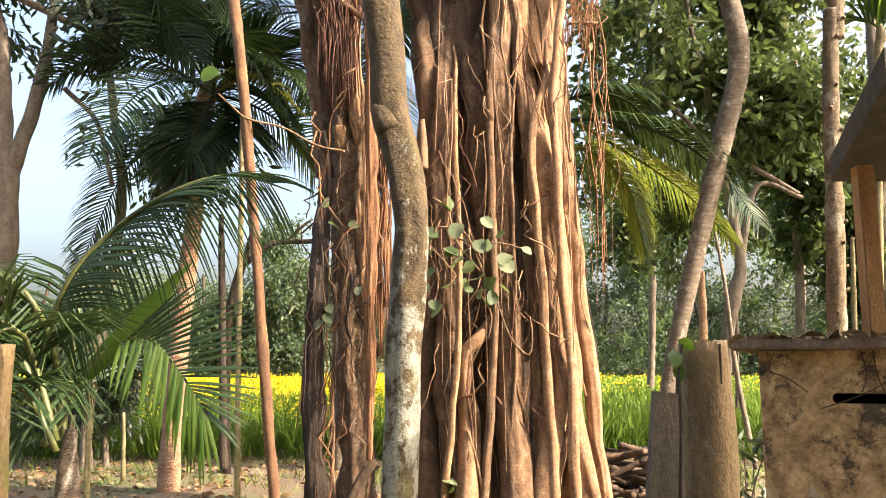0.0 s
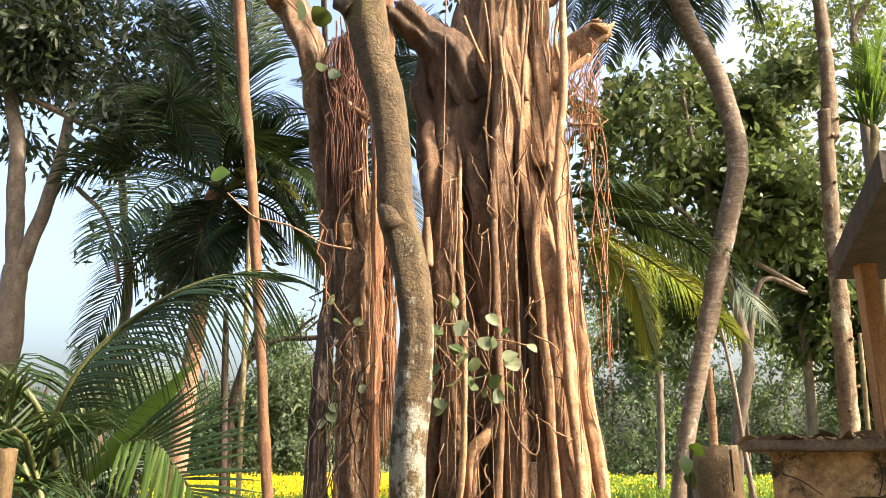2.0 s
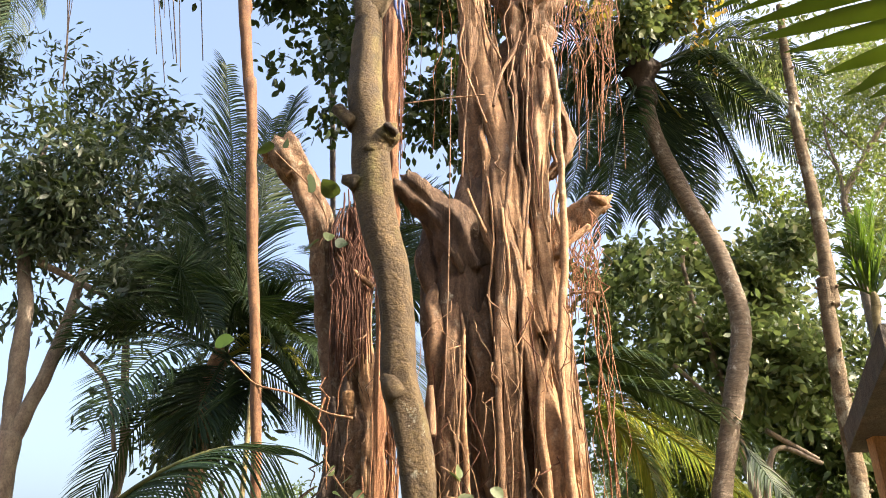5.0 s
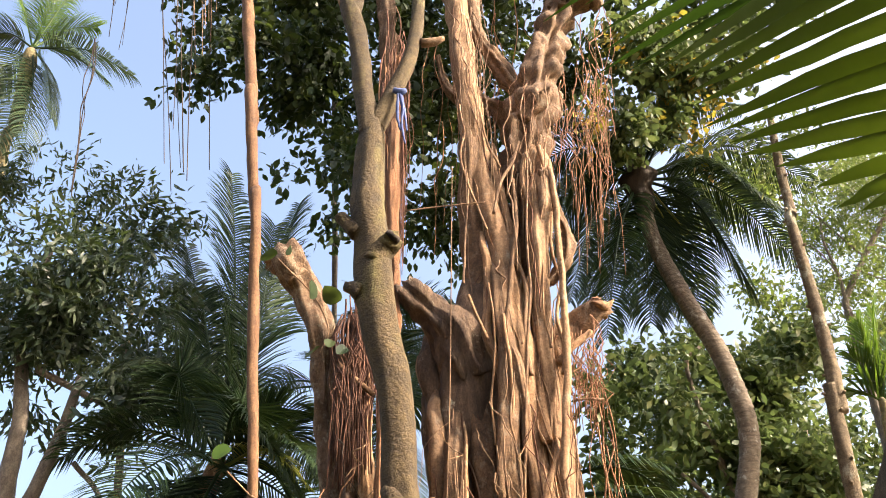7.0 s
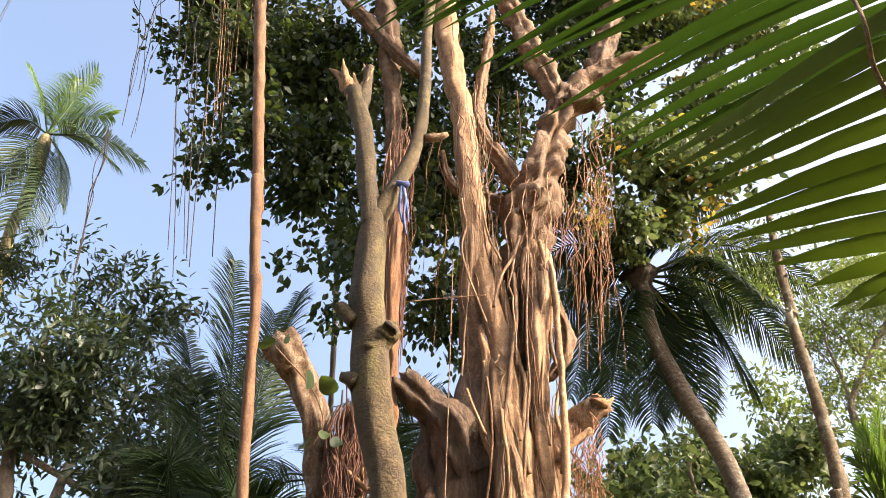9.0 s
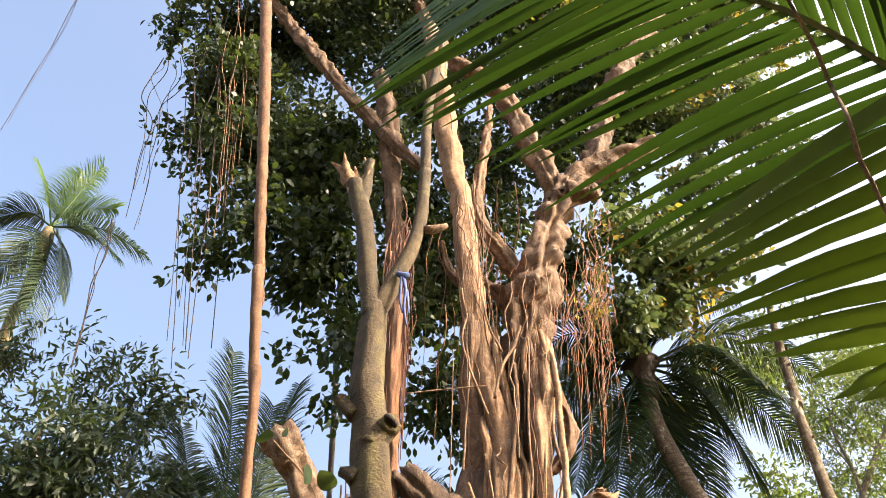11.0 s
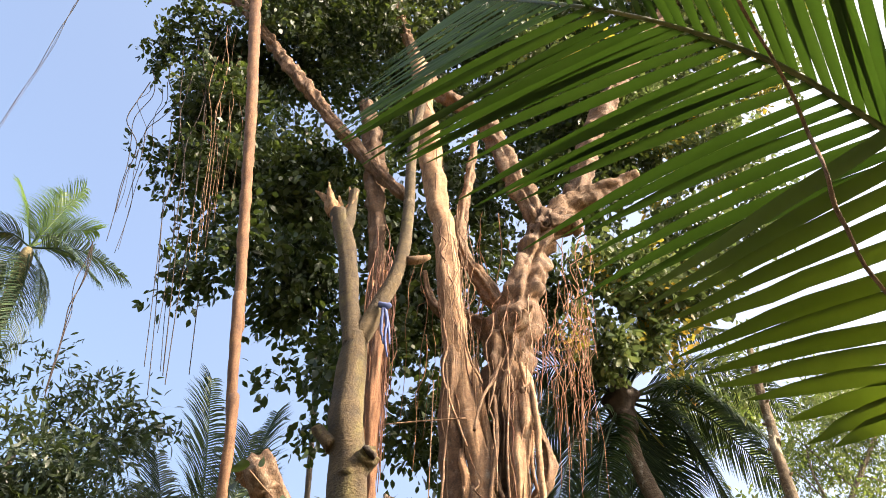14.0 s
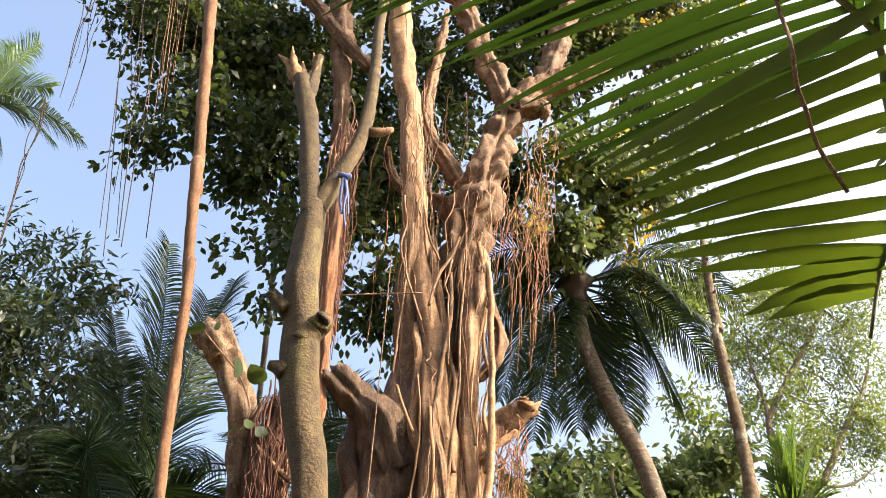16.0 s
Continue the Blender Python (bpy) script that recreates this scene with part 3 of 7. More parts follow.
COLUMNS.append([(1.02, 7.30, 2.98, 0.078), (0.93, 7.30, 4.48, 0.083), (0.92, 7.30, 5.23, 0.086), (0.92, 7.40, 5.95, 0.078), (1.06, 7.40, 6.95, 0.075), (1.12, 7.40, 7.35, 0.086), (1.14, 7.70, 8.12, 0.093)])
COLUMNS.append([(0.04, 7.55, 2.97, 0.133), (-0.02, 7.55, 3.98, 0.134), (-0.11, 7.70, 4.77, 0.147), (-0.24, 7.70, 5.22, 0.150), (-0.19, 7.90, 5.66, 0.144)])
COLUMNS.append([(-0.25, 7.40, 0.22, 0.085), (-0.20, 7.40, 0.94, 0.066), (-0.22, 7.40, 1.75, 0.062)])
COLUMNS.append([(0.99, 7.30, 4.30, 0.100), (0.99, 7.35, 4.84, 0.095), (0.92, 7.40, 5.41, 0.090), (0.90, 7.45, 6.00, 0.085), (0.97, 7.50, 6.53, 0.080), (0.99, 7.55, 7.34, 0.075)])
COLUMNS.append([(0.91, 7.20, 4.28, 0.055), (0.84, 7.30, 5.02, 0.053), (0.74, 7.40, 5.78, 0.051), (0.68, 7.50, 6.63, 0.049), (0.59, 7.60, 7.49, 0.047), (0.56, 7.70, 8.19, 0.045)])
COLUMNS.append([(0.60, 7.25, 4.27, 0.060), (0.50, 7.30, 5.01, 0.056), (0.36, 7.35, 5.47, 0.052), (0.40, 7.40, 5.96, 0.049), (0.37, 7.45, 6.60, 0.045)])
for i, c in enumerate(COLUMNS):
    e, f = np.array(c[-1]), np.array(c[-2])
    g = e + (e - f) / max(np.linalg.norm(e[:3] - f[:3]), 0.01) * 0.5
    c = c + [(g[0], e[1] + 0.28, g[2], e[3] * 0.55)]
    # right-hand columns take the lit tan, the middle and left the shaded brown
    skin = BANYAN if i in (0, 1, 2, 9, 11, 5, 14, 15, 16) else BANYAN_DARK if i == 12 else BANYAN_MID
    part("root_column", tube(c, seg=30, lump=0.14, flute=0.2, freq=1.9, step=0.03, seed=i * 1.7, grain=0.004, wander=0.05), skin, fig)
    s = spline(c, 0.12)
    for k in range(7):
        n = len(s)
        i0 = int(rng.uniform(0, n * 0.6))
        i1 = min(n - 1, i0 + int(rng.uniform(0.25, 0.6) * n))
        if i1 - i0 < 3:
            continue
        a, r, nodes = -math.pi / 2 + rng.uniform(-1.3, 1.3), rng.uniform(0.003, 0.011), []
        for j in range(i0, i1, 2):
            a += rng.normal(0, 0.3)
            q = s[j, 3] * 1.03 + r * 0.5
            nodes.append((s[j, 0] + math.cos(a) * q, s[j, 1] + math.sin(a) * q, s[j, 2], r))
        if len(nodes) > 2:
            part("clinging_root", tube(nodes, seg=6, lump=0.15, freq=6, step=0.06, seed=k + i), (skin, ROOT_PALE, ROOT_DARK)[k % 3], fig)

# sawn stubs and the limbs above
BOUGHS = []
BOUGHS.append(("sawn_stub", [(0.18, 7.60, 5.07, 0.262), (-0.02, 7.50, 5.57, 0.245), (-0.27, 7.50, 5.87, 0.189), (-0.45, 7.40, 6.02, 0.147), (-0.53, 7.40, 6.09, 0.135)]))
BOUGHS.append(("sawn_stub", [(0.97, 7.70, 5.31, 0.179), (1.12, 7.60, 5.53, 0.150), (1.32, 7.60, 5.70, 0.158), (1.50, 7.50, 5.83, 0.140), (1.61, 7.50, 5.92, 0.134)]))
BOUGHS.append(("knotted_bole", [(0.81, 7.80, 6.28, 0.180), (0.91, 7.90, 7.39, 0.229), (0.92, 7.90, 8.20, 0.262), (1.10, 8.00, 9.29, 0.311), (1.23, 8.00, 9.96, 0.290), (1.43, 8.10, 10.78, 0.245), (1.63, 8.10, 11.55, 0.219), (1.70, 8.10, 11.46, 0.217), (1.89, 8.20, 12.02, 0.216)]))
BOUGHS.append(("limb", [(1.66, 8.20, 11.58, 0.202), (2.00, 8.20, 12.18, 0.218), (2.47, 8.20, 12.53, 0.223), (2.93, 8.10, 12.78, 0.195), (3.42, 8.10, 13.08, 0.169)]))
BOUGHS.append(("limb", [(2.22, 8.30, 12.39, 0.193), (2.53, 8.30, 13.30, 0.193), (2.93, 8.50, 14.91, 0.211), (3.42, 8.50, 16.34, 0.214), (4.67, 8.80, 19.42, 0.205), (7.00, 9.20, 24.63, 0.201), (11.59, 9.60, 34.85, 0.180)]))
BOUGHS.append(("limb", [(1.70, 8.20, 11.58, 0.165), (1.53, 8.20, 12.32, 0.182), (1.30, 8.20, 13.13, 0.200), (1.07, 8.40, 14.51, 0.206), (0.71, 8.40, 15.43, 0.205), (0.20, 8.40, 16.02, 0.187), (-0.22, 8.60, 17.01, 0.160), (-0.98, 8.90, 20.08, 0.142), (-2.24, 9.30, 27.42, 0.147)]))
BOUGHS.append(("limb", [(1.11, 8.10, 9.39, 0.158), (0.86, 8.10, 9.95, 0.146), (0.63, 8.10, 10.42, 0.133), (0.43, 8.05, 10.79, 0.118), (0.34, 8.05, 11.37, 0.108), (0.49, 8.20, 12.94, 0.089), (0.63, 8.20, 14.39, 0.064)]))
BOUGHS.append(("limb", [(-0.65, 8.50, 12.90, 0.100), (-1.09, 8.50, 13.49, 0.124), (-1.67, 8.60, 14.59, 0.143), (-2.43, 8.60, 15.83, 0.141), (-3.67, 8.80, 18.28, 0.145), (-4.68, 8.80, 20.16, 0.142), (-6.05, 9.00, 23.05, 0.143), (-8.64, 9.30, 29.39, 0.137)]))
BOUGHS.append(("limb", [(-5.12, 8.90, 21.65, 0.121), (-6.24, 8.90, 21.91, 0.152), (-7.27, 8.90, 22.32, 0.139), (-8.85, 9.20, 24.27, 0.133), (-11.81, 9.50, 28.76, 0.097)]))
BOUGHS.append(("limb", [(-0.82, 8.70, 7.60, 0.098), (-0.90, 8.75, 9.34, 0.140), (-0.97, 8.75, 10.87, 0.160), (-1.08, 8.75, 12.36, 0.161), (-1.25, 8.75, 14.01, 0.183), (-1.40, 8.75, 15.19, 0.183), (-1.61, 8.75, 16.40, 0.157)]))
BOUGHS.append(("limb", [(0.96, 8.60, 8.89, 0.159), (0.72, 8.60, 9.87, 0.142), (-0.02, 8.90, 10.56, 0.089), (-0.21, 8.90, 11.35, 0.066)]))
BOUGHS.append(("limb", [(1.09, 7.50, 7.78, 0.089), (1.21, 7.50, 7.26, 0.080), (1.31, 7.50, 6.89, 0.078), (1.29, 7.40, 6.55, 0.076), (1.19, 7.40, 6.33, 0.068), (1.05, 7.40, 6.14, 0.061)]))
BOUGHS.append(("knot", [(0.94, 7.75, 8.85, 0.112), (1.10, 7.75, 9.11, 0.174), (1.19, 7.70, 9.27, 0.137)]))
BOUGHS.append(("knot", [(1.77, 8.00, 11.55, 0.181), (2.14, 8.00, 11.63, 0.155), (2.21, 8.00, 11.47, 0.099)]))
for i, (nm, c) in enumerate(BOUGHS):
    # boughs coloured darker for the crown's shade over them
    part(nm, tube(c, seg=44 if nm == "knotted_bole" else 30, lump=0.36 if nm == "knotted_bole" else 0.26, flute=0.55 if nm == "knotted_bole" else 0.4, freq=3.2, step=0.025, grain=0.024, seed=20 + i, ragged=0.9 if nm == "sawn_stub" else 0), BANYAN_DARK if i == 0 else BANYAN_MID, fig)
part("sawn_face", tube([(1.55, 7.49, 5.86, 0.122), (1.62, 7.49, 5.94, 0.110)], seg=18, lump=0.35, freq=9, step=0.02, ragged=1.6, seed=3, grain=0.01), CUT_WOOD, fig, "raw orange broken wood")

# left column, grown together from several roots
LEFT = []
LEFT.append((BANYAN_PALE, [(-0.75, 7.30, 0.24, 0.164), (-0.80, 7.40, 1.14, 0.153), (-0.84, 7.40, 1.95, 0.146), (-0.88, 7.40, 2.69, 0.153), (-0.88, 7.40, 3.34, 0.171), (-0.94, 7.50, 3.98, 0.164), (-0.99, 7.50, 4.49, 0.160), (-1.02, 7.50, 5.06, 0.117)]))
LEFT.append((BANYAN, [(-0.71, 7.30, 1.95, 0.062), (-0.74, 7.30, 2.78, 0.068), (-0.76, 7.30, 3.42, 0.079), (-0.81, 7.30, 3.92, 0.080), (-0.85, 7.30, 4.30, 0.066), (-0.88, 7.30, 5.03, 0.051)]))
LEFT.append((BANYAN_PALE, [(-1.09, 7.50, 3.28, 0.108), (-1.20, 7.50, 4.19, 0.101), (-1.28, 7.50, 4.68, 0.115), (-1.33, 7.50, 5.19, 0.129), (-1.39, 7.40, 5.60, 0.148), (-1.60, 7.40, 6.07, 0.175), (-1.77, 7.30, 6.36, 0.193), (-1.87, 7.30, 6.52, 0.182)]))
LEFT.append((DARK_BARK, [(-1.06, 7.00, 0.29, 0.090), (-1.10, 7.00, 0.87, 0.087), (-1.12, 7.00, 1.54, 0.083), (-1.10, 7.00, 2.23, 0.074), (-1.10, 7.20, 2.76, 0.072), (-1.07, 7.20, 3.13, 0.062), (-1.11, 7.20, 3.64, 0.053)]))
LEFT.append((ROOT_RED, [(-0.62, 6.90, 0.72, 0.028), (-0.61, 6.90, 1.30, 0.038), (-0.63, 6.90, 1.92, 0.044), (-0.62, 6.90, 2.61, 0.049), (-0.64, 6.90, 3.47, 0.055), (-0.65, 6.90, 4.15, 0.051), (-0.66, 6.90, 4.43, 0.048), (-0.67, 7.30, 5.55, 0.041)]))
LEFT.append((ROOT_RED, [(-0.62, 7.40, 5.16, 0.046), (-0.63, 7.40, 6.03, 0.061), (-0.69, 7.40, 7.10, 0.072), (-0.71, 7.40, 8.14, 0.070), (-0.77, 7.80, 9.53, 0.062), (-0.76, 7.80, 10.14, 0.058)]))
LEFT.append((ROOT_PALE, [(-0.95, 7.20, 0.26, 0.024), (-0.97, 7.20, 0.95, 0.030), (-0.97, 7.20, 1.54, 0.025), (-0.96, 7.20, 2.25, 0.023)]))
LEFT.append((BANYAN_DARK, [(-0.78, 7.00, 0.29, 0.071), (-0.69, 7.00, 0.55, 0.048), (-0.56, 7.00, 0.70, 0.034)]))
for i, (mt, c) in enumerate(LEFT):
    part("left_root_column", tube(c, seg=28, lump=0.26, flute=0.4, freq=3.0, step=0.03, grain=0.011, seed=40 + i, ragged=0.4 if i == 2 else 0), mt, fig)
part("cut_branch", tube([(-0.94, 7.20, 3.49, 0.042), (-0.96, 7.20, 3.61, 0.052), (-0.97, 7.20, 3.70, 0.058)], seg=10, lump=0.2, step=0.02, ragged=0.6), CUT_WOOD, fig, "small yellow cut")
part("cut_branch", tube([(-0.17, 6.90, 3.22, 0.040), (-0.18, 6.90, 3.47, 0.035), (-0.19, 6.90, 3.67, 0.030)], seg=10, lump=0.2, step=0.02, ragged=0.6), ROOT_PALE, fig)

part("sawn_stub", tube([(-1.65, 7.30, 6.12, 0.149), (-1.81, 7.30, 6.30, 0.133), (-1.97, 7.30, 6.37, 0.103), (-2.06, 7.30, 6.35, 0.072)], seg=20, lump=0.3, freq=4, step=0.03, grain=0.01, ragged=0.6), BANYAN_MID, fig)

# slimmer roots laid over the trunk, from the knotted bole down to the ground
foot = [(-0.07, 6.90, 0.31), (1.33, 6.90, 0.31)]
waist = [(0.11, 7.05, 3.60), (1.06, 7.05, 3.60)]
neck = [(0.49, 7.40, 7.43), (1.24, 7.40, 7.44)]
for i in range(5):
    u = (i + rng.uniform(0.1, 0.9)) / 5
    v = min(1, max(0, u + rng.normal(0, 0.07)))
    a, b, c = ((1 - u) * np.array(foot[0]) + u * np.array(foot[1]), (1 - v) * np.array(waist[0]) + v * np.array(waist[1]), (1 - v) * np.array(neck[0]) + v * np.array(neck[1]))
    r = rng.uniform(0.012, 0.042)
    c = c + np.array([0, 0, rng.uniform(-0.6, 0.5)])
    nodes = [(*(a + np.array([0, 0, -0.05])), r * 1.3), (*((a + b) / 2 + np.array([rng.normal(0, 0.05), 0.02, 0])), r * 1.1), (*b, r)]
    if i % 3:
        nodes += [(*((b + c) / 2 + np.array([rng.normal(0, 0.05), -0.05, 0])), r * 0.95), (*c, r * 0.8), (c[0] + rng.normal(0, 0.05), c[1] + 0.4, c[2] + 0.5, r * 0.6)]
    else:
        nodes += [(b[0] + rng.normal(0, 0.1), b[1] + 0.15, b[2] + 0.7, r * 0.6), (b[0] + rng.normal(0, 0.1), b[1] + 0.6, b[2] + 1.2, r * 0.5)]
    # left roots mostly get the shaded bark copy, right ones the lit
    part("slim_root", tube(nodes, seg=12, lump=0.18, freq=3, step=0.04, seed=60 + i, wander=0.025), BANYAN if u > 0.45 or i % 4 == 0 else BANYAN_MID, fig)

# roots that hang from the knotted bole and lace the waist of the trunk
NECK = [[(0.74, 7.50, 7.71, 0.024), (0.74, 7.43, 7.02, 0.024), (0.67, 7.36, 6.54, 0.024), (0.77, 7.29, 6.09, 0.024), (0.74, 7.22, 5.41, 0.024), (0.79, 7.15, 4.95, 0.024)],
        [(0.94, 7.50, 7.65, 0.022), (0.94, 7.44, 7.14, 0.022), (0.87, 7.38, 6.71, 0.022), (0.86, 7.31, 6.11, 0.022), (0.79, 7.25, 5.69, 0.022)],
        [(0.62, 7.55, 7.51, 0.016), (0.64, 7.46, 6.88, 0.016), (0.75, 7.37, 6.35, 0.016), (0.68, 7.29, 5.80, 0.016), (0.71, 7.20, 5.31, 0.016)],
        [(1.15, 7.45, 7.15, 0.020), (1.11, 7.40, 6.62, 0.020), (1.17, 7.35, 6.14, 0.020), (1.08, 7.30, 5.68, 0.020), (1.14, 7.25, 5.34, 0.020), (1.09, 7.20, 4.98, 0.020)],
        [(1.02, 7.40, 7.00, 0.014), (1.05, 7.33, 6.32, 0.014), (0.97, 7.27, 5.66, 0.014), (0.99, 7.20, 5.27, 0.014)],
        [(0.17, 7.10, 5.83, 0.017), (0.24, 7.10, 5.60, 0.017), (0.35, 7.10, 5.32, 0.017)],
        [(0.52, 7.10, 5.60, 0.018), (0.55, 7.10, 4.92, 0.018), (0.57, 7.10, 4.23, 0.018)],
        [(0.39, 7.12, 5.98, 0.012), (0.42, 7.12, 5.35, 0.012), (0.37, 7.12, 4.73, 0.012), (0.40, 7.12, 4.22, 0.012)],
        [(0.85, 7.60, 8.37, 0.020), (0.73, 7.50, 7.96, 0.020), (0.57, 7.40, 7.57, 0.020), (0.48, 7.30, 7.03, 0.020)],
        [(0.91, 7.55, 8.13, 0.035), (0.86, 7.50, 7.65, 0.035), (0.91, 7.45, 7.26, 0.035)],
        [(1.09, 7.60, 8.31, 0.030), (1.13, 7.53, 7.75, 0.030), (1.05, 7.47, 7.28, 0.030), (1.08, 7.40, 6.84, 0.030)],
        [(1.06, 7.25, 5.12, 0.035), (1.17, 7.30, 5.28, 0.035), (1.44, 7.35, 5.53, 0.035)],
        [(0.16, 7.60, 8.10, 0.012), (0.19, 7.53, 7.49, 0.012), (0.15, 7.47, 6.87, 0.012), (0.12, 7.40, 6.15, 0.012)],
        [(0.10, 7.50, 8.95, 0.013), (0.15, 7.45, 8.42, 0.013), (0.11, 7.40, 7.93, 0.013), (0.24, 7.35, 7.35, 0.013), (0.37, 7.30, 6.81, 0.013)],
        [(0.34, 7.70, 9.15, 0.016), (0.45, 7.60, 8.36, 0.016), (0.58, 7.50, 7.89, 0.016)]]
for i, c in enumerate(NECK):
    part("lacing_root", tube(c, seg=10, lump=0.22, freq=4, step=0.03, seed=80 + i, wander=0.03), BANYAN if i % 4 else ROOT_PALE, fig)

# hanging root curtains
def curtain(n, top, bottom, r, mt, nm, sway=0.05, jitter=(0.02, 0.12, 0.25), label=""):
    (a0, a1), (b0, b1) = top, bottom
    items = []
    for i in range(n):
        u, w = rng.uniform(), rng.normal(0, 0.06)
        a = np.array(a0) * (1 - u) + np.array(a1) * u
        b = np.array(b0) * (1 - u - w) + np.array(b1) * (u + w)
        t0, t1 = rng.uniform(0, jitter[2]), rng.uniform(1 - jitter[2], 1)
        p, q = a + (b - a) * t0, a + (b - a) * t1
        o = rng.normal(size=3) * np.array([jitter[0], jitter[1], 0])
        items.append(strand(p + o, q + o, r * rng.uniform(0.5, 1.4), rng, sway))
    if nm == "root_mat":
        part(nm, join(items), mt, fig, label, kind="stuff")
    else:
        for it in items:
            part(nm, it, mt, fig)


curtain(170, ((-1.15, 7.35, 5.81), (-0.93, 7.35, 5.98)), ((-1.12, 7.15, 3.75), (-0.76, 7.15, 3.85)), 0.009, ROOT_DARK, "root_mat", 0.08, (0.05, 0.14, 0.3), "matted red-brown hanging roots")
curtain(45, ((-0.69, 7.10, 4.23), (-0.54, 7.10, 4.28)), ((-0.63, 7.00, 1.25), (-0.43, 7.00, 1.54)), 0.009, ROOT_RED, "root_mat", 0.05, (0.03, 0.1, 0.3))
curtain(30, ((-1.00, 8.30, 11.01), (-0.73, 8.30, 11.01)), ((-0.72, 7.60, 5.59), (-0.52, 7.60, 5.59)), 0.010, ROOT_RED, "aerial_root", 0.05)
curtain(60, ((1.13, 7.45, 5.63), (1.59, 7.45, 5.74)), ((1.10, 7.45, 4.24), (1.47, 7.45, 4.43)), 0.006, ROOT_RED, "root_mat", 0.09, (0.05, 0.12, 0.4))
curtain(18, ((0.57, 7.55, 8.00), (1.34, 7.55, 8.00)), ((0.54, 7.25, 5.03), (1.08, 7.25, 5.03)), 0.010, ROOT_PALE, "aerial_root", 0.06, (0.03, 0.12, 0.6))
curtain(8, ((-0.12, 7.00, 4.73), (1.12, 7.00, 4.73)), ((-0.06, 6.80, 0.53), (1.23, 6.80, 0.53)), 0.008, ROOT_PALE, "aerial_root", 0.03, (0.01, 0.03, 0.5))
curtain(44, ((-0.38, 9.00, 12.66), (2.44, 9.00, 12.65)), ((-0.43, 8.60, 7.44), (2.21, 8.60, 7.99)), 0.008, ROOT_RED, "root_mat", 0.1, (0.15, 0.4, 0.45))
curtain(16, ((1.73, 8.40, 10.74), (2.22, 8.40, 10.49)), ((1.43, 8.20, 6.52), (2.04, 8.20, 6.52)), 0.007, ROOT_RED, "aerial_root", 0.12, (0.1, 0.3, 0.45))
curtain(8, ((-6.53, 9.20, 19.31), (-5.54, 9.20, 20.58)), ((-3.97, 8.80, 8.56), (-3.49, 8.80, 8.33)), 0.011, DARK_BARK, "aerial_root", 0.13, (0.1, 0.3, 0.12))
curtain(6, ((-6.91, 9.30, 18.63), (-6.31, 9.30, 18.92)), ((-5.60, 9.00, 11.33), (-5.41, 9.00, 11.91)), 0.010, DARK_BARK, "aerial_root", 0.2, (0.1, 0.3, 0.2))
curtain(11, ((-6.00, 9.00, 20.81), (-4.71, 9.00, 20.19)), ((-3.94, 8.70, 10.27), (-3.44, 8.70, 10.79)), 0.009, ROOT_PALE, "aerial_root", 0.1, (0.1, 0.2, 0.3))
curtain(9, ((1.36, 7.30, 4.99), (1.51, 7.30, 4.99)), ((1.39, 7.20, 1.74), (1.50, 7.20, 1.94)), 0.008, ROOT_RED, "aerial_root", 0.08, (0.03, 0.1, 0.3))
curtain(14, ((-1.12, 7.00, 2.63), (-0.92, 7.00, 2.63)), ((-1.13, 6.90, 0.79), (-0.87, 6.90, 0.79)), 0.006, DARK_BARK, "aerial_root", 0.1, (0.05, 0.1, 0.3))
curtain(3, ((-10.17, 9.40, 23.81), (-10.12, 9.40, 24.64)), ((-8.59, 8.60, 13.80), (-8.63, 8.60, 14.08)), 0.011, DARK_BARK, "aerial_root", 0.08, (0.01, 0.05, 0.05))
curtain(3, ((-6.19, 9.40, 12.27), (-6.26, 9.40, 12.71)), ((-5.47, 9.00, 8.48), (-5.46, 9.00, 8.54)), 0.009, DARK_BARK, "aerial_root", 0.05, (0.0, 0.02, 0.1))
curtain(13, ((0.73, 7.65, 9.69), (1.58, 7.65, 10.10)), ((0.58, 7.50, 7.45), (1.25, 7.50, 7.37)), 0.006, ROOT_RED, "root_mat", 0.07, (0.04, 0.08, 0.5))
curtain(12, ((0.75, 7.60, 9.36), (1.46, 7.60, 9.59)), ((0.59, 7.40, 6.64), (1.15, 7.40, 6.50)), 0.007, ROOT_PALE, "root_mat", 0.06, (0.04, 0.08, 0.5))
curtain(20, ((1.64, 8.00, 10.36), (2.44, 8.00, 11.26)), ((1.31, 7.90, 7.16), (1.88, 7.90, 6.68)), 0.006, ROOT_RED, "root_mat", 0.12, (0.08, 0.3, 0.5))
curtain(26, ((-0.96, 7.70, 11.24), (-0.58, 7.70, 11.24)), ((-0.71, 7.50, 6.39), (-0.52, 7.50, 6.39)), 0.008, ROOT_DARK, "root_mat", 0.08, (0.04, 0.1, 0.4))
curtain(24, ((0.10, 7.30, 11.14), (0.39, 7.30, 11.14)), ((0.20, 7.20, 6.81), (0.52, 7.20, 6.81)), 0.006, ROOT_PALE, "root_mat", 0.07, (0.03, 0.05, 0.5))

POLE = [(-1.29, 6.40, 0.40, 0.041), (-1.41, 6.40, 1.49, 0.045), (-1.49, 6.40, 2.26, 0.045), (-1.59, 6.40, 3.19, 0.046), (-1.69, 6.40, 4.06, 0.047), (-1.85, 6.60, 4.86, 0.052), (-2.07, 6.60, 6.76, 0.057), (-2.14, 6.80, 6.81, 0.061), (-2.41, 6.80, 8.52, 0.068), (-2.45, 7.20, 8.42, 0.070), (-2.83, 7.20, 10.66, 0.083), (-3.32, 7.20, 13.66, 0.099), (-4.70, 7.60, 21.11, 0.142), (-6.61, 8.40, 31.56, 0.203)]
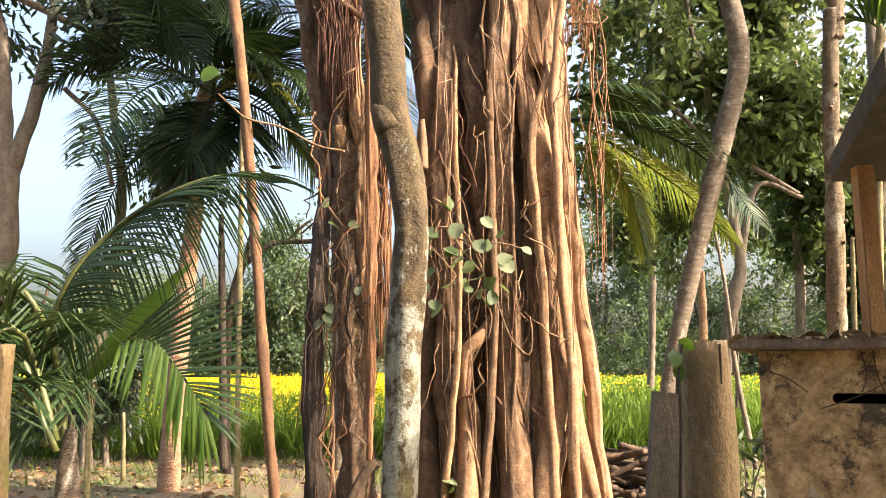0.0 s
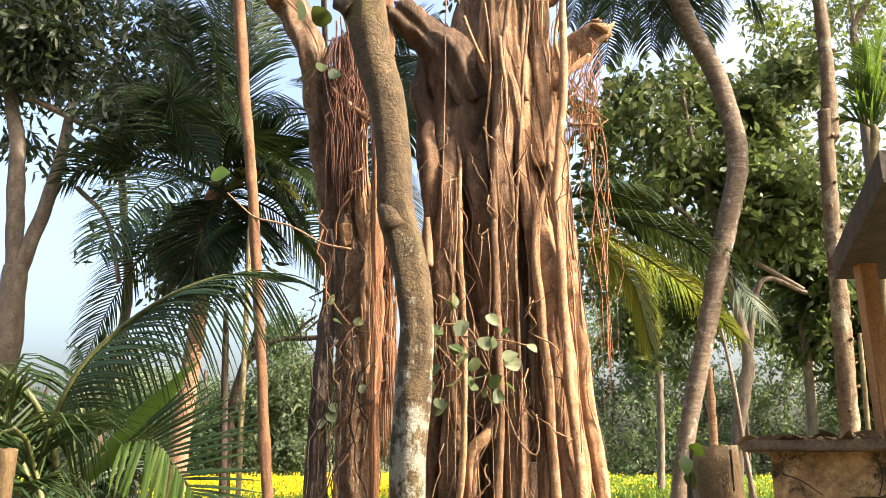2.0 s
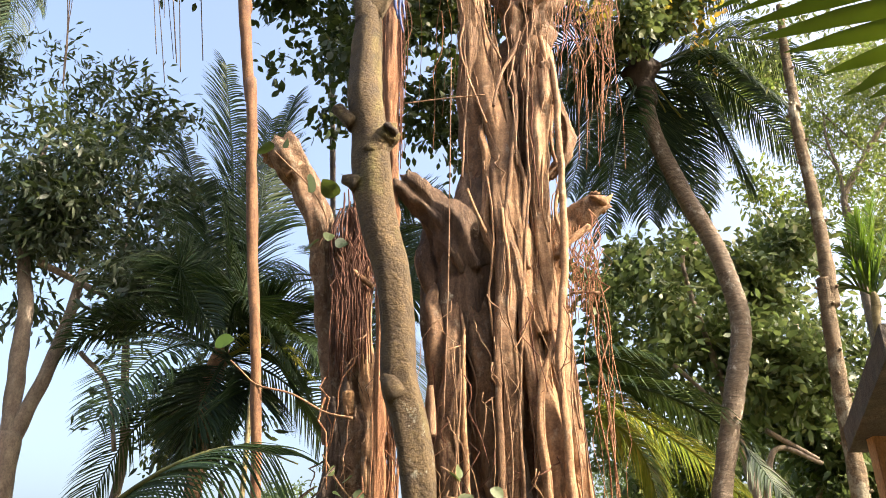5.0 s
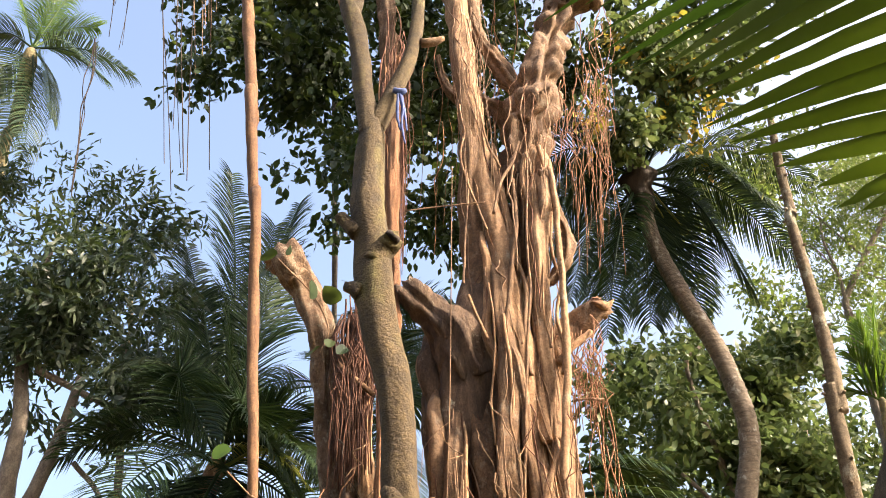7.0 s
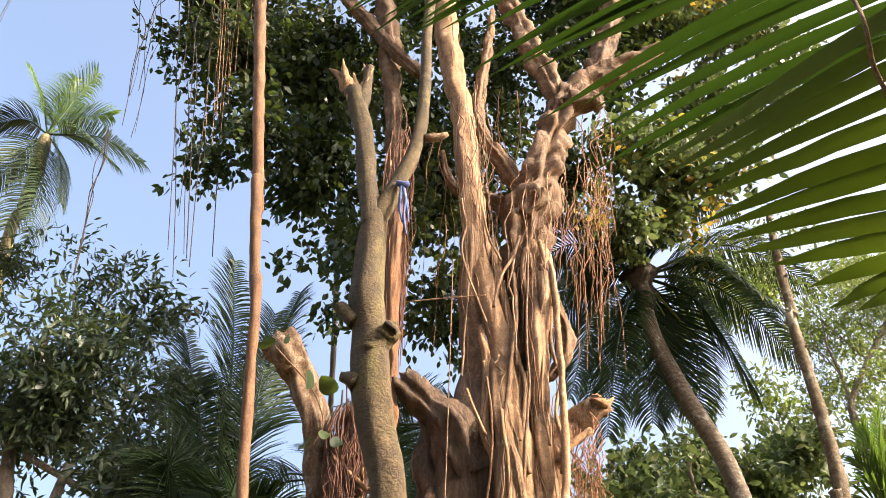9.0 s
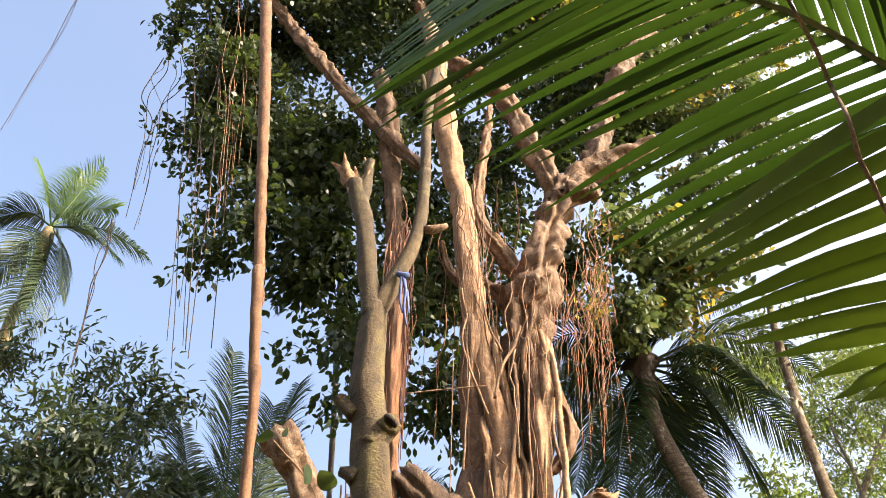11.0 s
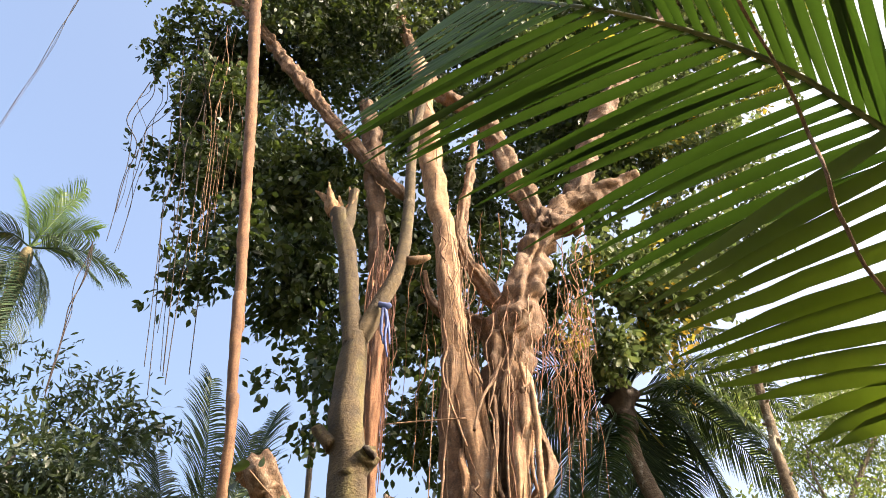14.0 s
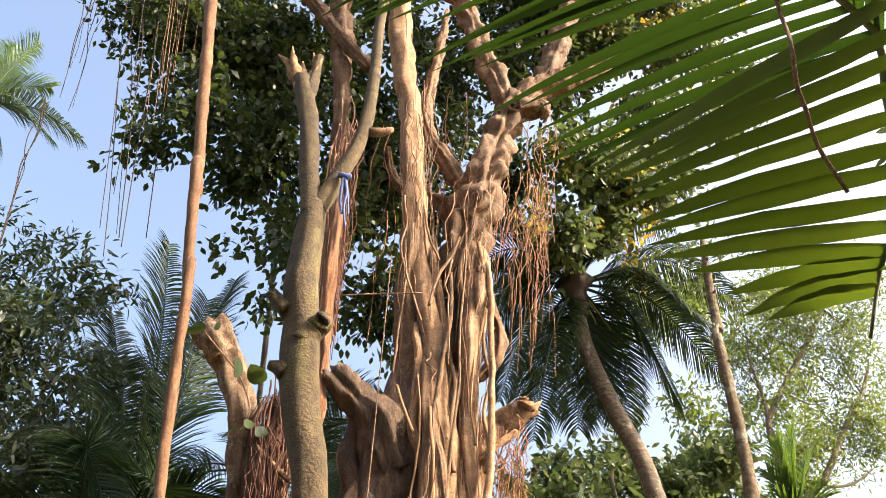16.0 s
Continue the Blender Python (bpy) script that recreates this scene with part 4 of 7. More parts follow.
part("prop_root", tube(POLE, seg=14, lump=0.14, freq=3, step=0.04, grain=0.002), POLE_BARK, fig, "straight orange-brown prop root")

CANOPY = [(-0.47, 10.60, 12.86, 0.821), (-0.56, 10.60, 11.12, 0.749), (-0.17, 10.60, 9.35, 0.541), (-0.73, 10.60, 9.66, 0.506), (-1.97, 10.60, 10.83, 0.541), (-2.07, 10.60, 9.41, 0.317), (-3.57, 9.90, 24.33, 2.205), (-1.49, 9.90, 23.59, 1.984), (-5.60, 9.90, 24.28, 1.526), (0.48, 9.90, 22.17, 1.731), (3.15, 10.40, 23.27, 2.066), (3.63, 10.40, 15.60, 1.170), (5.04, 10.40, 20.04, 1.621), (2.12, 10.40, 12.71, 0.699), (6.79, 10.40, 23.37, 1.489), (-1.31, 9.60, 20.53, 2.208), (-2.26, 9.60, 15.81, 1.335), (2.01, 9.60, 17.78, 1.648), (2.74, 9.60, 14.15, 0.838), (0.38, 9.60, 12.42, 0.769)]
CANOPY += [(-4.34, 9.60, 14.73, 0.694), (-2.16, 9.60, 13.00, 1.060), (-1.34, 9.60, 9.98, 0.670), (0.43, 9.60, 9.35, 0.386), (-5.72, 9.60, 20.41, 1.323), (-5.09, 9.60, 17.60, 1.118), (-3.66, 9.60, 20.46, 2.206), (-3.44, 10.20, 15.16, 1.448), (-4.43, 10.20, 13.65, 0.674), (-2.54, 10.50, 12.10, 0.893), (-2.53, 10.80, 10.48, 0.536), (-1.06, 10.80, 11.85, 0.681), (-0.28, 10.80, 10.29, 0.529), (1.16, 10.50, 15.27, 1.343), (-0.08, 10.50, 16.95, 1.314), (-2.77, 9.80, 24.95, 2.760), (1.51, 9.80, 24.24, 2.523), (-0.77, 11.00, 14.68, 1.212), (-5.85, 11.00, 17.53, 0.893), (-4.53, 11.00, 17.81, 1.249)]
CANOPY += [(-6.89, 9.40, 19.99, 0.576), (-4.10, 9.40, 11.51, 0.437), (-3.34, 9.40, 12.11, 0.652), (-6.56, 10.00, 31.54, 3.149), (-10.40, 10.00, 30.23, 1.117), (1.96, 11.00, 12.70, 0.661), (0.85, 11.00, 12.37, 0.813)]
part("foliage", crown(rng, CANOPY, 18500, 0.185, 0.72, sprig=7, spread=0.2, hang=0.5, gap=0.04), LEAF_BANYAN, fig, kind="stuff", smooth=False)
part("foliage", crown(rng, [(-9.66, 9.40, 25.09, 0.517), (-10.35, 9.40, 25.08, 0.344), (-8.68, 9.40, 24.68, 0.595), (-7.47, 9.40, 19.97, 0.360)], 70, 0.13, 0.72, sprig=6, spread=0.12, hang=0.5), LEAF_BANYAN, fig, kind="stuff", smooth=False)
GOLD = [(3.45, 9.60, 11.90, 0.745), (2.38, 9.60, 10.54, 0.506), (4.35, 9.60, 13.32, 0.696), (5.69, 10.00, 16.37, 1.066), (4.11, 10.00, 18.24, 1.562), (6.34, 10.00, 15.54, 0.483), (3.56, 10.00, 11.07, 0.434), (7.87, 9.80, 20.22, 0.946), (6.07, 9.80, 23.58, 2.051), (6.68, 9.80, 14.88, 0.291), (8.47, 9.80, 25.26, 1.298), (10.44, 9.80, 24.49, 1.096), (9.04, 9.80, 31.40, 2.584), (4.76, 9.80, 13.63, 0.793), (3.60, 9.80, 12.85, 0.667), (5.01, 9.80, 12.25, 0.450), (3.90, 9.80, 11.55, 0.437)]
GOLD += [(5.86, 10.00, 17.91, 1.10), (6.86, 10.30, 16.50, 0.90), (4.53, 10.00, 14.63, 0.70), (4.23, 9.80, 16.39, 0.80), (5.56, 10.20, 13.98, 0.70), (4.49, 10.00, 11.98, 0.50), (3.82, 9.80, 12.35, 0.50), (4.34, 10.00, 19.20, 1.20), (6.61, 10.00, 14.29, 0.50), (2.92, 9.60, 10.75, 0.40), (2.77, 9.40, 12.50, 0.40), (2.86, 10.00, 19.75, 1.30), (3.99, 10.00, 10.63, 0.40)]
# right clusters: a lighter leaf colour paints the sun there, yellow leaves mixed in
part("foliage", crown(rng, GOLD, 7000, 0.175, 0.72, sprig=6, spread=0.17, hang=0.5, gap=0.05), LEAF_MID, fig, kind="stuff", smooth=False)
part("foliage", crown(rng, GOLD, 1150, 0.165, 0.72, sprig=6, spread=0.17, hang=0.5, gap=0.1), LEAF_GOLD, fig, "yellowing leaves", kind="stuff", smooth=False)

for i in range(64):
    a = np.array((-0.22, 7.00, 2.63)) + (np.array((1.08, 7.00, 2.58)) - np.array((-0.22, 7.00, 2.63))) * rng.uniform() + np.array([0, 0, rng.uniform(-1.6, 2.2)])
    b = a + np.array([rng.normal(0, 0.22), rng.normal(0, 0.05), -rng.uniform(0.3, 1.1)])
    part("clinging_root", strand(a, b, rng.uniform(0.003, 0.009), rng, rng.uniform(0.04, 0.14)), (ROOT_PALE, BANYAN, ROOT_DARK)[i % 3], fig)
for i in range(46):
    a = np.array([rng.uniform(-1.15, -0.55), 6.95 + rng.uniform(-0.06, 0.1), rng.uniform(0.9, 4.4)])
    b = a + np.array([rng.normal(0, 0.16), rng.normal(0, 0.05), -rng.uniform(0.3, 1.2)])
    part("clinging_root", strand(a, b, rng.uniform(0.003, 0.011), rng, rng.uniform(0.04, 0.13)), (ROOT_PALE, ROOT_RED, DARK_BARK)[i % 3], fig)

# ---- slim lichened tree in front ----
slim = thing("slim_tree", "slender grey-green lichened tree with sawn forked top", "tree", (-0.26, 4.7, 0))
part("trunk", tube([(-0.26, 4.75, 0.60, 0.109), (-0.25, 4.75, 1.01, 0.107), (-0.23, 4.75, 1.36, 0.105), (-0.21, 4.75, 1.99, 0.107), (-0.19, 4.75, 2.33, 0.109), (-0.25, 4.75, 2.75, 0.110), (-0.32, 4.75, 3.05, 0.121), (-0.35, 4.75, 3.40, 0.119), (-0.40, 4.75, 3.77, 0.127), (-0.49, 4.75, 4.14, 0.141), (-0.56, 4.75, 4.54, 0.144), (-0.59, 4.75, 4.87, 0.139), (-0.64, 4.75, 5.20, 0.134), (-0.64, 4.75, 5.35, 0.130), (-0.65, 4.75, 5.81, 0.117), (-0.65, 4.75, 6.04, 0.101)], seg=32, lump=0.11, freq=1.8, step=0.035, grain=0.006), LICHEN, slim)
part("arm", tube([(-0.65, 4.75, 5.90, 0.100), (-0.73, 4.75, 6.37, 0.085), (-0.83, 4.75, 7.08, 0.086), (-0.92, 4.75, 7.46, 0.092), (-0.98, 4.75, 7.66, 0.094)], seg=16, lump=0.1, step=0.04, ragged=1.2), LICHEN, slim)
part("arm", tube([(-0.90, 4.75, 7.38, 0.072), (-0.86, 4.75, 7.74, 0.053), (-0.85, 4.75, 8.03, 0.046)], seg=10, lump=0.2, step=0.03, ragged=1), LICHEN, slim)
part("splinter", tube([(*(-0.97, 4.75, 7.51), 0.060), (*(-1.06, 4.72, 7.81), 0.045), (*(-1.12, 4.70, 8.09), 0.008)], seg=8, lump=0.4, freq=9, step=0.03, seed=0), CUT_WOOD, slim, "pale broken wood")
part("splinter", tube([(*(-0.89, 4.75, 7.52), 0.050), (*(-0.87, 4.74, 7.78), 0.038), (*(-0.82, 4.73, 7.99), 0.008)], seg=8, lump=0.4, freq=9, step=0.03, seed=1), CUT_WOOD, slim, "pale broken wood")
part("splinter", tube([(*(-1.04, 4.75, 7.64), 0.045), (*(-1.14, 4.76, 7.90), 0.034), (*(-1.25, 4.76, 8.02), 0.008)], seg=8, lump=0.4, freq=9, step=0.03, seed=2), CUT_WOOD, slim, "pale broken wood")
part("splinter", tube([(*(-0.93, 4.75, 7.47), 0.055), (*(-0.97, 4.78, 7.76), 0.041), (*(-1.01, 4.79, 7.99), 0.008)], seg=8, lump=0.4, freq=9, step=0.03, seed=3), CUT_WOOD, slim, "pale broken wood")
part("splinter", tube([(*(-0.86, 4.75, 7.64), 0.035), (*(-0.88, 4.80, 7.96), 0.026), (*(-0.93, 4.82, 8.18), 0.008)], seg=8, lump=0.4, freq=9, step=0.03, seed=4), CUT_WOOD, slim, "pale broken wood")
part("arm", tube([(-0.63, 4.75, 5.98, 0.082), (-0.51, 4.75, 6.34, 0.076), (-0.38, 4.75, 6.75, 0.064), (-0.31, 4.75, 7.23, 0.061), (-0.30, 4.75, 7.87, 0.059), (-0.29, 4.75, 7.75, 0.056), (-0.31, 4.75, 8.73, 0.055), (-0.24, 4.75, 9.80, 0.047), (-0.13, 4.75, 10.79, 0.029)], seg=14, lump=0.08, step=0.05), LICHEN, slim)
part("twig", tube([(-0.27, 4.75, 7.00, 0.041), (-0.16, 4.75, 7.02, 0.036), (-0.07, 4.75, 7.07, 0.021)], seg=8, lump=0.2, ragged=1), ROOT_PALE, slim)
part("twig", tube([(-0.30, 4.75, 8.84, 0.031), (-0.37, 4.75, 9.54, 0.026), (-0.44, 4.75, 9.80, 0.017)], seg=8), LICHEN, slim)
part("stub", tube([(-0.57, 4.70, 4.65, 0.086), (-0.49, 4.70, 4.81, 0.083), (-0.42, 4.62, 4.83, 0.074)], seg=14, lump=0.2, step=0.03, ragged=0.8), LICHEN, slim)
part("stub_face", tube([(-0.44, 4.63, 4.82, 0.058), (-0.42, 4.63, 4.85, 0.055)], seg=12, lump=0.3, step=0.02, ragged=0.9), DARK_BARK, slim, "dark rotten sawn face")
part("stub", tube([(-0.70, 4.72, 4.94, 0.068), (-0.78, 4.72, 5.02, 0.052), (-0.84, 4.72, 5.09, 0.052)], seg=12, lump=0.2, step=0.03, ragged=0.8), LICHEN, slim)
part("stub", tube([(-0.64, 4.72, 4.43, 0.077), (-0.71, 4.72, 4.47, 0.050), (-0.76, 4.72, 4.48, 0.035)], seg=12, lump=0.2, step=0.03), LICHEN, slim)
part("burl", tube([(-0.32, 4.70, 2.91, 0.085), (-0.38, 4.70, 3.02, 0.069), (-0.42, 4.70, 3.06, 0.038)], seg=12, lump=0.15, step=0.03), LICHEN, slim)


# ---- small things on the trunks ----
def climber(label, leafs, stems, size, mt, seed):
    r2 = np.random.default_rng(seed)
    v = thing("climbing_vine", label, "vine", leafs[0][:3])
    for a in stems:
        part("stem", tube(a, seg=6, lump=0.1, step=0.05), ROOT_PALE, v)
    for p in leafs:
        w = np.array([[r2.normal(0, 0.6), -0.35, r2.normal(-0.45, 0.45)]])
        y = w[0] / np.linalg.norm(w[0])
        x = np.cross(y, r2.normal(size=3) * 0.6 + np.array([0, -0.6, 0.8]))
        x /= np.linalg.norm(x)
        z, sz = np.cross(x, y), size * r2.uniform(0.6, 1.1)
        V = [np.array(p[:3]) + y * sz * 0.35]
        for k in range(14):
            a = 2 * math.pi * k / 14
            rr = sz * 0.5 * (1.0 - 0.16 * max(0, math.cos(a)) ** 6 + 0.22 * max(0, -math.cos(a)) ** 9)
            V.append(np.array(p[:3]) + y * (sz * 0.42 - rr * math.cos(a)) + x * rr * 0.92 * math.sin(a) + z * sz * (0.12 * math.sin(a) ** 2 + 0.03 * math.sin(3 * a)))
        part("leaf", (V, [(0, 1 + k, 1 + (k + 1) % 14) for k in range(14)]), mt, v)


climber("climbing vine with round pale green leaves on the trunk", [(0.33, 6.60, 2.73), (0.27, 6.60, 2.33), (0.40, 6.60, 2.23), (0.47, 6.60, 2.16), (0.21, 6.60, 2.18), (0.10, 6.60, 2.47), (-0.04, 6.60, 2.59), (0.13, 6.60, 2.68), (0.03, 6.60, 2.14), (-0.15, 6.60, 2.18), (-0.11, 6.60, 2.56), (0.44, 6.60, 2.57), (0.66, 6.60, 2.48), (0.38, 6.60, 2.54), (0.29, 6.60, 2.54), (0.43, 6.60, 2.10), (0.35, 6.60, 2.00), (0.30, 6.60, 2.22), (0.07, 6.60, 2.30), (0.16, 6.60, 2.37), (-0.08, 6.60, 2.47), (-0.01, 6.60, 2.84), (0.06, 6.60, 2.90), (-0.09, 6.60, 2.04), (0.32, 6.60, 2.13), (0.50, 6.60, 2.36), (-0.07, 6.60, 2.31), (0.22, 6.60, 2.47), (0.54, 6.60, 2.42), (0.01, 6.60, 2.47), (-0.10, 6.60, 1.91)],
        [[(0.08, 6.62, 2.57, 0.009), (0.26, 6.62, 2.52, 0.009), (0.45, 6.62, 2.52, 0.007), (0.66, 6.62, 2.47, 0.007)], [(-0.07, 6.62, 2.66, 0.009), (0.17, 6.62, 2.61, 0.012), (0.31, 6.62, 2.33, 0.009), (0.40, 6.62, 2.05, 0.007)], [(-0.09, 6.62, 2.90, 0.010), (0.03, 6.62, 2.81, 0.009), (0.12, 6.62, 2.52, 0.009), (0.31, 6.62, 2.28, 0.007)], [(0.45, 6.60, 2.00, 0.007), (0.56, 6.60, 1.72, 0.007), (0.70, 6.60, 1.59, 0.009), (0.73, 6.60, 1.77, 0.007), (0.71, 6.60, 1.91, 0.007)], [(0.31, 6.60, 2.09, 0.007), (0.40, 6.60, 1.91, 0.007), (0.37, 6.60, 1.72, 0.007)], [(-0.02, 6.60, 2.71, 0.007), (-0.11, 6.60, 2.47, 0.007), (-0.04, 6.60, 2.18, 0.007), (-0.11, 6.60, 1.91, 0.007)]], 0.15, LEAF_VINE, 3)
climber("climbing vine with round leaves beside the hanging roots", [(-1.00, 6.90, 2.95), (-0.85, 6.90, 2.87), (-0.96, 6.90, 2.74), (-0.72, 6.90, 2.18), (-1.00, 6.90, 2.02), (-1.27, 6.90, 2.00), (-1.01, 6.90, 1.95), (-1.04, 6.90, 1.89), (-0.82, 6.90, 2.74), (0.08, 6.90, 0.51), (0.00, 6.90, 0.56)], [[(-1.12, 6.95, 3.07, 0.007), (-0.96, 6.95, 2.82, 0.010), (-0.81, 6.95, 2.67, 0.007), (-0.61, 6.95, 2.62, 0.007)], [(-1.05, 6.95, 2.22, 0.007), (-1.01, 6.95, 1.93, 0.007), (-1.09, 6.95, 1.73, 0.007)]], 0.13, LEAF_VINE, 4)
climber("bright leaf on a bare twig", [(-1.85, 6.30, 3.91)], [[(-1.85, 6.35, 3.72, 0.007), (-1.72, 6.35, 3.60, 0.007), (-1.59, 6.35, 3.50, 0.008), (-1.31, 6.35, 3.43, 0.009), (-1.03, 6.35, 3.28, 0.009), (-0.80, 6.35, 3.23, 0.011)]], 0.2, PALM_LIT, 8)
part("twig", tube([(-0.52, 7.20, 7.00, 0.008), (-0.12, 7.20, 7.06, 0.009), (0.38, 7.20, 7.12, 0.009)], seg=6, step=0.06), ROOT_PALE, fig)
part("twig", tube([(-1.14, 7.10, 5.05, 0.033), (-0.97, 7.10, 4.90, 0.030), (-0.77, 7.10, 4.72, 0.025)], seg=8, lump=0.2, step=0.05), BANYAN, fig)
part("twig", tube([(1.18, 7.30, 4.74, 0.014), (1.32, 7.30, 4.76, 0.014), (1.48, 7.30, 4.75, 0.017)], seg=6, step=0.06), ROOT_PALE, fig)
part("hanging_cord", tube([(-0.00, 6.90, 7.40, 0.006), (-0.03, 6.90, 4.71, 0.006), (-0.07, 6.90, 3.39, 0.006)], seg=6, step=0.1), ROOT_PALE, fig)
climber("dark broad leaves sprouting on the sawn root column", [(-1.87, 7.00, 6.27), (-1.33, 7.00, 6.44), (-1.44, 7.00, 5.73), (-1.17, 7.00, 5.69), (-1.21, 7.00, 5.26), (-1.75, 7.00, 6.37), (-1.07, 7.00, 5.93), (-1.95, 7.00, 6.09), (-1.32, 7.00, 5.18), (-1.05, 7.00, 5.18)], [[(-1.32, 7.05, 5.14, 0.008), (-1.25, 7.05, 5.40, 0.008), (-1.43, 7.05, 5.79, 0.008), (-1.74, 7.05, 6.13, 0.008), (-1.87, 7.05, 6.27, 0.008)]], 0.2, LEAF_BANYAN, 9)


def cloth():
    m, nt, bs = shader("blue_cloth")
    col = ramp(nt, noise_tex(nt, coords(nt, (1, 1, 1)), 30, 4), [(0.3, (0.03, 0.045, 0.14)), (0.7, (0.08, 0.12, 0.28))])
    nt.links.new(col, bs.inputs["Base Color"])
    bs.inputs["Roughness"].default_value = 0.8
    c = thing("blue_rag", "torn blue cloth rag tied round the slender tree's arm", "rag", (-0.38, 4.68, 5.79))
    part("knot", tube([(-0.48, 4.66, 6.34, 0.024), (-0.42, 4.66, 6.32, 0.028), (-0.38, 4.66, 6.34, 0.019)], seg=8, lump=0.3, step=0.01), m, c)
    for a in ([(-0.43, 4.66, 6.32, 0.012), (-0.40, 4.66, 6.14, 0.014), (-0.40, 4.66, 5.95, 0.011), (-0.37, 4.66, 5.76, 0.007)], [(-0.42, 4.67, 6.33, 0.009), (-0.38, 4.67, 6.08, 0.012), (-0.36, 4.67, 5.90, 0.007)], [(-0.44, 4.66, 6.30, 0.012), (-0.44, 4.66, 6.07, 0.014), (-0.41, 4.66, 5.90, 0.009)]):
        part("strip", tube(a, seg=6, lump=0.4, freq=20, step=0.02), m, c)


cloth()
# ---- palms ----
rng = np.random.default_rng(23)


def add_frond(parent, nodes, n, blade, width, mt, rng, split=False, **kw):
    """Adds a frond under parent: one mesh, or a midrib with each leaflet a part of it."""
    rib, blades = frond(rng, nodes, n, blade, width, **kw)
    if split:
        ob = part("frond", rib, RACHIS, parent)
        for b in blades:
            part("leaflet", b, mt, ob)
    else:
        ob = part("frond", join([rib] + blades), mt, parent)
    return ob


def crown_of_fronds(parent, top, n, length, mt, rng, blade=0.55, width=0.035, leaflets=44, low=-0.5, high=1.1, a0=0.0, old=None):
    for i in range(n):
        a = a0 + 2.399 * i
        rise = high + (low - high) * (i + 0.5) / n
        nodes = arch(top, (math.cos(a), math.sin(a), 0.0), length * rng.uniform(0.85, 1.1), rise * 0.9, r=0.022, n=6)
        add_frond(parent, nodes, leaflets, blade, width, old if old and rise < -0.1 else mt, rng, hang=0.75, vee=0.25, segs=3, tipward=0.7, twist=rng.uniform(-0.5, 0.5))


coco = thing("coconut_palm", "leaning coconut palm with curved grey ringed trunk", "palm", (2.72, 10.60, 0.06), "palms")
part("trunk", tube([(2.70, 10.60, -0.08, 0.144), (2.83, 10.60, 0.69, 0.109), (2.93, 10.60, 1.20, 0.103), (3.09, 10.60, 1.93, 0.111), (3.31, 10.60, 2.75, 0.120), (3.54, 10.60, 3.59, 0.129), (3.82, 10.60, 4.61, 0.139), (4.05, 10.60, 5.41, 0.140), (4.10, 10.60, 5.90, 0.141), (4.04, 10.60, 6.31, 0.134), (4.10, 10.60, 6.00, 0.138), (3.92, 10.60, 6.91, 0.141), (3.59, 10.60, 7.76, 0.137), (3.29, 10.60, 8.71, 0.132), (3.20, 10.60, 9.25, 0.129), (3.16, 10.60, 9.84, 0.142)], seg=16, lump=0.05, step=0.045, rings=0.13), COCO, coco)
top = np.array((3.19, 10.60, 10.20))
for mid, tip in (((4.36, 10.50, 9.95), (5.33, 10.40, 8.49)),
                 ((4.89, 10.75, 11.06), (6.29, 10.90, 10.30)),
                 ((4.20, 10.90, 11.87), (5.55, 11.20, 12.40)),
                 ((2.41, 10.45, 10.31), (1.61, 10.30, 9.41)),
                 ((2.67, 10.80, 11.41), (1.96, 11.00, 11.94)),
                 ((2.35, 10.40, 9.38), (1.72, 10.20, 7.52)),
                 ((2.65, 10.35, 8.90), (2.18, 10.10, 6.87)),
                 ((3.22, 10.95, 9.21), (3.21, 11.40, 7.82)),
                 ((3.75, 10.95, 9.63), (4.00, 11.40, 7.98)),
                 ((4.00, 10.45, 9.55), (4.53, 10.30, 7.76)),
                 ((3.29, 10.75, 11.58), (3.04, 10.90, 12.75)),
                 ((3.89, 10.85, 11.97), (4.49, 11.10, 13.37)),
                 ((4.31, 10.40, 10.30), (5.30, 10.20, 9.16)),
                 ((2.22, 10.65, 10.04), (1.52, 10.70, 8.79)),
                 ((2.62, 10.90, 9.40), (2.19, 11.20, 7.95)),
                 ((3.47, 10.95, 9.33), (3.58, 11.30, 8.02)),
                 ((2.26, 10.95, 11.19), (1.57, 11.30, 11.08))):
    add_frond(coco, [(*top, 0.035), (*mid, 0.022), (*tip, 0.005)], 120, 0.75, 0.036, PALM, rng, hang=1.5, vee=0.05, tipward=0.7, twist=rng.uniform(-0.5, 0.5))
part("leaf_base", tube([(top[0], top[1], top[2] - 0.75, 0.14), (top[0], top[1], top[2] - 0.3, 0.21), (top[0], top[1], top[2] + 0.1, 0.24), (top[0], top[1], top[2] + 0.5, 0.1)], seg=14, lump=0.4, flute=0.4, step=0.06), DARK_BARK, coco, "dark fibrous leaf base")
part("hanging_stalks", join([strand(top, top + rng.normal(size=3) * np.array([0.4, 0.4, 0]) + np.array([0, 0, -0.9]), 0.02, rng) for i in range(7)]), PALM_GOLD, coco, kind="stuff")

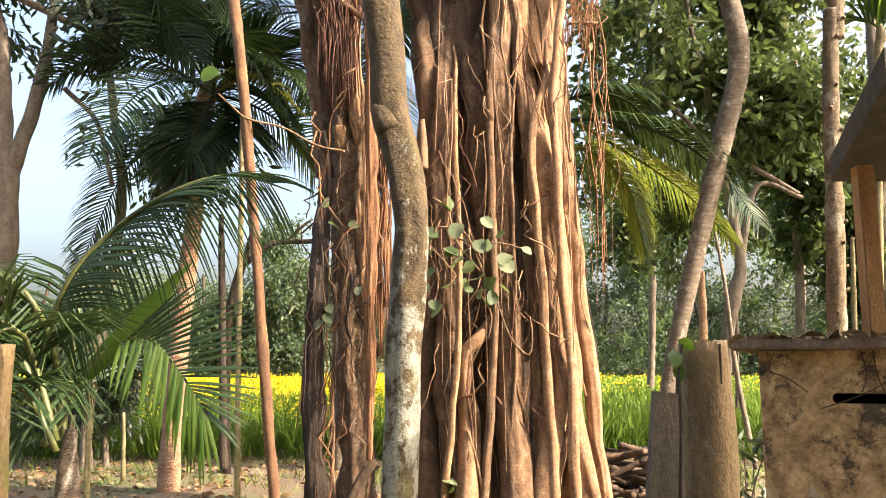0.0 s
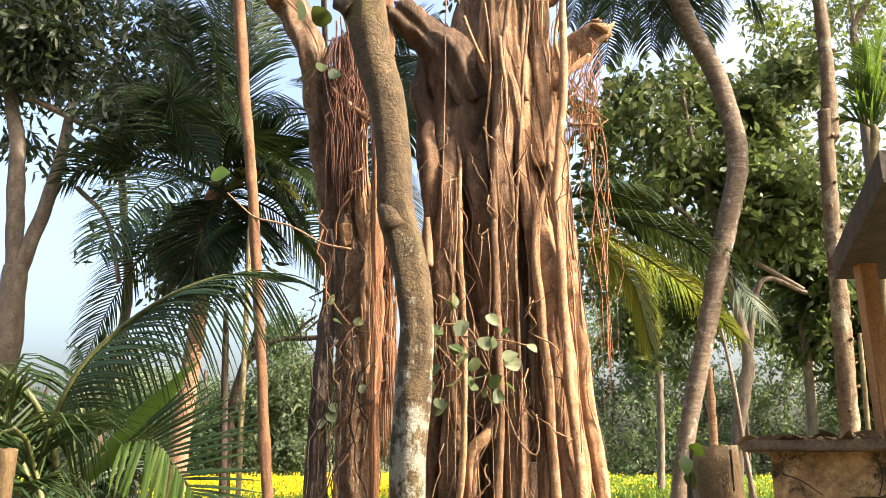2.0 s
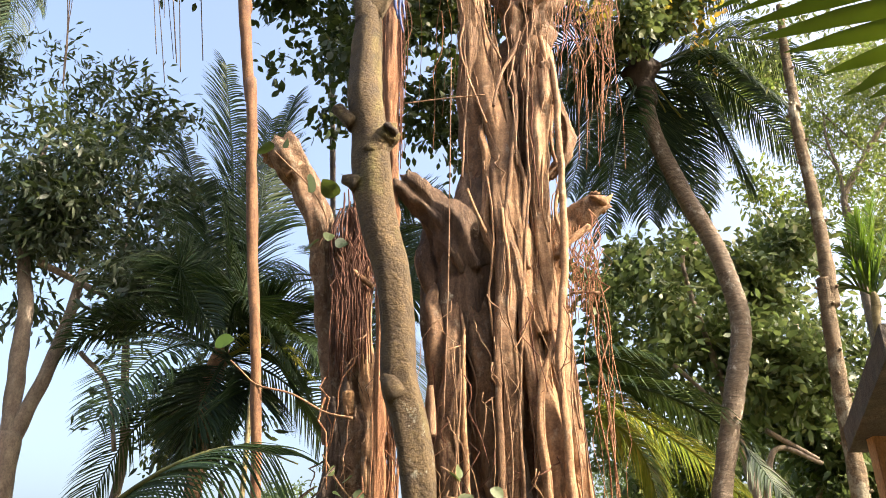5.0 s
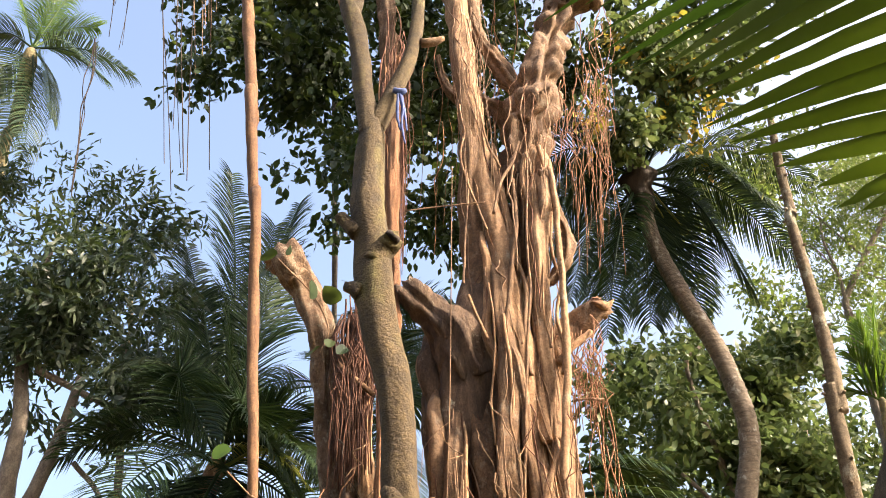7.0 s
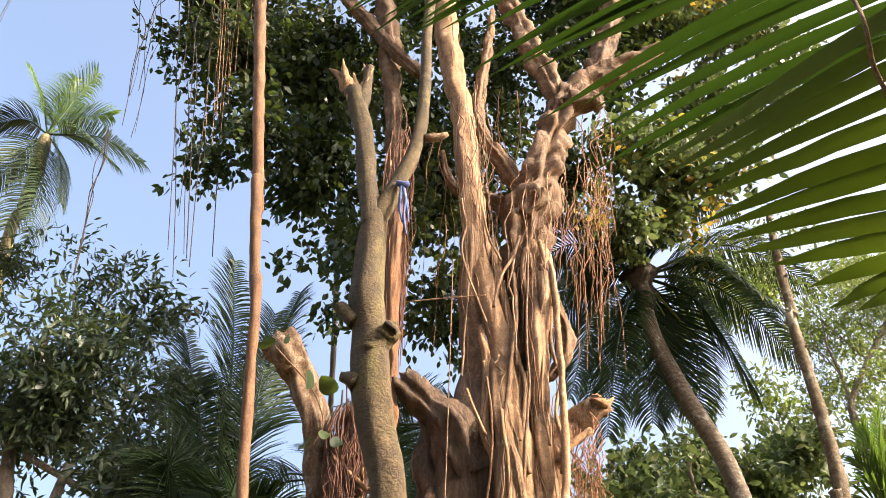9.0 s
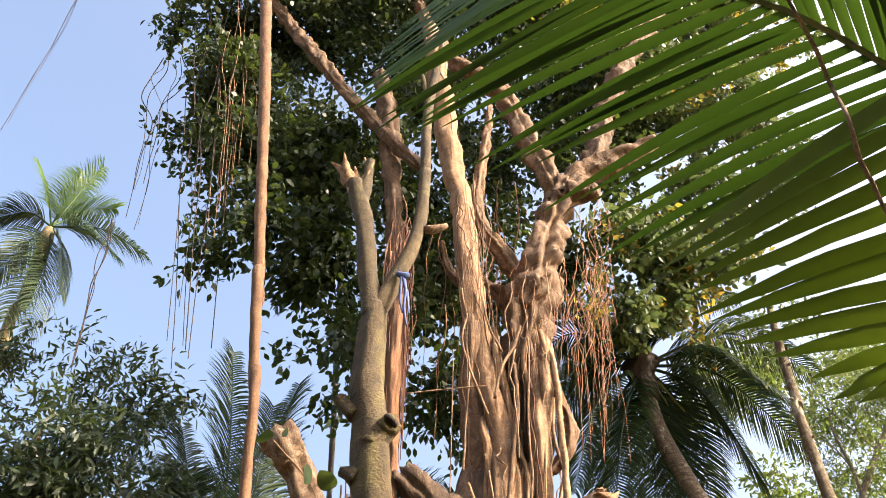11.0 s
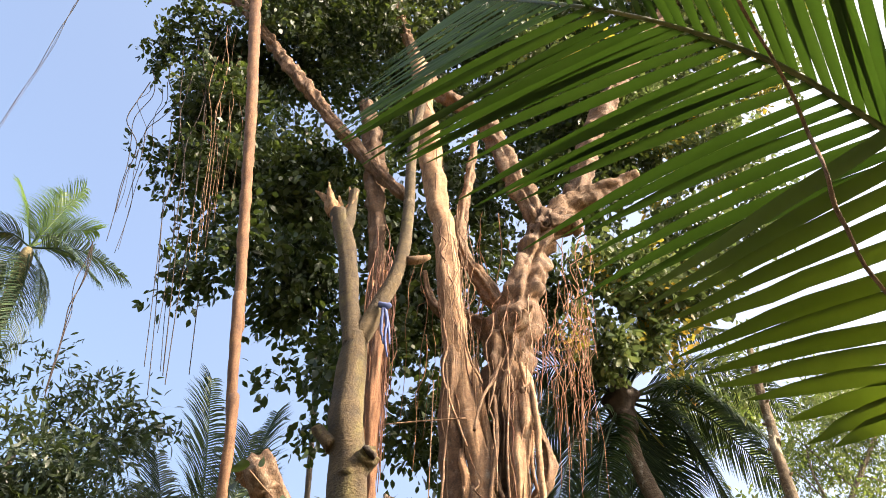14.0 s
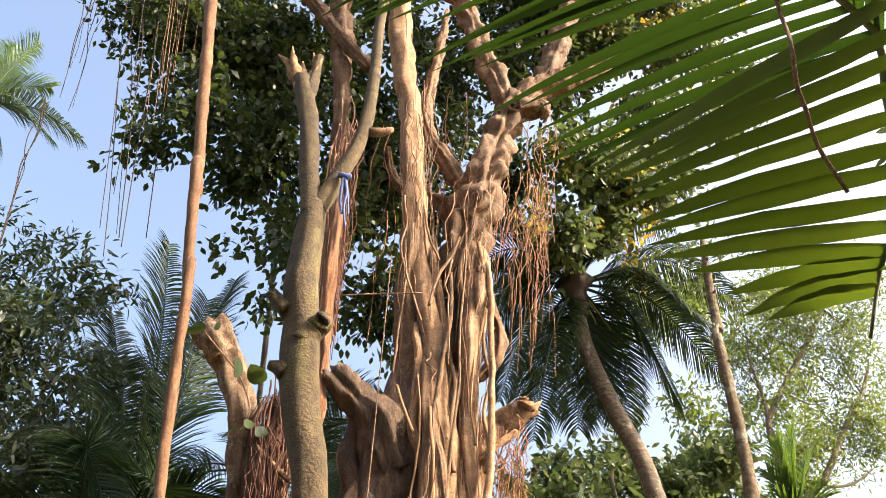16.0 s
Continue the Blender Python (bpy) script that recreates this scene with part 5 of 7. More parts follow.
low = thing("coconut_palm", "coconut palm with arching yellow-tipped lower fronds", "palm", (1.58, 11.50, -0.07), "palms")
part("trunk", tube([(1.57, 11.50, -0.29, 0.117), (1.62, 11.50, 1.88, 0.113), (1.63, 11.50, 4.36, 0.116), (1.63, 11.50, 5.22, 0.143)], seg=12, rings=0.12), COCO, low)
for nd, mt in (([(1.68, 11.50, 5.09, 0.042), (2.37, 11.00, 4.96, 0.032), (3.16, 11.00, 4.73, 0.028), (3.86, 11.00, 4.24, 0.020), (4.25, 10.60, 3.36, 0.011)], PALM), ([(1.69, 11.50, 5.39, 0.034), (2.28, 11.30, 5.45, 0.029), (2.69, 11.30, 5.33, 0.021), (3.01, 11.30, 5.03, 0.012)], PALM),
               ([(1.63, 11.20, 4.62, 0.032), (2.16, 11.20, 4.53, 0.028), (2.63, 11.20, 4.04, 0.020), (2.84, 11.20, 3.14, 0.012)], PALM_GOLD), ([(1.73, 11.80, 5.32, 0.034), (2.36, 11.80, 4.96, 0.030), (3.53, 11.80, 4.17, 0.021), (4.33, 11.80, 3.31, 0.013)], PALM_GOLD), ([(1.74, 11.80, 5.67, 0.035), (1.36, 11.80, 6.40, 0.026), (1.02, 11.80, 6.77, 0.013)], PALM)):
    add_frond(low, nd, 76, 0.9, 0.05, mt, rng, hang=1.2, vee=0.05, tipward=0.6)

hid = thing("coconut_palm", "dark coconut palm standing behind the great trunk", "palm", (-0.20, 12.50, -0.12), "palms")
part("trunk", tube([(-0.20, 12.50, -0.28, 0.128), (-0.19, 12.50, 2.80, 0.115), (-0.18, 12.50, 6.50, 0.120), (-0.26, 12.50, 7.85, 0.128), (-0.28, 12.50, 8.17, 0.149)], seg=12, rings=0.13), COCO, hid)
crown_of_fronds(hid, np.array((-0.29, 12.50, 8.29)), 15, 2.5, PALM, rng, blade=0.7, width=0.05, leaflets=56, low=-0.5, high=0.8, a0=0.9)

hid = thing("coconut_palm", "dark coconut palm behind the hanging roots", "palm", (-1.51, 12.00, -0.09), "palms")
part("trunk", tube([(-1.50, 12.00, -0.25, 0.123), (-1.56, 12.00, 2.74, 0.110), (-1.70, 12.00, 6.30, 0.115), (-1.93, 12.00, 7.59, 0.123), (-2.04, 12.00, 6.89, 0.137)], seg=12, rings=0.13), COCO, hid)
crown_of_fronds(hid, np.array((-2.08, 12.00, 7.03)), 6, 2.3, PALM, rng, blade=0.7, width=0.032, leaflets=80, low=-0.5, high=1.0, a0=0.3)

nub = thing("bare_trunk_tree", "straight pale trunk studded with pruned branch nubs", "tree", (4.28, 9.00, 0.21))
NUB = [(4.31, 9.00, 0.21, 0.110), (4.38, 9.00, 1.55, 0.107), (4.46, 9.00, 3.08, 0.100), (4.51, 9.00, 4.41, 0.092), (4.59, 9.00, 5.66, 0.087), (4.63, 9.00, 5.33, 0.089), (4.70, 9.00, 6.75, 0.080), (4.70, 9.00, 8.13, 0.072), (4.74, 9.00, 8.29, 0.071), (4.78, 9.00, 9.22, 0.062), (4.86, 9.00, 10.13, 0.043)]
part("trunk", tube(NUB, seg=16, lump=0.1, freq=4, step=0.05), NUB_BARK, nub)
for i, q in enumerate(spline(NUB, 0.24)[4:]):
    a = rng.uniform(0, 6.28)
    d = np.array([math.cos(a), math.sin(a), 0.35]) * (q[3] + 0.035)
    part("nub", tube([(*(q[:3] + d * 0.5), 0.024), (*(q[:3] + d), 0.017)], seg=7, lump=0.2, step=0.02, ragged=0.6), NUB_BARK, nub)
part("foliage", crown(rng, [(4.91, 9.20, 9.85, 0.520), (5.13, 9.20, 8.85, 0.248), (4.82, 9.20, 8.24, 0.200)], 120, 0.12, 0.5, sprig=6, spread=0.14), LEAF_MID, nub, kind="stuff", smooth=False)

areca = thing("areca_palm", "young areca palm with upright feathery fronds", "palm", (5.29, 10.00, 0.07), "palms")
part("trunk", tube([(5.28, 10.00, -0.06, 0.054), (5.63, 10.00, 4.95, 0.052), (5.73, 10.00, 5.76, 0.061), (5.72, 10.00, 5.93, 0.038)], seg=10, rings=0.2), PALE_STEM, areca)
top = np.array((5.73, 10.00, 5.88))
for tip in ([(5.46, 10.00, 6.61), (5.75, 10.00, 7.14), (6.02, 10.00, 7.33), (6.23, 10.00, 6.97), (6.25, 10.00, 6.27), (5.26, 10.00, 5.92), (6.27, 10.00, 5.60)]):
    m = (top + np.array(tip)) / 2 + np.array([0, 0, 0.12])
    add_frond(areca, [(*top, 0.02), (*m, 0.012), (*tip, 0.004)], 22, 0.5, 0.05, PALM_LIT, rng, hang=0.4, vee=0.4, tipward=1.2)

# ---- broadleaf trees behind, on the right ----
def leafy_tree(label, trunk, limbs, blobs, n, size, mt, wide=0.6, gap=0.0, bk=GREY_BARK, sprig=7, hang=0.3, spread=0.17):
    t = thing("leafy_tree", label, "tree", trunk[0][:3], "trees behind")
    part("trunk", tube(trunk, seg=12, lump=0.12, step=0.08), bk, t)
    for l in limbs:
        part("limb", tube(l, seg=8, lump=0.12, step=0.1), bk, t)
    part("crown", crown(rng, blobs, n, size, wide, sprig=sprig, gap=gap, hang=hang, spread=spread), mt, t, kind="stuff", smooth=False)
    return t


leafy_tree("broad-leaved green tree with open, sunlit crown", [(5.03, 15.00, -0.39, 0.133), (5.25, 15.00, 1.79, 0.115), (5.46, 15.00, 2.84, 0.138), (5.60, 15.00, 3.48, 0.106), (5.37, 15.00, 5.23, 0.087), (5.12, 15.00, 6.89, 0.078)],
           [[(5.59, 15.00, 3.38, 0.074), (6.00, 15.00, 4.90, 0.054), (6.85, 15.00, 4.68, 0.043)], [(5.48, 15.00, 5.34, 0.054), (4.76, 15.00, 6.13, 0.044), (4.34, 15.00, 6.58, 0.038)], [(5.91, 15.00, 5.29, 0.054), (6.79, 15.00, 4.75, 0.043)], [(5.15, 15.00, 6.65, 0.056), (4.80, 15.00, 8.74, 0.047), (5.15, 15.00, 9.26, 0.035)]],
           [(3.82, 15.00, 7.48, 0.852), (4.97, 15.00, 7.61, 0.854), (4.29, 15.00, 6.41, 0.610), (5.45, 15.00, 6.89, 0.672), (6.66, 15.00, 7.49, 0.851), (6.94, 15.00, 6.42, 0.609), (5.92, 15.00, 6.19, 0.551), (5.73, 16.00, 9.64, 0.753), (7.60, 16.00, 9.65, 0.690), (6.74, 16.00, 8.82, 0.617), (4.05, 16.00, 9.08, 0.559), (3.56, 16.00, 7.36, 0.479)], 1750, 0.24, LEAF_MID, 0.62, 0.25, spread=0.24)
leafy_tree("green tree with dense lower foliage behind the palm", [(8.75, 20.00, -0.16, 0.138), (8.92, 20.00, 3.57, 0.113), (8.89, 20.00, 6.47, 0.087)], [],
           [(4.37, 20.00, 5.01, 0.571), (9.37, 20.00, 5.01, 0.928), (10.57, 20.00, 3.86, 0.921), (10.82, 20.00, 5.30, 1.073), (8.20, 20.00, 7.07, 1.087), (5.95, 20.00, 5.30, 0.859), (9.61, 20.00, 6.47, 1.082), (10.95, 20.00, 7.07, 0.942), (10.41, 20.00, 2.73, 0.492)], 2000, 0.3, LEAF_MID, 0.55, 0.1, spread=0.25)
leafy_tree("tall feathery light green tree with bare thin boughs", [(10.31, 19.00, -0.20, 0.2), (10.56, 19.00, 5.00, 0.17), (10.71, 19.00, 12.36, 0.11)],
           [[(10.71, 19.00, 12.36, 0.100), (10.76, 19.00, 12.74, 0.090), (11.65, 19.00, 14.11, 0.080), (12.72, 19.00, 15.61, 0.070), (13.47, 19.00, 16.84, 0.060), (13.98, 19.00, 17.88, 0.050)],
            [(10.73, 19.00, 12.45, 0.060), (10.77, 19.00, 13.53, 0.050), (10.65, 19.00, 14.55, 0.040), (10.73, 19.00, 15.32, 0.030)],
            [(11.77, 19.00, 10.91, 0.100), (12.47, 19.00, 11.93, 0.085), (13.32, 19.00, 13.23, 0.070), (13.77, 19.00, 13.77, 0.055), (14.37, 19.00, 14.87, 0.040)],
            [(11.65, 19.00, 14.11, 0.035), (11.18, 19.00, 14.81, 0.028), (10.54, 19.00, 15.75, 0.020)],
            [(11.96, 19.00, 14.56, 0.030), (12.63, 19.00, 14.30, 0.022), (13.20, 19.00, 13.72, 0.015)],
            [(12.72, 19.00, 15.61, 0.030), (12.35, 19.00, 16.03, 0.022), (12.11, 19.00, 16.60, 0.015)],
            [(10.77, 19.00, 13.53, 0.030), (10.48, 19.00, 14.22, 0.022), (10.10, 19.00, 14.61, 0.015)],
            [(11.35, 19.00, 13.68, 0.030), (12.08, 19.00, 13.33, 0.022), (12.64, 19.00, 13.38, 0.015)],
            [(12.47, 19.00, 11.93, 0.035), (11.81, 19.00, 12.07, 0.025), (11.20, 19.00, 11.75, 0.015)],
            [(13.32, 19.00, 13.23, 0.030), (13.80, 19.00, 12.78, 0.022), (14.15, 19.00, 12.24, 0.015)],
            [(13.77, 19.00, 13.77, 0.030), (13.54, 19.00, 14.80, 0.022), (13.69, 19.00, 15.93, 0.015)],
            [(13.47, 19.00, 16.84, 0.030), (13.97, 19.00, 16.18, 0.022), (14.27, 19.00, 15.30, 0.015)],
            [(11.87, 19.00, 10.83, 0.050), (12.59, 19.00, 10.96, 0.035), (13.35, 19.00, 11.45, 0.020)]],
           [(10.79, 18.60, 15.83, 0.62), (11.85, 19.00, 16.33, 0.62), (11.45, 19.40, 15.65, 0.44), (12.60, 19.80, 16.38, 0.56), (12.75, 18.60, 16.02, 0.62), (13.69, 19.00, 15.93, 0.56), (14.79, 19.40, 16.90, 0.62), (12.75, 19.80, 15.46, 0.38), (12.81, 18.60, 14.91, 0.44), (13.47, 19.00, 14.58, 0.44), (10.63, 19.40, 15.47, 0.50), (11.01, 19.80, 14.76, 0.44), (11.04, 18.60, 13.12, 0.31), (12.07, 19.00, 13.63, 0.38), (12.77, 19.40, 13.51, 0.38), (13.04, 19.80, 13.15, 0.62), (12.67, 18.60, 12.11, 0.69), (13.69, 19.00, 12.97, 0.62), (14.08, 19.40, 12.44, 0.62), (13.67, 19.80, 12.23, 0.50), (11.04, 18.60, 11.81, 0.38), (11.78, 19.00, 11.97, 0.31), (10.20, 19.40, 13.51, 0.44), (14.74, 19.80, 14.32, 0.44), (14.01, 18.60, 15.12, 0.50), (14.91, 19.00, 14.92, 0.50), (12.59, 19.40, 17.80, 0.75), (14.16, 19.80, 18.27, 0.75), (14.59, 18.60, 17.51, 0.75), (9.89, 19.00, 14.49, 0.44), (13.28, 19.40, 13.96, 0.31)], 2900, 0.16, LEAF_FINE, 0.36, 0.0, sprig=7, spread=0.3, hang=0.2)

leafy_tree("thin-crowned light green tree far behind the palms", [(10.4, 24, -0.2, 0.16), (10.8, 24, 5.0, 0.13), (11.0, 24, 11.0, 0.07)], [[(10.8, 24, 6.0, 0.08), (9.6, 24, 9.0, 0.05), (8.8, 24, 12.0, 0.03)], [(10.9, 24, 8.0, 0.07), (12.0, 24, 11.0, 0.05), (12.6, 24, 14.0, 0.03)]],
           [(9.2, 24.2, 21.2, 0.8), (8.1, 23.5, 18.3, 0.6), (8.8, 24.3, 15.9, 0.6), (10.2, 23.1, 19.9, 0.9), (10.2, 24.7, 20.2, 0.7), (12.3, 24.9, 21.6, 0.9), (11.4, 24.9, 20.1, 0.7), (10.7, 23.7, 15.6, 0.8), (11.3, 24.9, 14.4, 0.9), (13.3, 24.8, 19.1, 0.8), (12.1, 23.6, 15.3, 0.5), (14.1, 23.3, 20.4, 0.6), (13.7, 24.4, 16.5, 0.7), (15.5, 23.1, 20.4, 0.8), (14.9, 24.2, 19.3, 0.6), (15.7, 24.9, 18.2, 0.9), (14.6, 24.3, 15.8, 0.8), (14.1, 24.0, 13.7, 0.7)], 1500, 0.26, LEAF_FINE, 0.5, 0.15, spread=0.3)
leafy_tree("distant full-crowned tree filling the gap behind the palms", [(7.58, 30.00, -0.38, 0.145), (7.87, 30.00, 4.61, 0.127), (7.92, 30.00, 8.96, 0.087)], [],
           [(6.47, 30.00, 11.20, 1.422), (8.07, 30.00, 13.03, 1.654), (6.82, 30.00, 8.30, 1.295), (9.04, 30.00, 9.85, 1.630), (10.25, 30.00, 12.34, 1.649), (12.10, 30.00, 13.96, 1.661), (13.50, 30.00, 11.66, 1.644), (15.35, 30.00, 13.03, 1.654), (16.32, 30.00, 11.20, 1.312), (9.24, 30.00, 14.42, 1.332), (6.79, 30.00, 14.42, 0.888), (11.13, 30.00, 8.30, 1.510), (13.22, 30.00, 7.20, 1.503), (15.42, 30.00, 7.86, 1.507), (6.37, 32.00, 9.46, 1.039), (17.10, 32.00, 4.82, 1.018)], 1700, 0.38, LEAF_MID, 0.6, 0.1, spread=0.4)

# ---- hut, posts, wood pile ----
def plaster():
    m, nt, bs = shader("stained_plaster")
    v = coords(nt, (1, 1, 1))
    a = noise_tex(nt, v, 9, 10, 0.78)
    b = noise_tex(nt, coords(nt, (1, 1, 0.6)), 2.1, 6, 0.65)
    col = ramp(nt, a, [(0.34, (0.11, 0.066, 0.032)), (0.5, (0.36, 0.235, 0.11)), (0.64, (0.58, 0.42, 0.23))])
    p = noise_tex(nt, v, 4.2, 9, 0.8)
    col = mix(nt, ramp(nt, p, [(0.52, (0, 0, 0)), (0.6, (0.9, 0.9, 0.9))]), col, (0.03, 0.025, 0.02))
    q = noise_tex(nt, coords(nt, (1.1, 1, 1.2)), 5.5, 9, 0.75)
    col = mix(nt, ramp(nt, q, [(0.61, (0, 0, 0)), (0.67, (0.85, 0.85, 0.85))]), col, (0.4, 0.37, 0.3))
    nt.links.new(col, bs.inputs["Base Color"])
    bs.inputs["Roughness"].default_value = 0.9
    bump(nt, bs, a, 0.9, 0.02)
    return m


PLASTER = plaster()
SLAB = bark("weathered_concrete", (0.14, 0.1, 0.07), (0.28, 0.21, 0.14), (0.42, 0.34, 0.25), stretch=(1, 1, 1), scale=8)
DARK_SLAB = bark("dark_concrete", (0.03, 0.026, 0.021), (0.06, 0.05, 0.037), (0.11, 0.09, 0.063), stretch=(1, 1, 1), scale=8)
TIMBER = bark("orange_timber", (0.3, 0.15, 0.06), (0.46, 0.25, 0.1), (0.55, 0.34, 0.16), stretch=(1, 1, 0.1), scale=15, relief=0.4)
hut = thing("plastered_box", "stained plastered brick box with concrete lid and slot", "outbuilding", (1.79, 4.6, 0))
hut.rotation_euler = (0, 0, radians(-26))
HX, HY, HT = 1.79, 4.6, 1.585


def pierced_wall(x0, x1, y0, y1, z0, z1, sx0, sx1, sz0, sz1):
    items = [box(x0, x1, y0, y1, z0, sz0, 0), box(x0, x1, y0, y1, sz1, z1, 0), box(x0, sx0, y0, y1, sz0, sz1, 0), box(sx1, x1, y0, y1, sz0, sz1, 0)]
    n = 8
    for xc, sg in ((sx0, 1), (sx1, -1)):
        r = (sz1 - sz0) / 2
        for top_side in (0, 1):
            zc = sz1 if top_side else sz0
            pts = [(xc, zc)] + [(xc + sg * r * (1 - math.sin(a)), (sz0 + r) + (1 if top_side else -1) * r * math.cos(a)) for a in np.linspace(0, math.pi / 2, n)]
            V = [(p[0], y, p[1]) for y in (y0 + 0.002, y1) for p in pts]
            m = len(pts)
            F = [tuple(range(m)), tuple(range(2 * m - 1, m - 1, -1))] + [(i, (i + 1) % m, m + (i + 1) % m, m + i) for i in range(m)]
            items.append((V, F))
    return join(items)


part("front_wall", pierced_wall(HX, 4.4, HY, HY + 0.11, -0.1, HT, 2.155, 2.62, 1.30, 1.355), PLASTER, hut, smooth=False)
part("side_wall", box(HX, HX + 0.11, HY + 0.112, HY + 1.5, -0.1, HT, 0.006), PLASTER, hut, smooth=False)
part("side_wall", box(4.29, 4.4, HY + 0.112, HY + 1.5, -0.1, HT, 0.006), PLASTER, hut, smooth=False)
part("back_wall", box(HX + 0.112, 4.288, HY + 1.39, HY + 1.5, -0.1, HT, 0.006), PLASTER, hut, smooth=False)
part("lid", box(HX - 0.15, 4.55, HY - 0.1, HY + 1.6, HT + 0.003, HT + 0.062, 0.012), SLAB, hut, "weathered concrete lid", smooth=False)
part("slot_bar", tube([(2.44, HY + 0.05, 1.29, 0.008), (2.44, HY + 0.05, 1.36, 0.008)], seg=6), DARK_BARK, hut)
for a in ([(2.62, 1.55), (2.45, 1.44), (2.28, 1.345), (2.08, 1.27)], [(2.36, 1.58), (2.37, 1.45), (2.43, 1.25), (2.44, 1.05), (2.40, 0.85)], [(1.83, 1.47), (1.93, 1.43), (2.02, 1.36)], [(2.30, 1.58), (2.32, 1.46), (2.29, 1.36)]):
    part("dry_vine", tube([(x, HY - 0.007, z, 0.0035) for x, z in a], seg=6, lump=0.2, step=0.03, wander=0.02), DARK_BARK, hut, "thin dry vine on the plaster")
n = 200
at = np.stack([rng.uniform(HX - 0.1, 3.4, n), rng.uniform(HY - 0.08, HY + 0.9, n), np.full(n, HT + 0.075)], 1)
at[:, :2] -= (HX, HY)
ca, sa = math.cos(radians(-26)), math.sin(radians(-26))
at[:, :2] = np.stack([at[:, 0] * ca - at[:, 1] * sa + HX, at[:, 0] * sa + at[:, 1] * ca + HY], 1)
V, F = leaves(rng, at, rng.normal(size=at.shape) * np.array([1, 1, 0.12]), rng.uniform(0.07, 0.15, n), 0.6, 2.6)
single("fallen_leaves", (V, F), DRY, "curled brown leaves lying on the lid", "leaf litter", kind="stuff", smooth=False)

roof = thing("canopy_roof", "dark concrete roof slab on an orange timber post", "roof", (2.6, 4.6, HT + 0.06))
A, B = np.array((2.57, 5.20, 2.71)), np.array((1.90, 3.30, 2.84))
rz = float(A[2])
quad = [(A[0], A[1]), (B[0], B[1]), (B[0] + 2.6, B[1] - 0.2), (A[0] + 2.6, A[1])]
V = [(x, y, rz + h) for h in (0, 0.15) for x, y in quad]
part("slab", (V, [(3, 2, 1, 0), (4, 5, 6, 7), (0, 1, 5, 4), (1, 2, 6, 5), (2, 3, 7, 6), (3, 0, 4, 7)]), DARK_SLAB, roof, smooth=False)
part("post", box(2.52, 2.62, 4.75, 4.85, HT + 0.064, rz + 0.005, 0.006), TIMBER, roof, "orange-brown timber post", smooth=False)

post = thing("bamboo_post", "cut weathered bamboo post with mossy stains", "post", (0.61, 1.90, 1.08), "fence posts")
part("culm", tube([(0.57, 1.90, 0.17, 0.057), (0.61, 1.90, 1.08, 0.059), (0.62, 1.90, 1.30, 0.057), (0.61, 1.90, 1.51, 0.056), (0.61, 1.90, 1.56, 0.054)], seg=40, lump=0.035, freq=2, step=0.03, ragged=0.25), BAMBOO, post)
# dark disc and strip on the solid culm imitate shaded openings
part("hollow", tube([(0.61, 1.90, 1.56, 0.033), (0.61, 1.90, 1.56, 0.032)], seg=16, lump=0.05, step=0.01), DARK_BARK, post, "dark disc painting the shade of the open end")
part("split", tube([(0.63, 1.84, 1.55, 0.003), (0.63, 1.84, 1.51, 0.003), (0.63, 1.84, 1.46, 0.001)], seg=6, lump=0.2, step=0.02), DARK_BARK, post, "dark strip painting the shade of a split")
board = thing("fence_board", "split grey weathered board leaning on the bamboo", "board", (0.51, 2.00, 1.06), "fence posts")
V0 = [(0.40, 2.00, 0.16), (0.52, 2.00, 0.16), (0.60, 2.00, 1.43), (0.52, 2.00, 1.44)]
V = [(a, b, c) for a, b, c in V0] + [(a, b + 0.035, c) for a, b, c in V0]
part("plank", (V, [(0, 1, 2, 3), (7, 6, 5, 4), (1, 5, 6, 2), (2, 6, 7, 3), (3, 7, 4, 0), (0, 4, 5, 1)]), BOARD, board, smooth=False)
part("plank", tube([(0.55, 2.03, 0.14, 0.017), (0.59, 2.03, 1.29, 0.017), (0.60, 2.03, 1.51, 0.014)], seg=8, lump=0.05), DARK_BARK, board)
stump = single("cut_pole", tube([(-1.11, 2.20, -0.02, 0.025), (-1.15, 2.20, 0.71, 0.026), (-1.19, 2.20, 1.30, 0.026), (-1.19, 2.20, 1.56, 0.025)], seg=16, lump=0.04, ragged=0.4), BAMBOO, "cut wooden fence pole with pale top", "post", "fence posts")
pv = thing("climbing_vine", "round green vine leaf on the bamboo post", "vine", (0.54, 1.86, 1.45))
part("stem", tube([(0.53, 1.86, 1.19, 0.004), (0.54, 1.86, 1.36, 0.004), (0.54, 1.86, 1.49, 0.003), (0.55, 1.86, 1.55, 0.003)], seg=6), DARK_BARK, pv)
LV = leaves(rng, np.array([(0.54, 1.86, 1.56), (0.53, 1.86, 1.54), (0.54, 1.87, 1.51)]), np.array([(0.05, -0.02, -0.03), (0.0, -0.03, -0.06), (0.01, 0.0, -0.06)]), np.array([0.045, 0.05, 0.05]), 1.0)
for i in range(3):
    part("leaf", (LV[0][i * 6:i * 6 + 6], [tuple(q) for q in LEAF_F.tolist()]), PALM_LIT, pv)

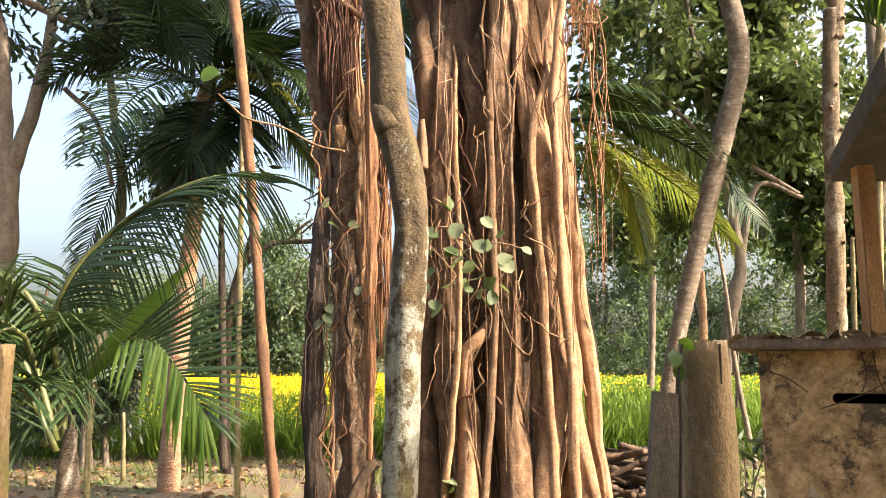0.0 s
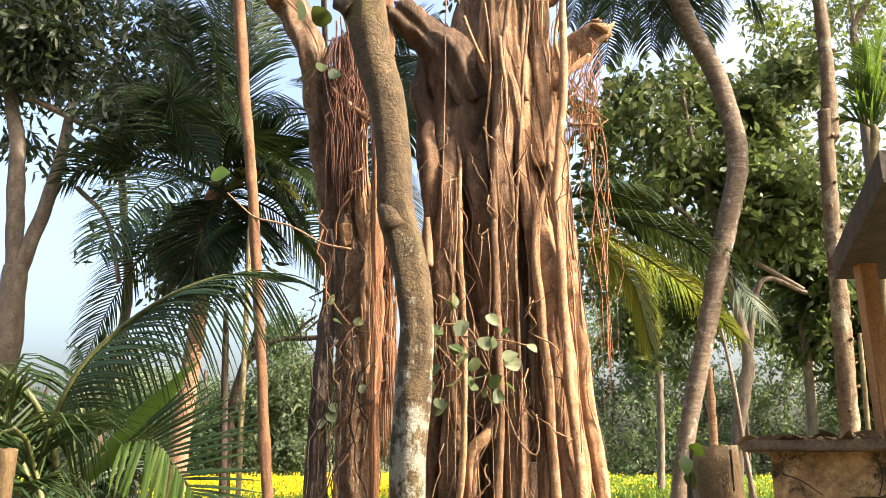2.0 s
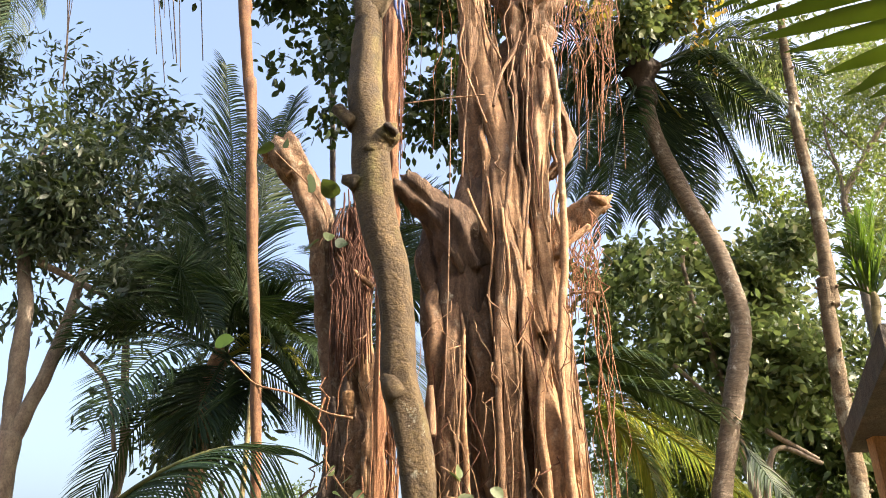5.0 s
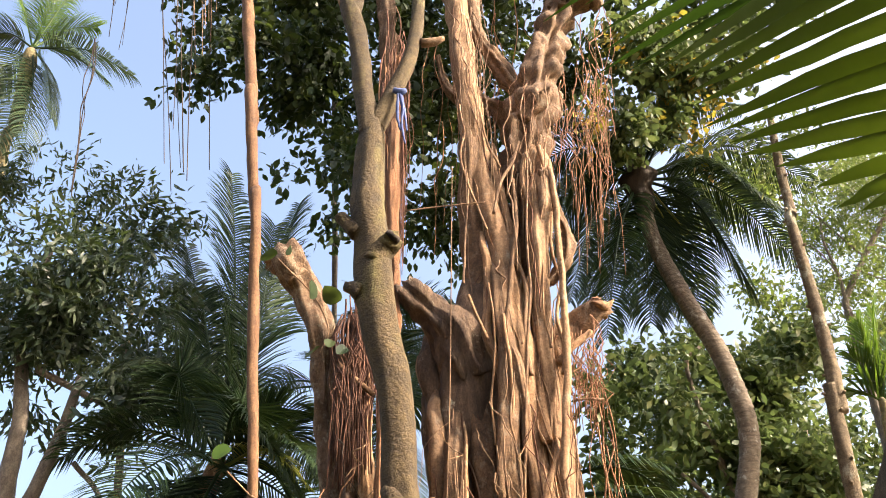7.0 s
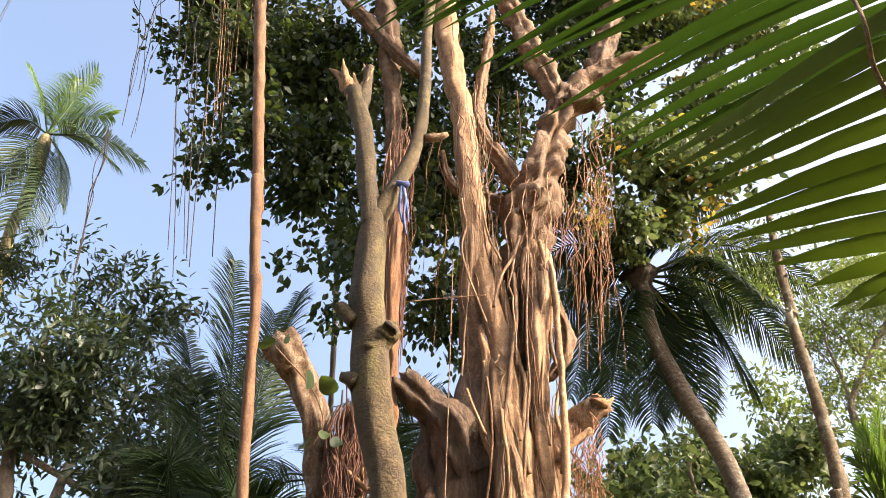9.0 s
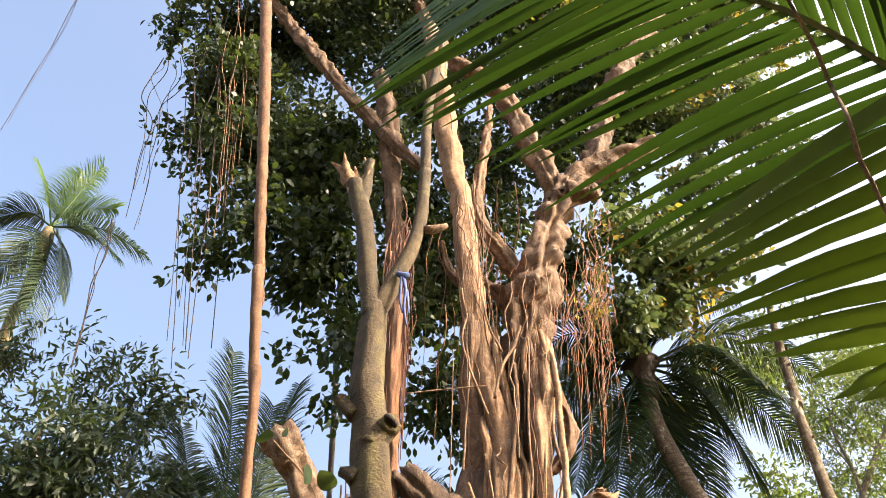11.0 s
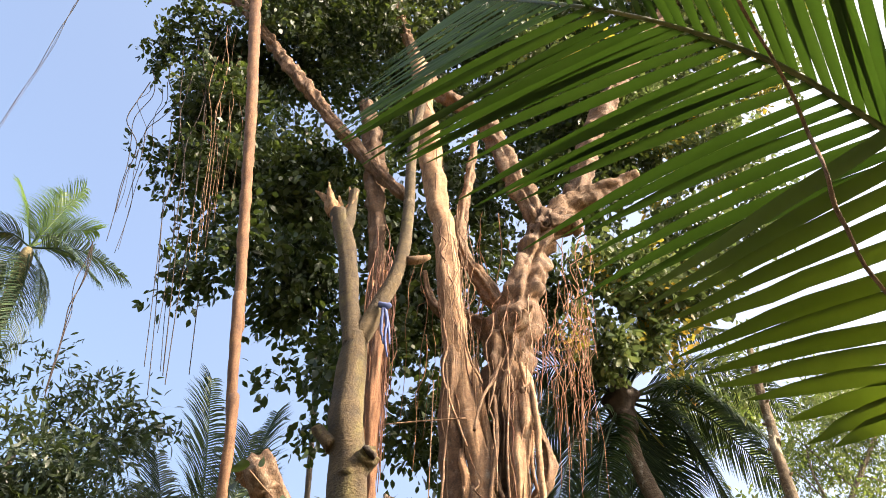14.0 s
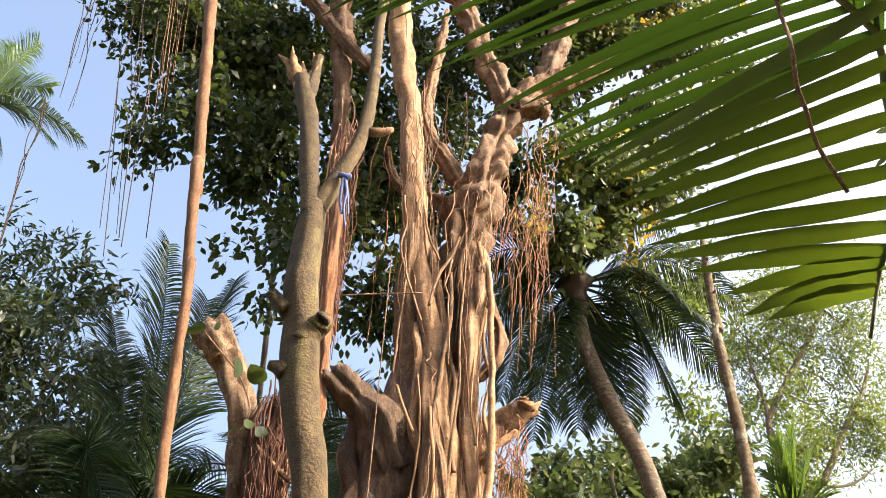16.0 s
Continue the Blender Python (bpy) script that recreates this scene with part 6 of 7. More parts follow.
pile = thing("wood_pile", "heap of cut brown branches stacked as firewood", "firewood", (2.05, 8.9, 0))
for i in range(70):
    y, z = 8.7 + rng.uniform(0, 0.5), rng.uniform(0.03, 0.6)
    x = rng.uniform(1.75, 2.75)
    d = np.array([rng.normal(0, 0.25), -0.5, rng.normal(0, 0.05)]) if i % 2 else np.array([0.6, rng.normal(0, 0.15), rng.normal(0, 0.06)])
    r = rng.uniform(0.015, 0.04)
    part("stick", tube([(x - d[0] / 2, y - d[1] / 2, max(z - d[2], r), r), (x, y, z, r), (x + d[0] / 2, y + d[1] / 2, max(z + d[2], r), r * 0.9)], seg=7, lump=0.1, step=0.12), BANYAN_DARK if i % 3 else DARK_BARK, pile)


hedge = thing("garden_shrub", "dark green narrow-leaved shrub beside the plastered box", "shrub", (2.23, 6.20, 0.53))
for i in range(9):
    x = 2.0 + rng.uniform(0, 0.45)
    part("stem", tube([(x, 6.2, 0.0, 0.008), (x + rng.normal(0, 0.06), 6.2 + rng.normal(0, 0.1), 0.5, 0.006), (x + rng.normal(0, 0.12), 6.2 + rng.normal(0, 0.15), 0.95, 0.004)], seg=5), GREY_BARK, hedge)
part("foliage", crown(rng, [(2.25, 6.2, 0.35, 0.3), (2.35, 6.3, 0.7, 0.26), (2.15, 6.2, 0.85, 0.2), (2.4, 6.1, 0.2, 0.28)], 110, 0.16, 0.26, sprig=6, spread=0.09, hang=0.1), LEAF_DARK, hedge, kind="stuff", smooth=False)
for nodes, mt, lb in (([(3.41, 9.00, 0.39, 0.031), (3.32, 9.00, 0.94, 0.031), (3.24, 9.00, 1.55, 0.028), (3.17, 9.00, 2.43, 0.022), (3.09, 9.00, 3.01, 0.016)], GREY_BARK, "slim leaning grey sapling stem"), ([(3.80, 12.00, -0.05, 0.066), (3.84, 12.00, 1.08, 0.062), (3.88, 12.00, 2.24, 0.059), (3.88, 12.00, 2.92, 0.051)], COCO_RED, "slim reddish upright trunk"), ([(5.73, 16.00, -0.15, 0.044), (5.82, 16.00, 2.04, 0.039), (5.86, 16.00, 3.16, 0.034)], GREY_BARK, "thin grey far-off stem"), ([(6.52, 13.00, 0.16, 0.045), (6.65, 13.00, 2.30, 0.041), (6.71, 13.00, 3.59, 0.032)], PALE_STEM, "slim pale upright bare stem")):
    single("thin_stem", tube(nodes, seg=10, lump=0.1, freq=5, step=0.06), mt, lb, "stem", "thin stems")
# ---- left side ----
rng = np.random.default_rng(31)
leafy_tree("dark mango-like tree with forked pale trunk", [(-5.80, 10.00, -0.19, 0.204), (-5.74, 10.00, 1.56, 0.188), (-5.53, 10.00, 2.85, 0.160), (-5.56, 10.00, 3.69, 0.157), (-5.57, 10.00, 3.99, 0.145)],
           [[(-5.56, 10.00, 3.84, 0.115), (-5.68, 10.00, 4.74, 0.111), (-5.79, 10.00, 5.71, 0.100), (-6.10, 10.00, 6.92, 0.080), (-6.14, 10.00, 8.42, 0.058)], [(-5.56, 10.00, 3.87, 0.115), (-5.38, 10.00, 4.44, 0.095), (-5.20, 10.00, 5.26, 0.083), (-5.11, 10.00, 6.30, 0.055)], [(-5.75, 10.00, 6.39, 0.055), (-5.32, 10.00, 6.17, 0.047), (-4.52, 10.00, 5.78, 0.038)], [(-4.90, 10.00, 5.06, 0.037), (-4.45, 10.00, 4.59, 0.033), (-4.21, 10.00, 3.77, 0.029)]],
           [(-4.17, 10.00, 5.72, 0.421), (-3.71, 10.00, 5.15, 0.413), (-3.38, 10.00, 4.91, 0.298), (-4.88, 10.00, 5.88, 0.501), (-5.75, 10.00, 7.65, 0.816), (-4.73, 10.00, 8.53, 0.377), (-6.10, 10.00, 8.23, 0.789), (-5.21, 10.00, 8.33, 0.625), (-4.63, 10.00, 7.85, 0.451), (-5.86, 10.00, 6.92, 0.598), (-5.15, 10.00, 7.01, 0.560), (-4.49, 10.00, 6.31, 0.391), (-4.71, 10.00, 5.30, 0.491), (-4.07, 10.00, 5.07, 0.450), (-3.71, 10.00, 4.60, 0.332), (-4.43, 10.00, 4.44, 0.367)] + [(-4.51, 10.20, 4.87, 0.35), (-4.05, 10.20, 4.41, 0.35), (-3.61, 10.20, 3.88, 0.30), (-4.45, 10.20, 4.10, 0.30), (-4.01, 10.20, 3.45, 0.25), (-3.48, 10.20, 4.56, 0.35), (-4.43, 10.20, 5.36, 0.35), (-3.79, 10.20, 5.20, 0.40), (-3.39, 10.20, 5.04, 0.35), (-4.77, 10.20, 4.64, 0.25), (-3.14, 10.20, 4.26, 0.30)] + [(-4.39, 10.30, 3.91, 0.296), (-4.39, 10.30, 3.47, 0.182), (-3.50, 10.30, 4.53, 0.227), (-6.31, 10.30, 6.44, 0.322), (-5.99, 10.30, 6.01, 0.278), (-5.22, 10.30, 4.84, 0.229), (-4.72, 10.30, 8.84, 0.303), (-4.26, 10.30, 7.37, 0.248), (-7.14, 10.30, 7.64, 0.627)], 1750, 0.2, LEAF_DARK, 0.36, 0.46, bk=GREY_BARK, sprig=8, hang=0.35, spread=0.2)
bushy = leafy_tree("dark green tree with dense whorled leaves", [(-5.19, 12.00, -0.13, 0.098), (-5.19, 12.00, 1.08, 0.083), (-4.90, 12.00, 3.79, 0.076), (-5.13, 12.00, 5.58, 0.063), (-5.57, 12.00, 7.90, 0.057)], [],
           [(-8.42, 12.00, 11.61, 0.222), (-7.65, 12.00, 11.26, 0.197), (-6.65, 12.00, 10.98, 0.238), (-5.66, 12.00, 10.45, 0.212), (-5.23, 12.00, 10.19, 0.126), (-6.97, 12.00, 10.38, 0.317), (-6.08, 12.00, 10.64, 0.214), (-6.05, 12.00, 9.25, 0.657), (-6.83, 12.00, 8.78, 0.546), (-7.74, 12.00, 10.12, 0.576), (-8.38, 12.00, 10.78, 0.484), (-6.25, 12.00, 8.11, 0.578), (-5.76, 12.00, 9.74, 0.361), (-5.42, 12.00, 7.48, 0.469), (-5.24, 12.00, 9.25, 0.202), (-7.03, 12.00, 7.79, 0.618), (-7.93, 12.00, 8.78, 0.596), (-7.43, 12.00, 7.27, 0.558)], 780, 0.19, LEAF_DARK, 0.36, 0.5, bk=GREY_BARK, sprig=8, hang=0.1)
part("crown", crown(rng, [(-5.06, 12.00, 9.87, 0.176), (-4.94, 12.00, 9.02, 0.220), (-5.79, 12.00, 10.89, 0.183), (-8.59, 12.00, 12.13, 0.204), (-7.57, 12.00, 11.83, 0.190), (-8.71, 12.00, 11.47, 0.243), (-6.25, 12.00, 11.16, 0.163), (-6.81, 12.00, 11.40, 0.143), (-4.92, 12.00, 8.22, 0.213), (-4.95, 12.00, 7.48, 0.234), (-8.15, 12.00, 12.20, 0.147), (-4.44, 12.00, 7.28, 0.186)], 280, 0.2, 0.34, sprig=7, spread=0.2, hang=0.0), LEAF_DARK, bushy, kind="stuff", smooth=False)
leafy_tree("small leafy shrub tree at the field edge", [(-5.10, 12.50, -0.08, 0.051), (-5.16, 12.50, 0.72, 0.043), (-5.15, 12.50, 1.23, 0.035)], [], [(-5.15, 12.50, 1.14, 0.260), (-5.50, 12.50, 1.23, 0.217), (-4.80, 12.50, 1.14, 0.217), (-5.09, 12.50, 1.57, 0.261), (-5.73, 12.50, 0.72, 0.216), (-4.73, 12.50, 1.49, 0.174), (-6.02, 12.50, 1.23, 0.260), (-6.24, 12.50, 0.72, 0.259), (-6.53, 12.50, 1.14, 0.260)], 900, 0.15, LEAF_DARK, 0.36)
leafy_tree("leafless-looking forked tree with a low bough", [(-3.01, 11.50, -0.14, 0.063), (-3.06, 11.50, 1.09, 0.060), (-3.06, 11.50, 2.21, 0.061), (-2.92, 11.50, 2.86, 0.065), (-2.81, 11.50, 3.19, 0.049), (-2.71, 11.50, 3.68, 0.033)], [[(-2.87, 11.50, 2.94, 0.041), (-2.49, 11.50, 3.25, 0.041), (-1.92, 11.50, 3.29, 0.037), (-1.51, 11.50, 3.35, 0.029)], [(-2.28, 11.50, 3.25, 0.029), (-2.08, 11.50, 3.48, 0.025), (-1.92, 11.50, 3.60, 0.016)]],
           [(-4.39, 11.80, 4.79, 0.299), (-4.12, 11.80, 4.43, 0.255), (-3.38, 11.80, 2.89, 0.125), (-2.06, 11.80, 3.61, 0.076)], 130, 0.13, LEAF_MID, 0.5, bk=DARK_BARK)
leafy_tree("round trees beyond the field, haze tinted into their green", [(-9.78, 48.00, 0.13, 0.166), (-9.91, 48.00, 4.45, 0.135), (-9.97, 48.00, 6.48, 0.102)], [], [(-10.04, 48.00, 8.54, 1.536), (-8.96, 48.00, 6.48, 1.866), (-10.61, 48.00, 5.12, 1.858), (-8.22, 48.00, 4.11, 1.684), (-10.87, 48.00, 2.77, 1.510), (-9.18, 48.00, 2.44, 1.676), (-12.95, 48.00, 4.45, 1.686), (-14.58, 48.00, 3.11, 1.511), (-16.32, 48.00, 4.45, 1.349), (-17.93, 48.00, 3.11, 1.343), (-13.51, 48.00, 1.78, 1.338), (-17.06, 48.00, 5.80, 1.016)], 4200, 0.26, LEAF_FAR_HAZED, 0.7, spread=0.35)

far_areca = thing("areca_palm", "tall slim areca palm with drooping fronds against the sky", "palm", (-11.72, 18.00, 0.37), "palms")
part("trunk", tube([(-11.43, 18.00, -0.11, 0.136), (-10.85, 18.00, 4.90, 0.127), (-13.28, 18.00, 16.62, 0.166), (-13.35, 18.00, 18.42, 0.191), (-13.69, 18.00, 20.91, 0.239), (-13.81, 18.00, 21.72, 0.168)], seg=12, rings=0.25), PALE_STEM, far_areca)
top = np.array((-13.81, 18.00, 21.86))
for tip, lift in (([(-13.10, 18.00, 25.26)], 0.2), ([(-10.18, 18.00, 20.52)], 0.55), ([(-10.45, 17.00, 19.35)], 0.5), ([(-14.28, 18.60, 25.72)], 0.2), ([(-15.54, 18.00, 25.27)], 0.2), ([(-15.48, 17.50, 21.71)], 0.5), ([(-13.20, 17.50, 17.06)], 0.6), ([(-12.29, 18.00, 18.66)], 0.5), ([(-11.98, 17.00, 15.99)], 0.5), ([(-14.98, 18.30, 19.68)], 0.5), ([(-12.53, 19.00, 24.02)], 0.4)):
    tp = np.array(tip[0])
    # rising fronds get the lit green, drooping ones the darker copy
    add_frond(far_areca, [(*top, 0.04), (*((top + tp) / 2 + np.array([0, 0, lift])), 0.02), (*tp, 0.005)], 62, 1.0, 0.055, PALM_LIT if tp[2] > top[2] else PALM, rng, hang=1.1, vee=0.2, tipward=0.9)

back = thing("coconut_palm", "coconut palm with reddish trunk and hanging dark fronds", "palm", (-3.31, 10.00, 0.07), "palms")
part("trunk", tube([(-3.34, 10.00, -0.22, 0.163), (-3.31, 10.00, 0.20, 0.137), (-3.26, 10.00, 1.83, 0.119), (-3.19, 10.00, 2.82, 0.114), (-3.13, 10.00, 3.69, 0.101), (-3.13, 10.00, 4.36, 0.102), (-3.09, 10.00, 4.81, 0.124), (-3.02, 10.00, 5.11, 0.110)], seg=16, lump=0.05, rings=0.16, step=0.05), COCO_RED, back)
top = np.array((-2.98, 10.00, 4.99))
for mid, tip, w in (((-3.19, 10.00, 7.59), (-3.65, 10.20, 10.05), 0.1), ((-2.84, 10.60, 8.36), (-2.64, 11.00, 10.02), 0.2), ((-3.82, 10.30, 7.77), (-4.37, 10.60, 7.95), 0.5), ((-3.62, 10.00, 6.31), (-4.37, 10.00, 6.57), 0.8), ((-3.63, 9.60, 6.12), (-2.99, 9.30, 5.12), 1.3),
                    ((-2.40, 10.00, 5.72), (-1.79, 10.00, 5.73), 0.0), ((-2.38, 9.80, 5.00), (-1.62, 9.60, 4.05), 0.4), ((-2.34, 10.50, 5.67), (-1.84, 10.60, 5.12), 0.0), ((-2.50, 9.60, 4.48), (-2.71, 9.50, 4.02), 0.3), ((-3.73, 10.50, 7.29), (-4.37, 10.80, 8.98), 0.2), ((-2.73, 9.80, 6.47), (-2.80, 10.20, 8.98), -0.4), ((-2.70, 9.40, 5.55), (-1.82, 9.00, 4.44), 0.2), ((-3.02, 9.50, 4.30), (-3.13, 9.40, 3.71), 0.2)):
    add_frond(back, [(*top, 0.03), (*mid, 0.02), (*tip, 0.004)], 110, 0.75, 0.042, PALM, rng, hang=0.6, vee=0.15, tipward=0.8, twist=w)
crown_of_fronds(back, top, 7, 2.3, PALM, rng, blade=0.65, width=0.034, leaflets=80, low=-0.3, high=1.1, a0=1.0)
add_frond(back, [(*top, 0.03), (*(-2.29, 9.40, 5.01), 0.02), (*(-1.69, 9.20, 4.50), 0.004)], 40, 0.5, 0.03, PALM_GOLD, rng, hang=1.0, vee=0.1)

STEMS = []
STEMS.append(([(-1.78, 7.20, 0.28, 0.027), (-1.81, 7.20, 1.25, 0.025), (-1.83, 7.20, 2.25, 0.025), (-1.85, 7.20, 3.29, 0.023), (-1.86, 7.20, 3.67, 0.021)], PALE_STEM, "slim pale green-yellow bare stem"))
STEMS.append(([(-3.43, 8.00, 0.12, 0.030), (-3.45, 8.00, 0.89, 0.028), (-3.44, 8.00, 1.77, 0.028), (-3.43, 8.00, 2.33, 0.023)], PALE_STEM, "slim pale bare stem among fronds"))
STEMS.append(([(-4.06, 10.50, 0.07, 0.029), (-4.08, 10.50, 0.56, 0.025), (-4.10, 10.50, 0.91, 0.022)], PALE_STEM, "thin straight pale stem"))
STEMS.append(([(-4.17, 9.00, 0.27, 0.025), (-4.09, 9.00, 0.69, 0.028), (-4.06, 9.00, 0.97, 0.025)], PALE_STEM, "short leaning pale stem"))
STEMS.append(([(-2.92, 11.00, 0.15, 0.053), (-2.99, 11.00, 1.56, 0.050), (-3.05, 11.00, 2.80, 0.047), (-3.09, 11.00, 3.59, 0.035)], DARK_BARK, "dark slim upright trunk"))
STEMS.append(([(-5.85, 13.00, 7.08, 0.040), (-5.92, 13.00, 7.85, 0.046), (-5.93, 13.00, 8.42, 0.047), (-6.11, 13.00, 9.38, 0.038)], PALE_STEM, "slim pale areca trunk"))
STEMS.append(([(-2.09, 13.00, 7.12, 0.044), (-2.24, 13.00, 9.39, 0.054), (-2.40, 13.00, 11.55, 0.058), (-2.66, 13.00, 14.80, 0.065), (-2.71, 13.00, 15.74, 0.053)], GREY_BARK, "slim grey trunk behind the slender tree"))
for nodes, mt, lb in STEMS:
    single("thin_stem", tube(nodes, seg=10, lump=0.08, freq=5, step=0.06, rings=0.18), mt, lb, "stem", "thin stems")

def near_frond(parent, mt, nodes, n, lower, upper, start, seed, wide=0.06, below=1.0, above=0.8, lean=0.9, sag=0.035):
    """A frond whose leaflets lie nearly in one sheet, in the directions lower and upper of the midrib."""
    r2 = np.random.default_rng(seed)
    s = spline(nodes, 0.02)
    rib = part("frond", tube(nodes, seg=8, lump=0.02, step=0.06), RACHIS, parent)
    for i in range(n):
        t = start + (0.95 - start) * (i + 0.5) / n
        j = min(len(s) - 2, int(t * (len(s) - 1)))
        tg = s[j + 1, :3] - s[j, :3]
        tg /= np.linalg.norm(tg)
        for way0, ln0, sg in ((lower, below, -1), (upper, above, 1)):
            w = np.array(way0) / np.linalg.norm(way0) * (1.05 - 0.3 * t) + tg * (0.08 + lean * max(0, t - 0.35)) + r2.normal(size=3) * 0.03
            w /= np.linalg.norm(w)
            ln = ln0 * (0.55 + 0.6 * math.sin(math.pi * min(1, 0.15 + 0.8 * t))) * r2.uniform(0.92, 1.06)
            nrm = np.cross(w, tg)
            nrm /= max(np.linalg.norm(nrm), 1e-6)
            if nrm[2] < 0:
                nrm = -nrm
            ac = np.cross(w, nrm)
            V, p, m = [], s[j, :3].copy(), 6
            for k in range(m + 1):
                u = k / m
                wd = max(0.002, wide * (1.15 - 0.6 * t) * (0.5 + 1.5 * u - 1.98 * u * u))
                f = nrm * wd * 0.16
                V += [p - ac * wd / 2 - f, p.copy(), p + ac * wd / 2 - f]
                p = p + w * ln / m
                w = w + np.array([0, 0, -sag * (1 + u)]) + r2.normal(size=3) * 0.008
                w /= np.linalg.norm(w)
            F = []
            for k in range(m):
                F += [(3 * k, 3 * k + 1, 3 * k + 4, 3 * k + 3), (3 * k + 1, 3 * k + 2, 3 * k + 5, 3 * k + 4)]
            part("leaflet", (V, F), mt, rib)


def blade(p, q, width, sag, r2, facing=(0.3, 0.55, 0.78)):
    """One folded leaflet from p to q, arching a little."""
    w = q - p
    ac = np.cross(w / np.linalg.norm(w), np.array(facing))
    ac /= np.linalg.norm(ac)
    nrm = np.cross(ac, w)
    nrm /= np.linalg.norm(nrm)
    V, F, m = [], [], 8
    lift = 1.0 if nrm[2] > 0 else -1.0
    for k in range(m + 1):
        u = k / m
        wd = max(0.0015, width * (0.5 + 1.5 * u - 1.98 * u * u))
        c = p + w * u + nrm * lift * (sag * math.sin(math.pi * u)) + r2.normal(size=3) * width * 0.03
        V += [c - ac * wd / 2 - nrm * lift * wd * 0.15, c, c + ac * wd / 2 - nrm * lift * wd * 0.15]
    for k in range(m):
        F += [(3 * k, 3 * k + 1, 3 * k + 4, 3 * k + 3), (3 * k + 1, 3 * k + 2, 3 * k + 5, 3 * k + 4)]
    return V, F


# young coconut in front
young = thing("young_coconut_palm", "young coconut palm with glossy arching green fronds", "palm", (-1.86, 4.20, 0.10), "palms")
part("stem_base", tube([(-1.86, 4.20, 0.08, 0.125), (-1.88, 4.20, 0.49, 0.085), (-1.90, 4.20, 0.79, 0.066), (-1.91, 4.20, 1.01, 0.049), (-1.90, 4.20, 1.18, 0.029)], seg=14, lump=0.15), COCO, young)
YF = []
YF.append(([(-1.93, 4.10, 1.13, 0.020), (-2.19, 4.10, 1.64, 0.017), (-2.32, 3.90, 1.85, 0.011), (-2.70, 3.90, 1.74, 0.004)], 54, 0.7, 0.022, PALM, dict(hang=0.9, vee=0.1)))
YF.append(([(-1.88, 4.00, 1.14, 0.019), (-2.02, 4.00, 1.52, 0.017), (-1.98, 3.70, 1.68, 0.010), (-2.23, 3.70, 1.52, 0.004)], 54, 0.7, 0.022, PALM, dict(hang=1.1, vee=0.1)))
YF.append(([(-2.04, 4.40, 1.14, 0.021), (-2.01, 4.40, 1.65, 0.018), (-2.06, 4.60, 1.98, 0.013), (-1.91, 4.60, 2.14, 0.008), (-1.71, 4.60, 2.17, 0.005)], 54, 0.6, 0.022, PALM, dict(hang=0.8, vee=0.1)))
YF.append(([(-1.83, 3.90, 1.10, 0.016), (-1.98, 3.90, 1.36, 0.014), (-1.96, 3.60, 1.42, 0.009), (-2.09, 3.60, 1.23, 0.004)], 44, 0.6, 0.022, PALM, dict(hang=1.3, vee=0.0)))
for nd, n, bl, wd, mt, kw in YF:
    add_frond(young, nd, n, bl, wd, mt, rng, split=True, **kw)
fan = part("frond", tube([(-2.04, 4.20, 1.10, 0.022), (-1.92, 4.18, 1.28, 0.020), (-1.82, 4.16, 1.48, 0.018), (-1.70, 4.14, 1.59, 0.015), (-1.58, 4.12, 1.64, 0.013), (-1.48, 4.10, 1.63, 0.011), (-1.38, 4.08, 1.54, 0.009), (-1.27, 4.06, 1.41, 0.007), (-1.17, 4.04, 1.25, 0.004)], seg=8, lump=0.02, step=0.03), RACHIS, young)
FAN = spline([(-1.64, 4.12, 1.62), (-1.58, 4.11, 1.64), (-1.52, 4.09, 1.64), (-1.47, 4.08, 1.63), (-1.42, 4.06, 1.60), (-1.36, 4.04, 1.54), (-1.31, 4.03, 1.48), (-1.26, 4.01, 1.42), (-1.20, 4.00, 1.34), (-1.15, 3.99, 1.26)], 0.02)
FAN_OUT = spline([(-1.29, 4.00, 1.93), (-1.11, 4.00, 1.89), (-0.94, 4.00, 1.81), (-0.91, 4.00, 1.71), (-0.89, 4.00, 1.62), (-0.89, 4.00, 1.52), (-0.89, 4.00, 1.42), (-0.89, 4.00, 1.31), (-0.92, 4.00, 1.20), (-1.00, 4.00, 1.06)], 0.02)
FAN_DOWN = spline([(-1.61, 3.95, 1.38), (-1.53, 3.95, 1.29), (-1.42, 3.95, 1.21), (-1.35, 3.95, 1.14), (-1.29, 3.95, 1.07), (-1.23, 3.95, 0.98), (-1.19, 3.95, 0.95), (-1.14, 3.95, 0.94), (-1.10, 3.95, 0.95), (-1.06, 3.95, 0.97)], 0.02)
r3 = np.random.default_rng(12)
for i in range(26):
    u = (i + 0.5) / 26
    p = FAN[int(u * (len(FAN) - 1))]
    for tips in (FAN_OUT, FAN_DOWN):
        q = tips[int(u * (len(tips) - 1))] + r3.normal(size=3) * 0.015
        # hanging leaflets coloured as lit, outward ones as shaded
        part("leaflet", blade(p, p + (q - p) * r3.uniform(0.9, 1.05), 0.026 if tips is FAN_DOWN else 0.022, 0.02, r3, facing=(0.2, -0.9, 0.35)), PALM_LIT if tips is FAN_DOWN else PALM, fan)
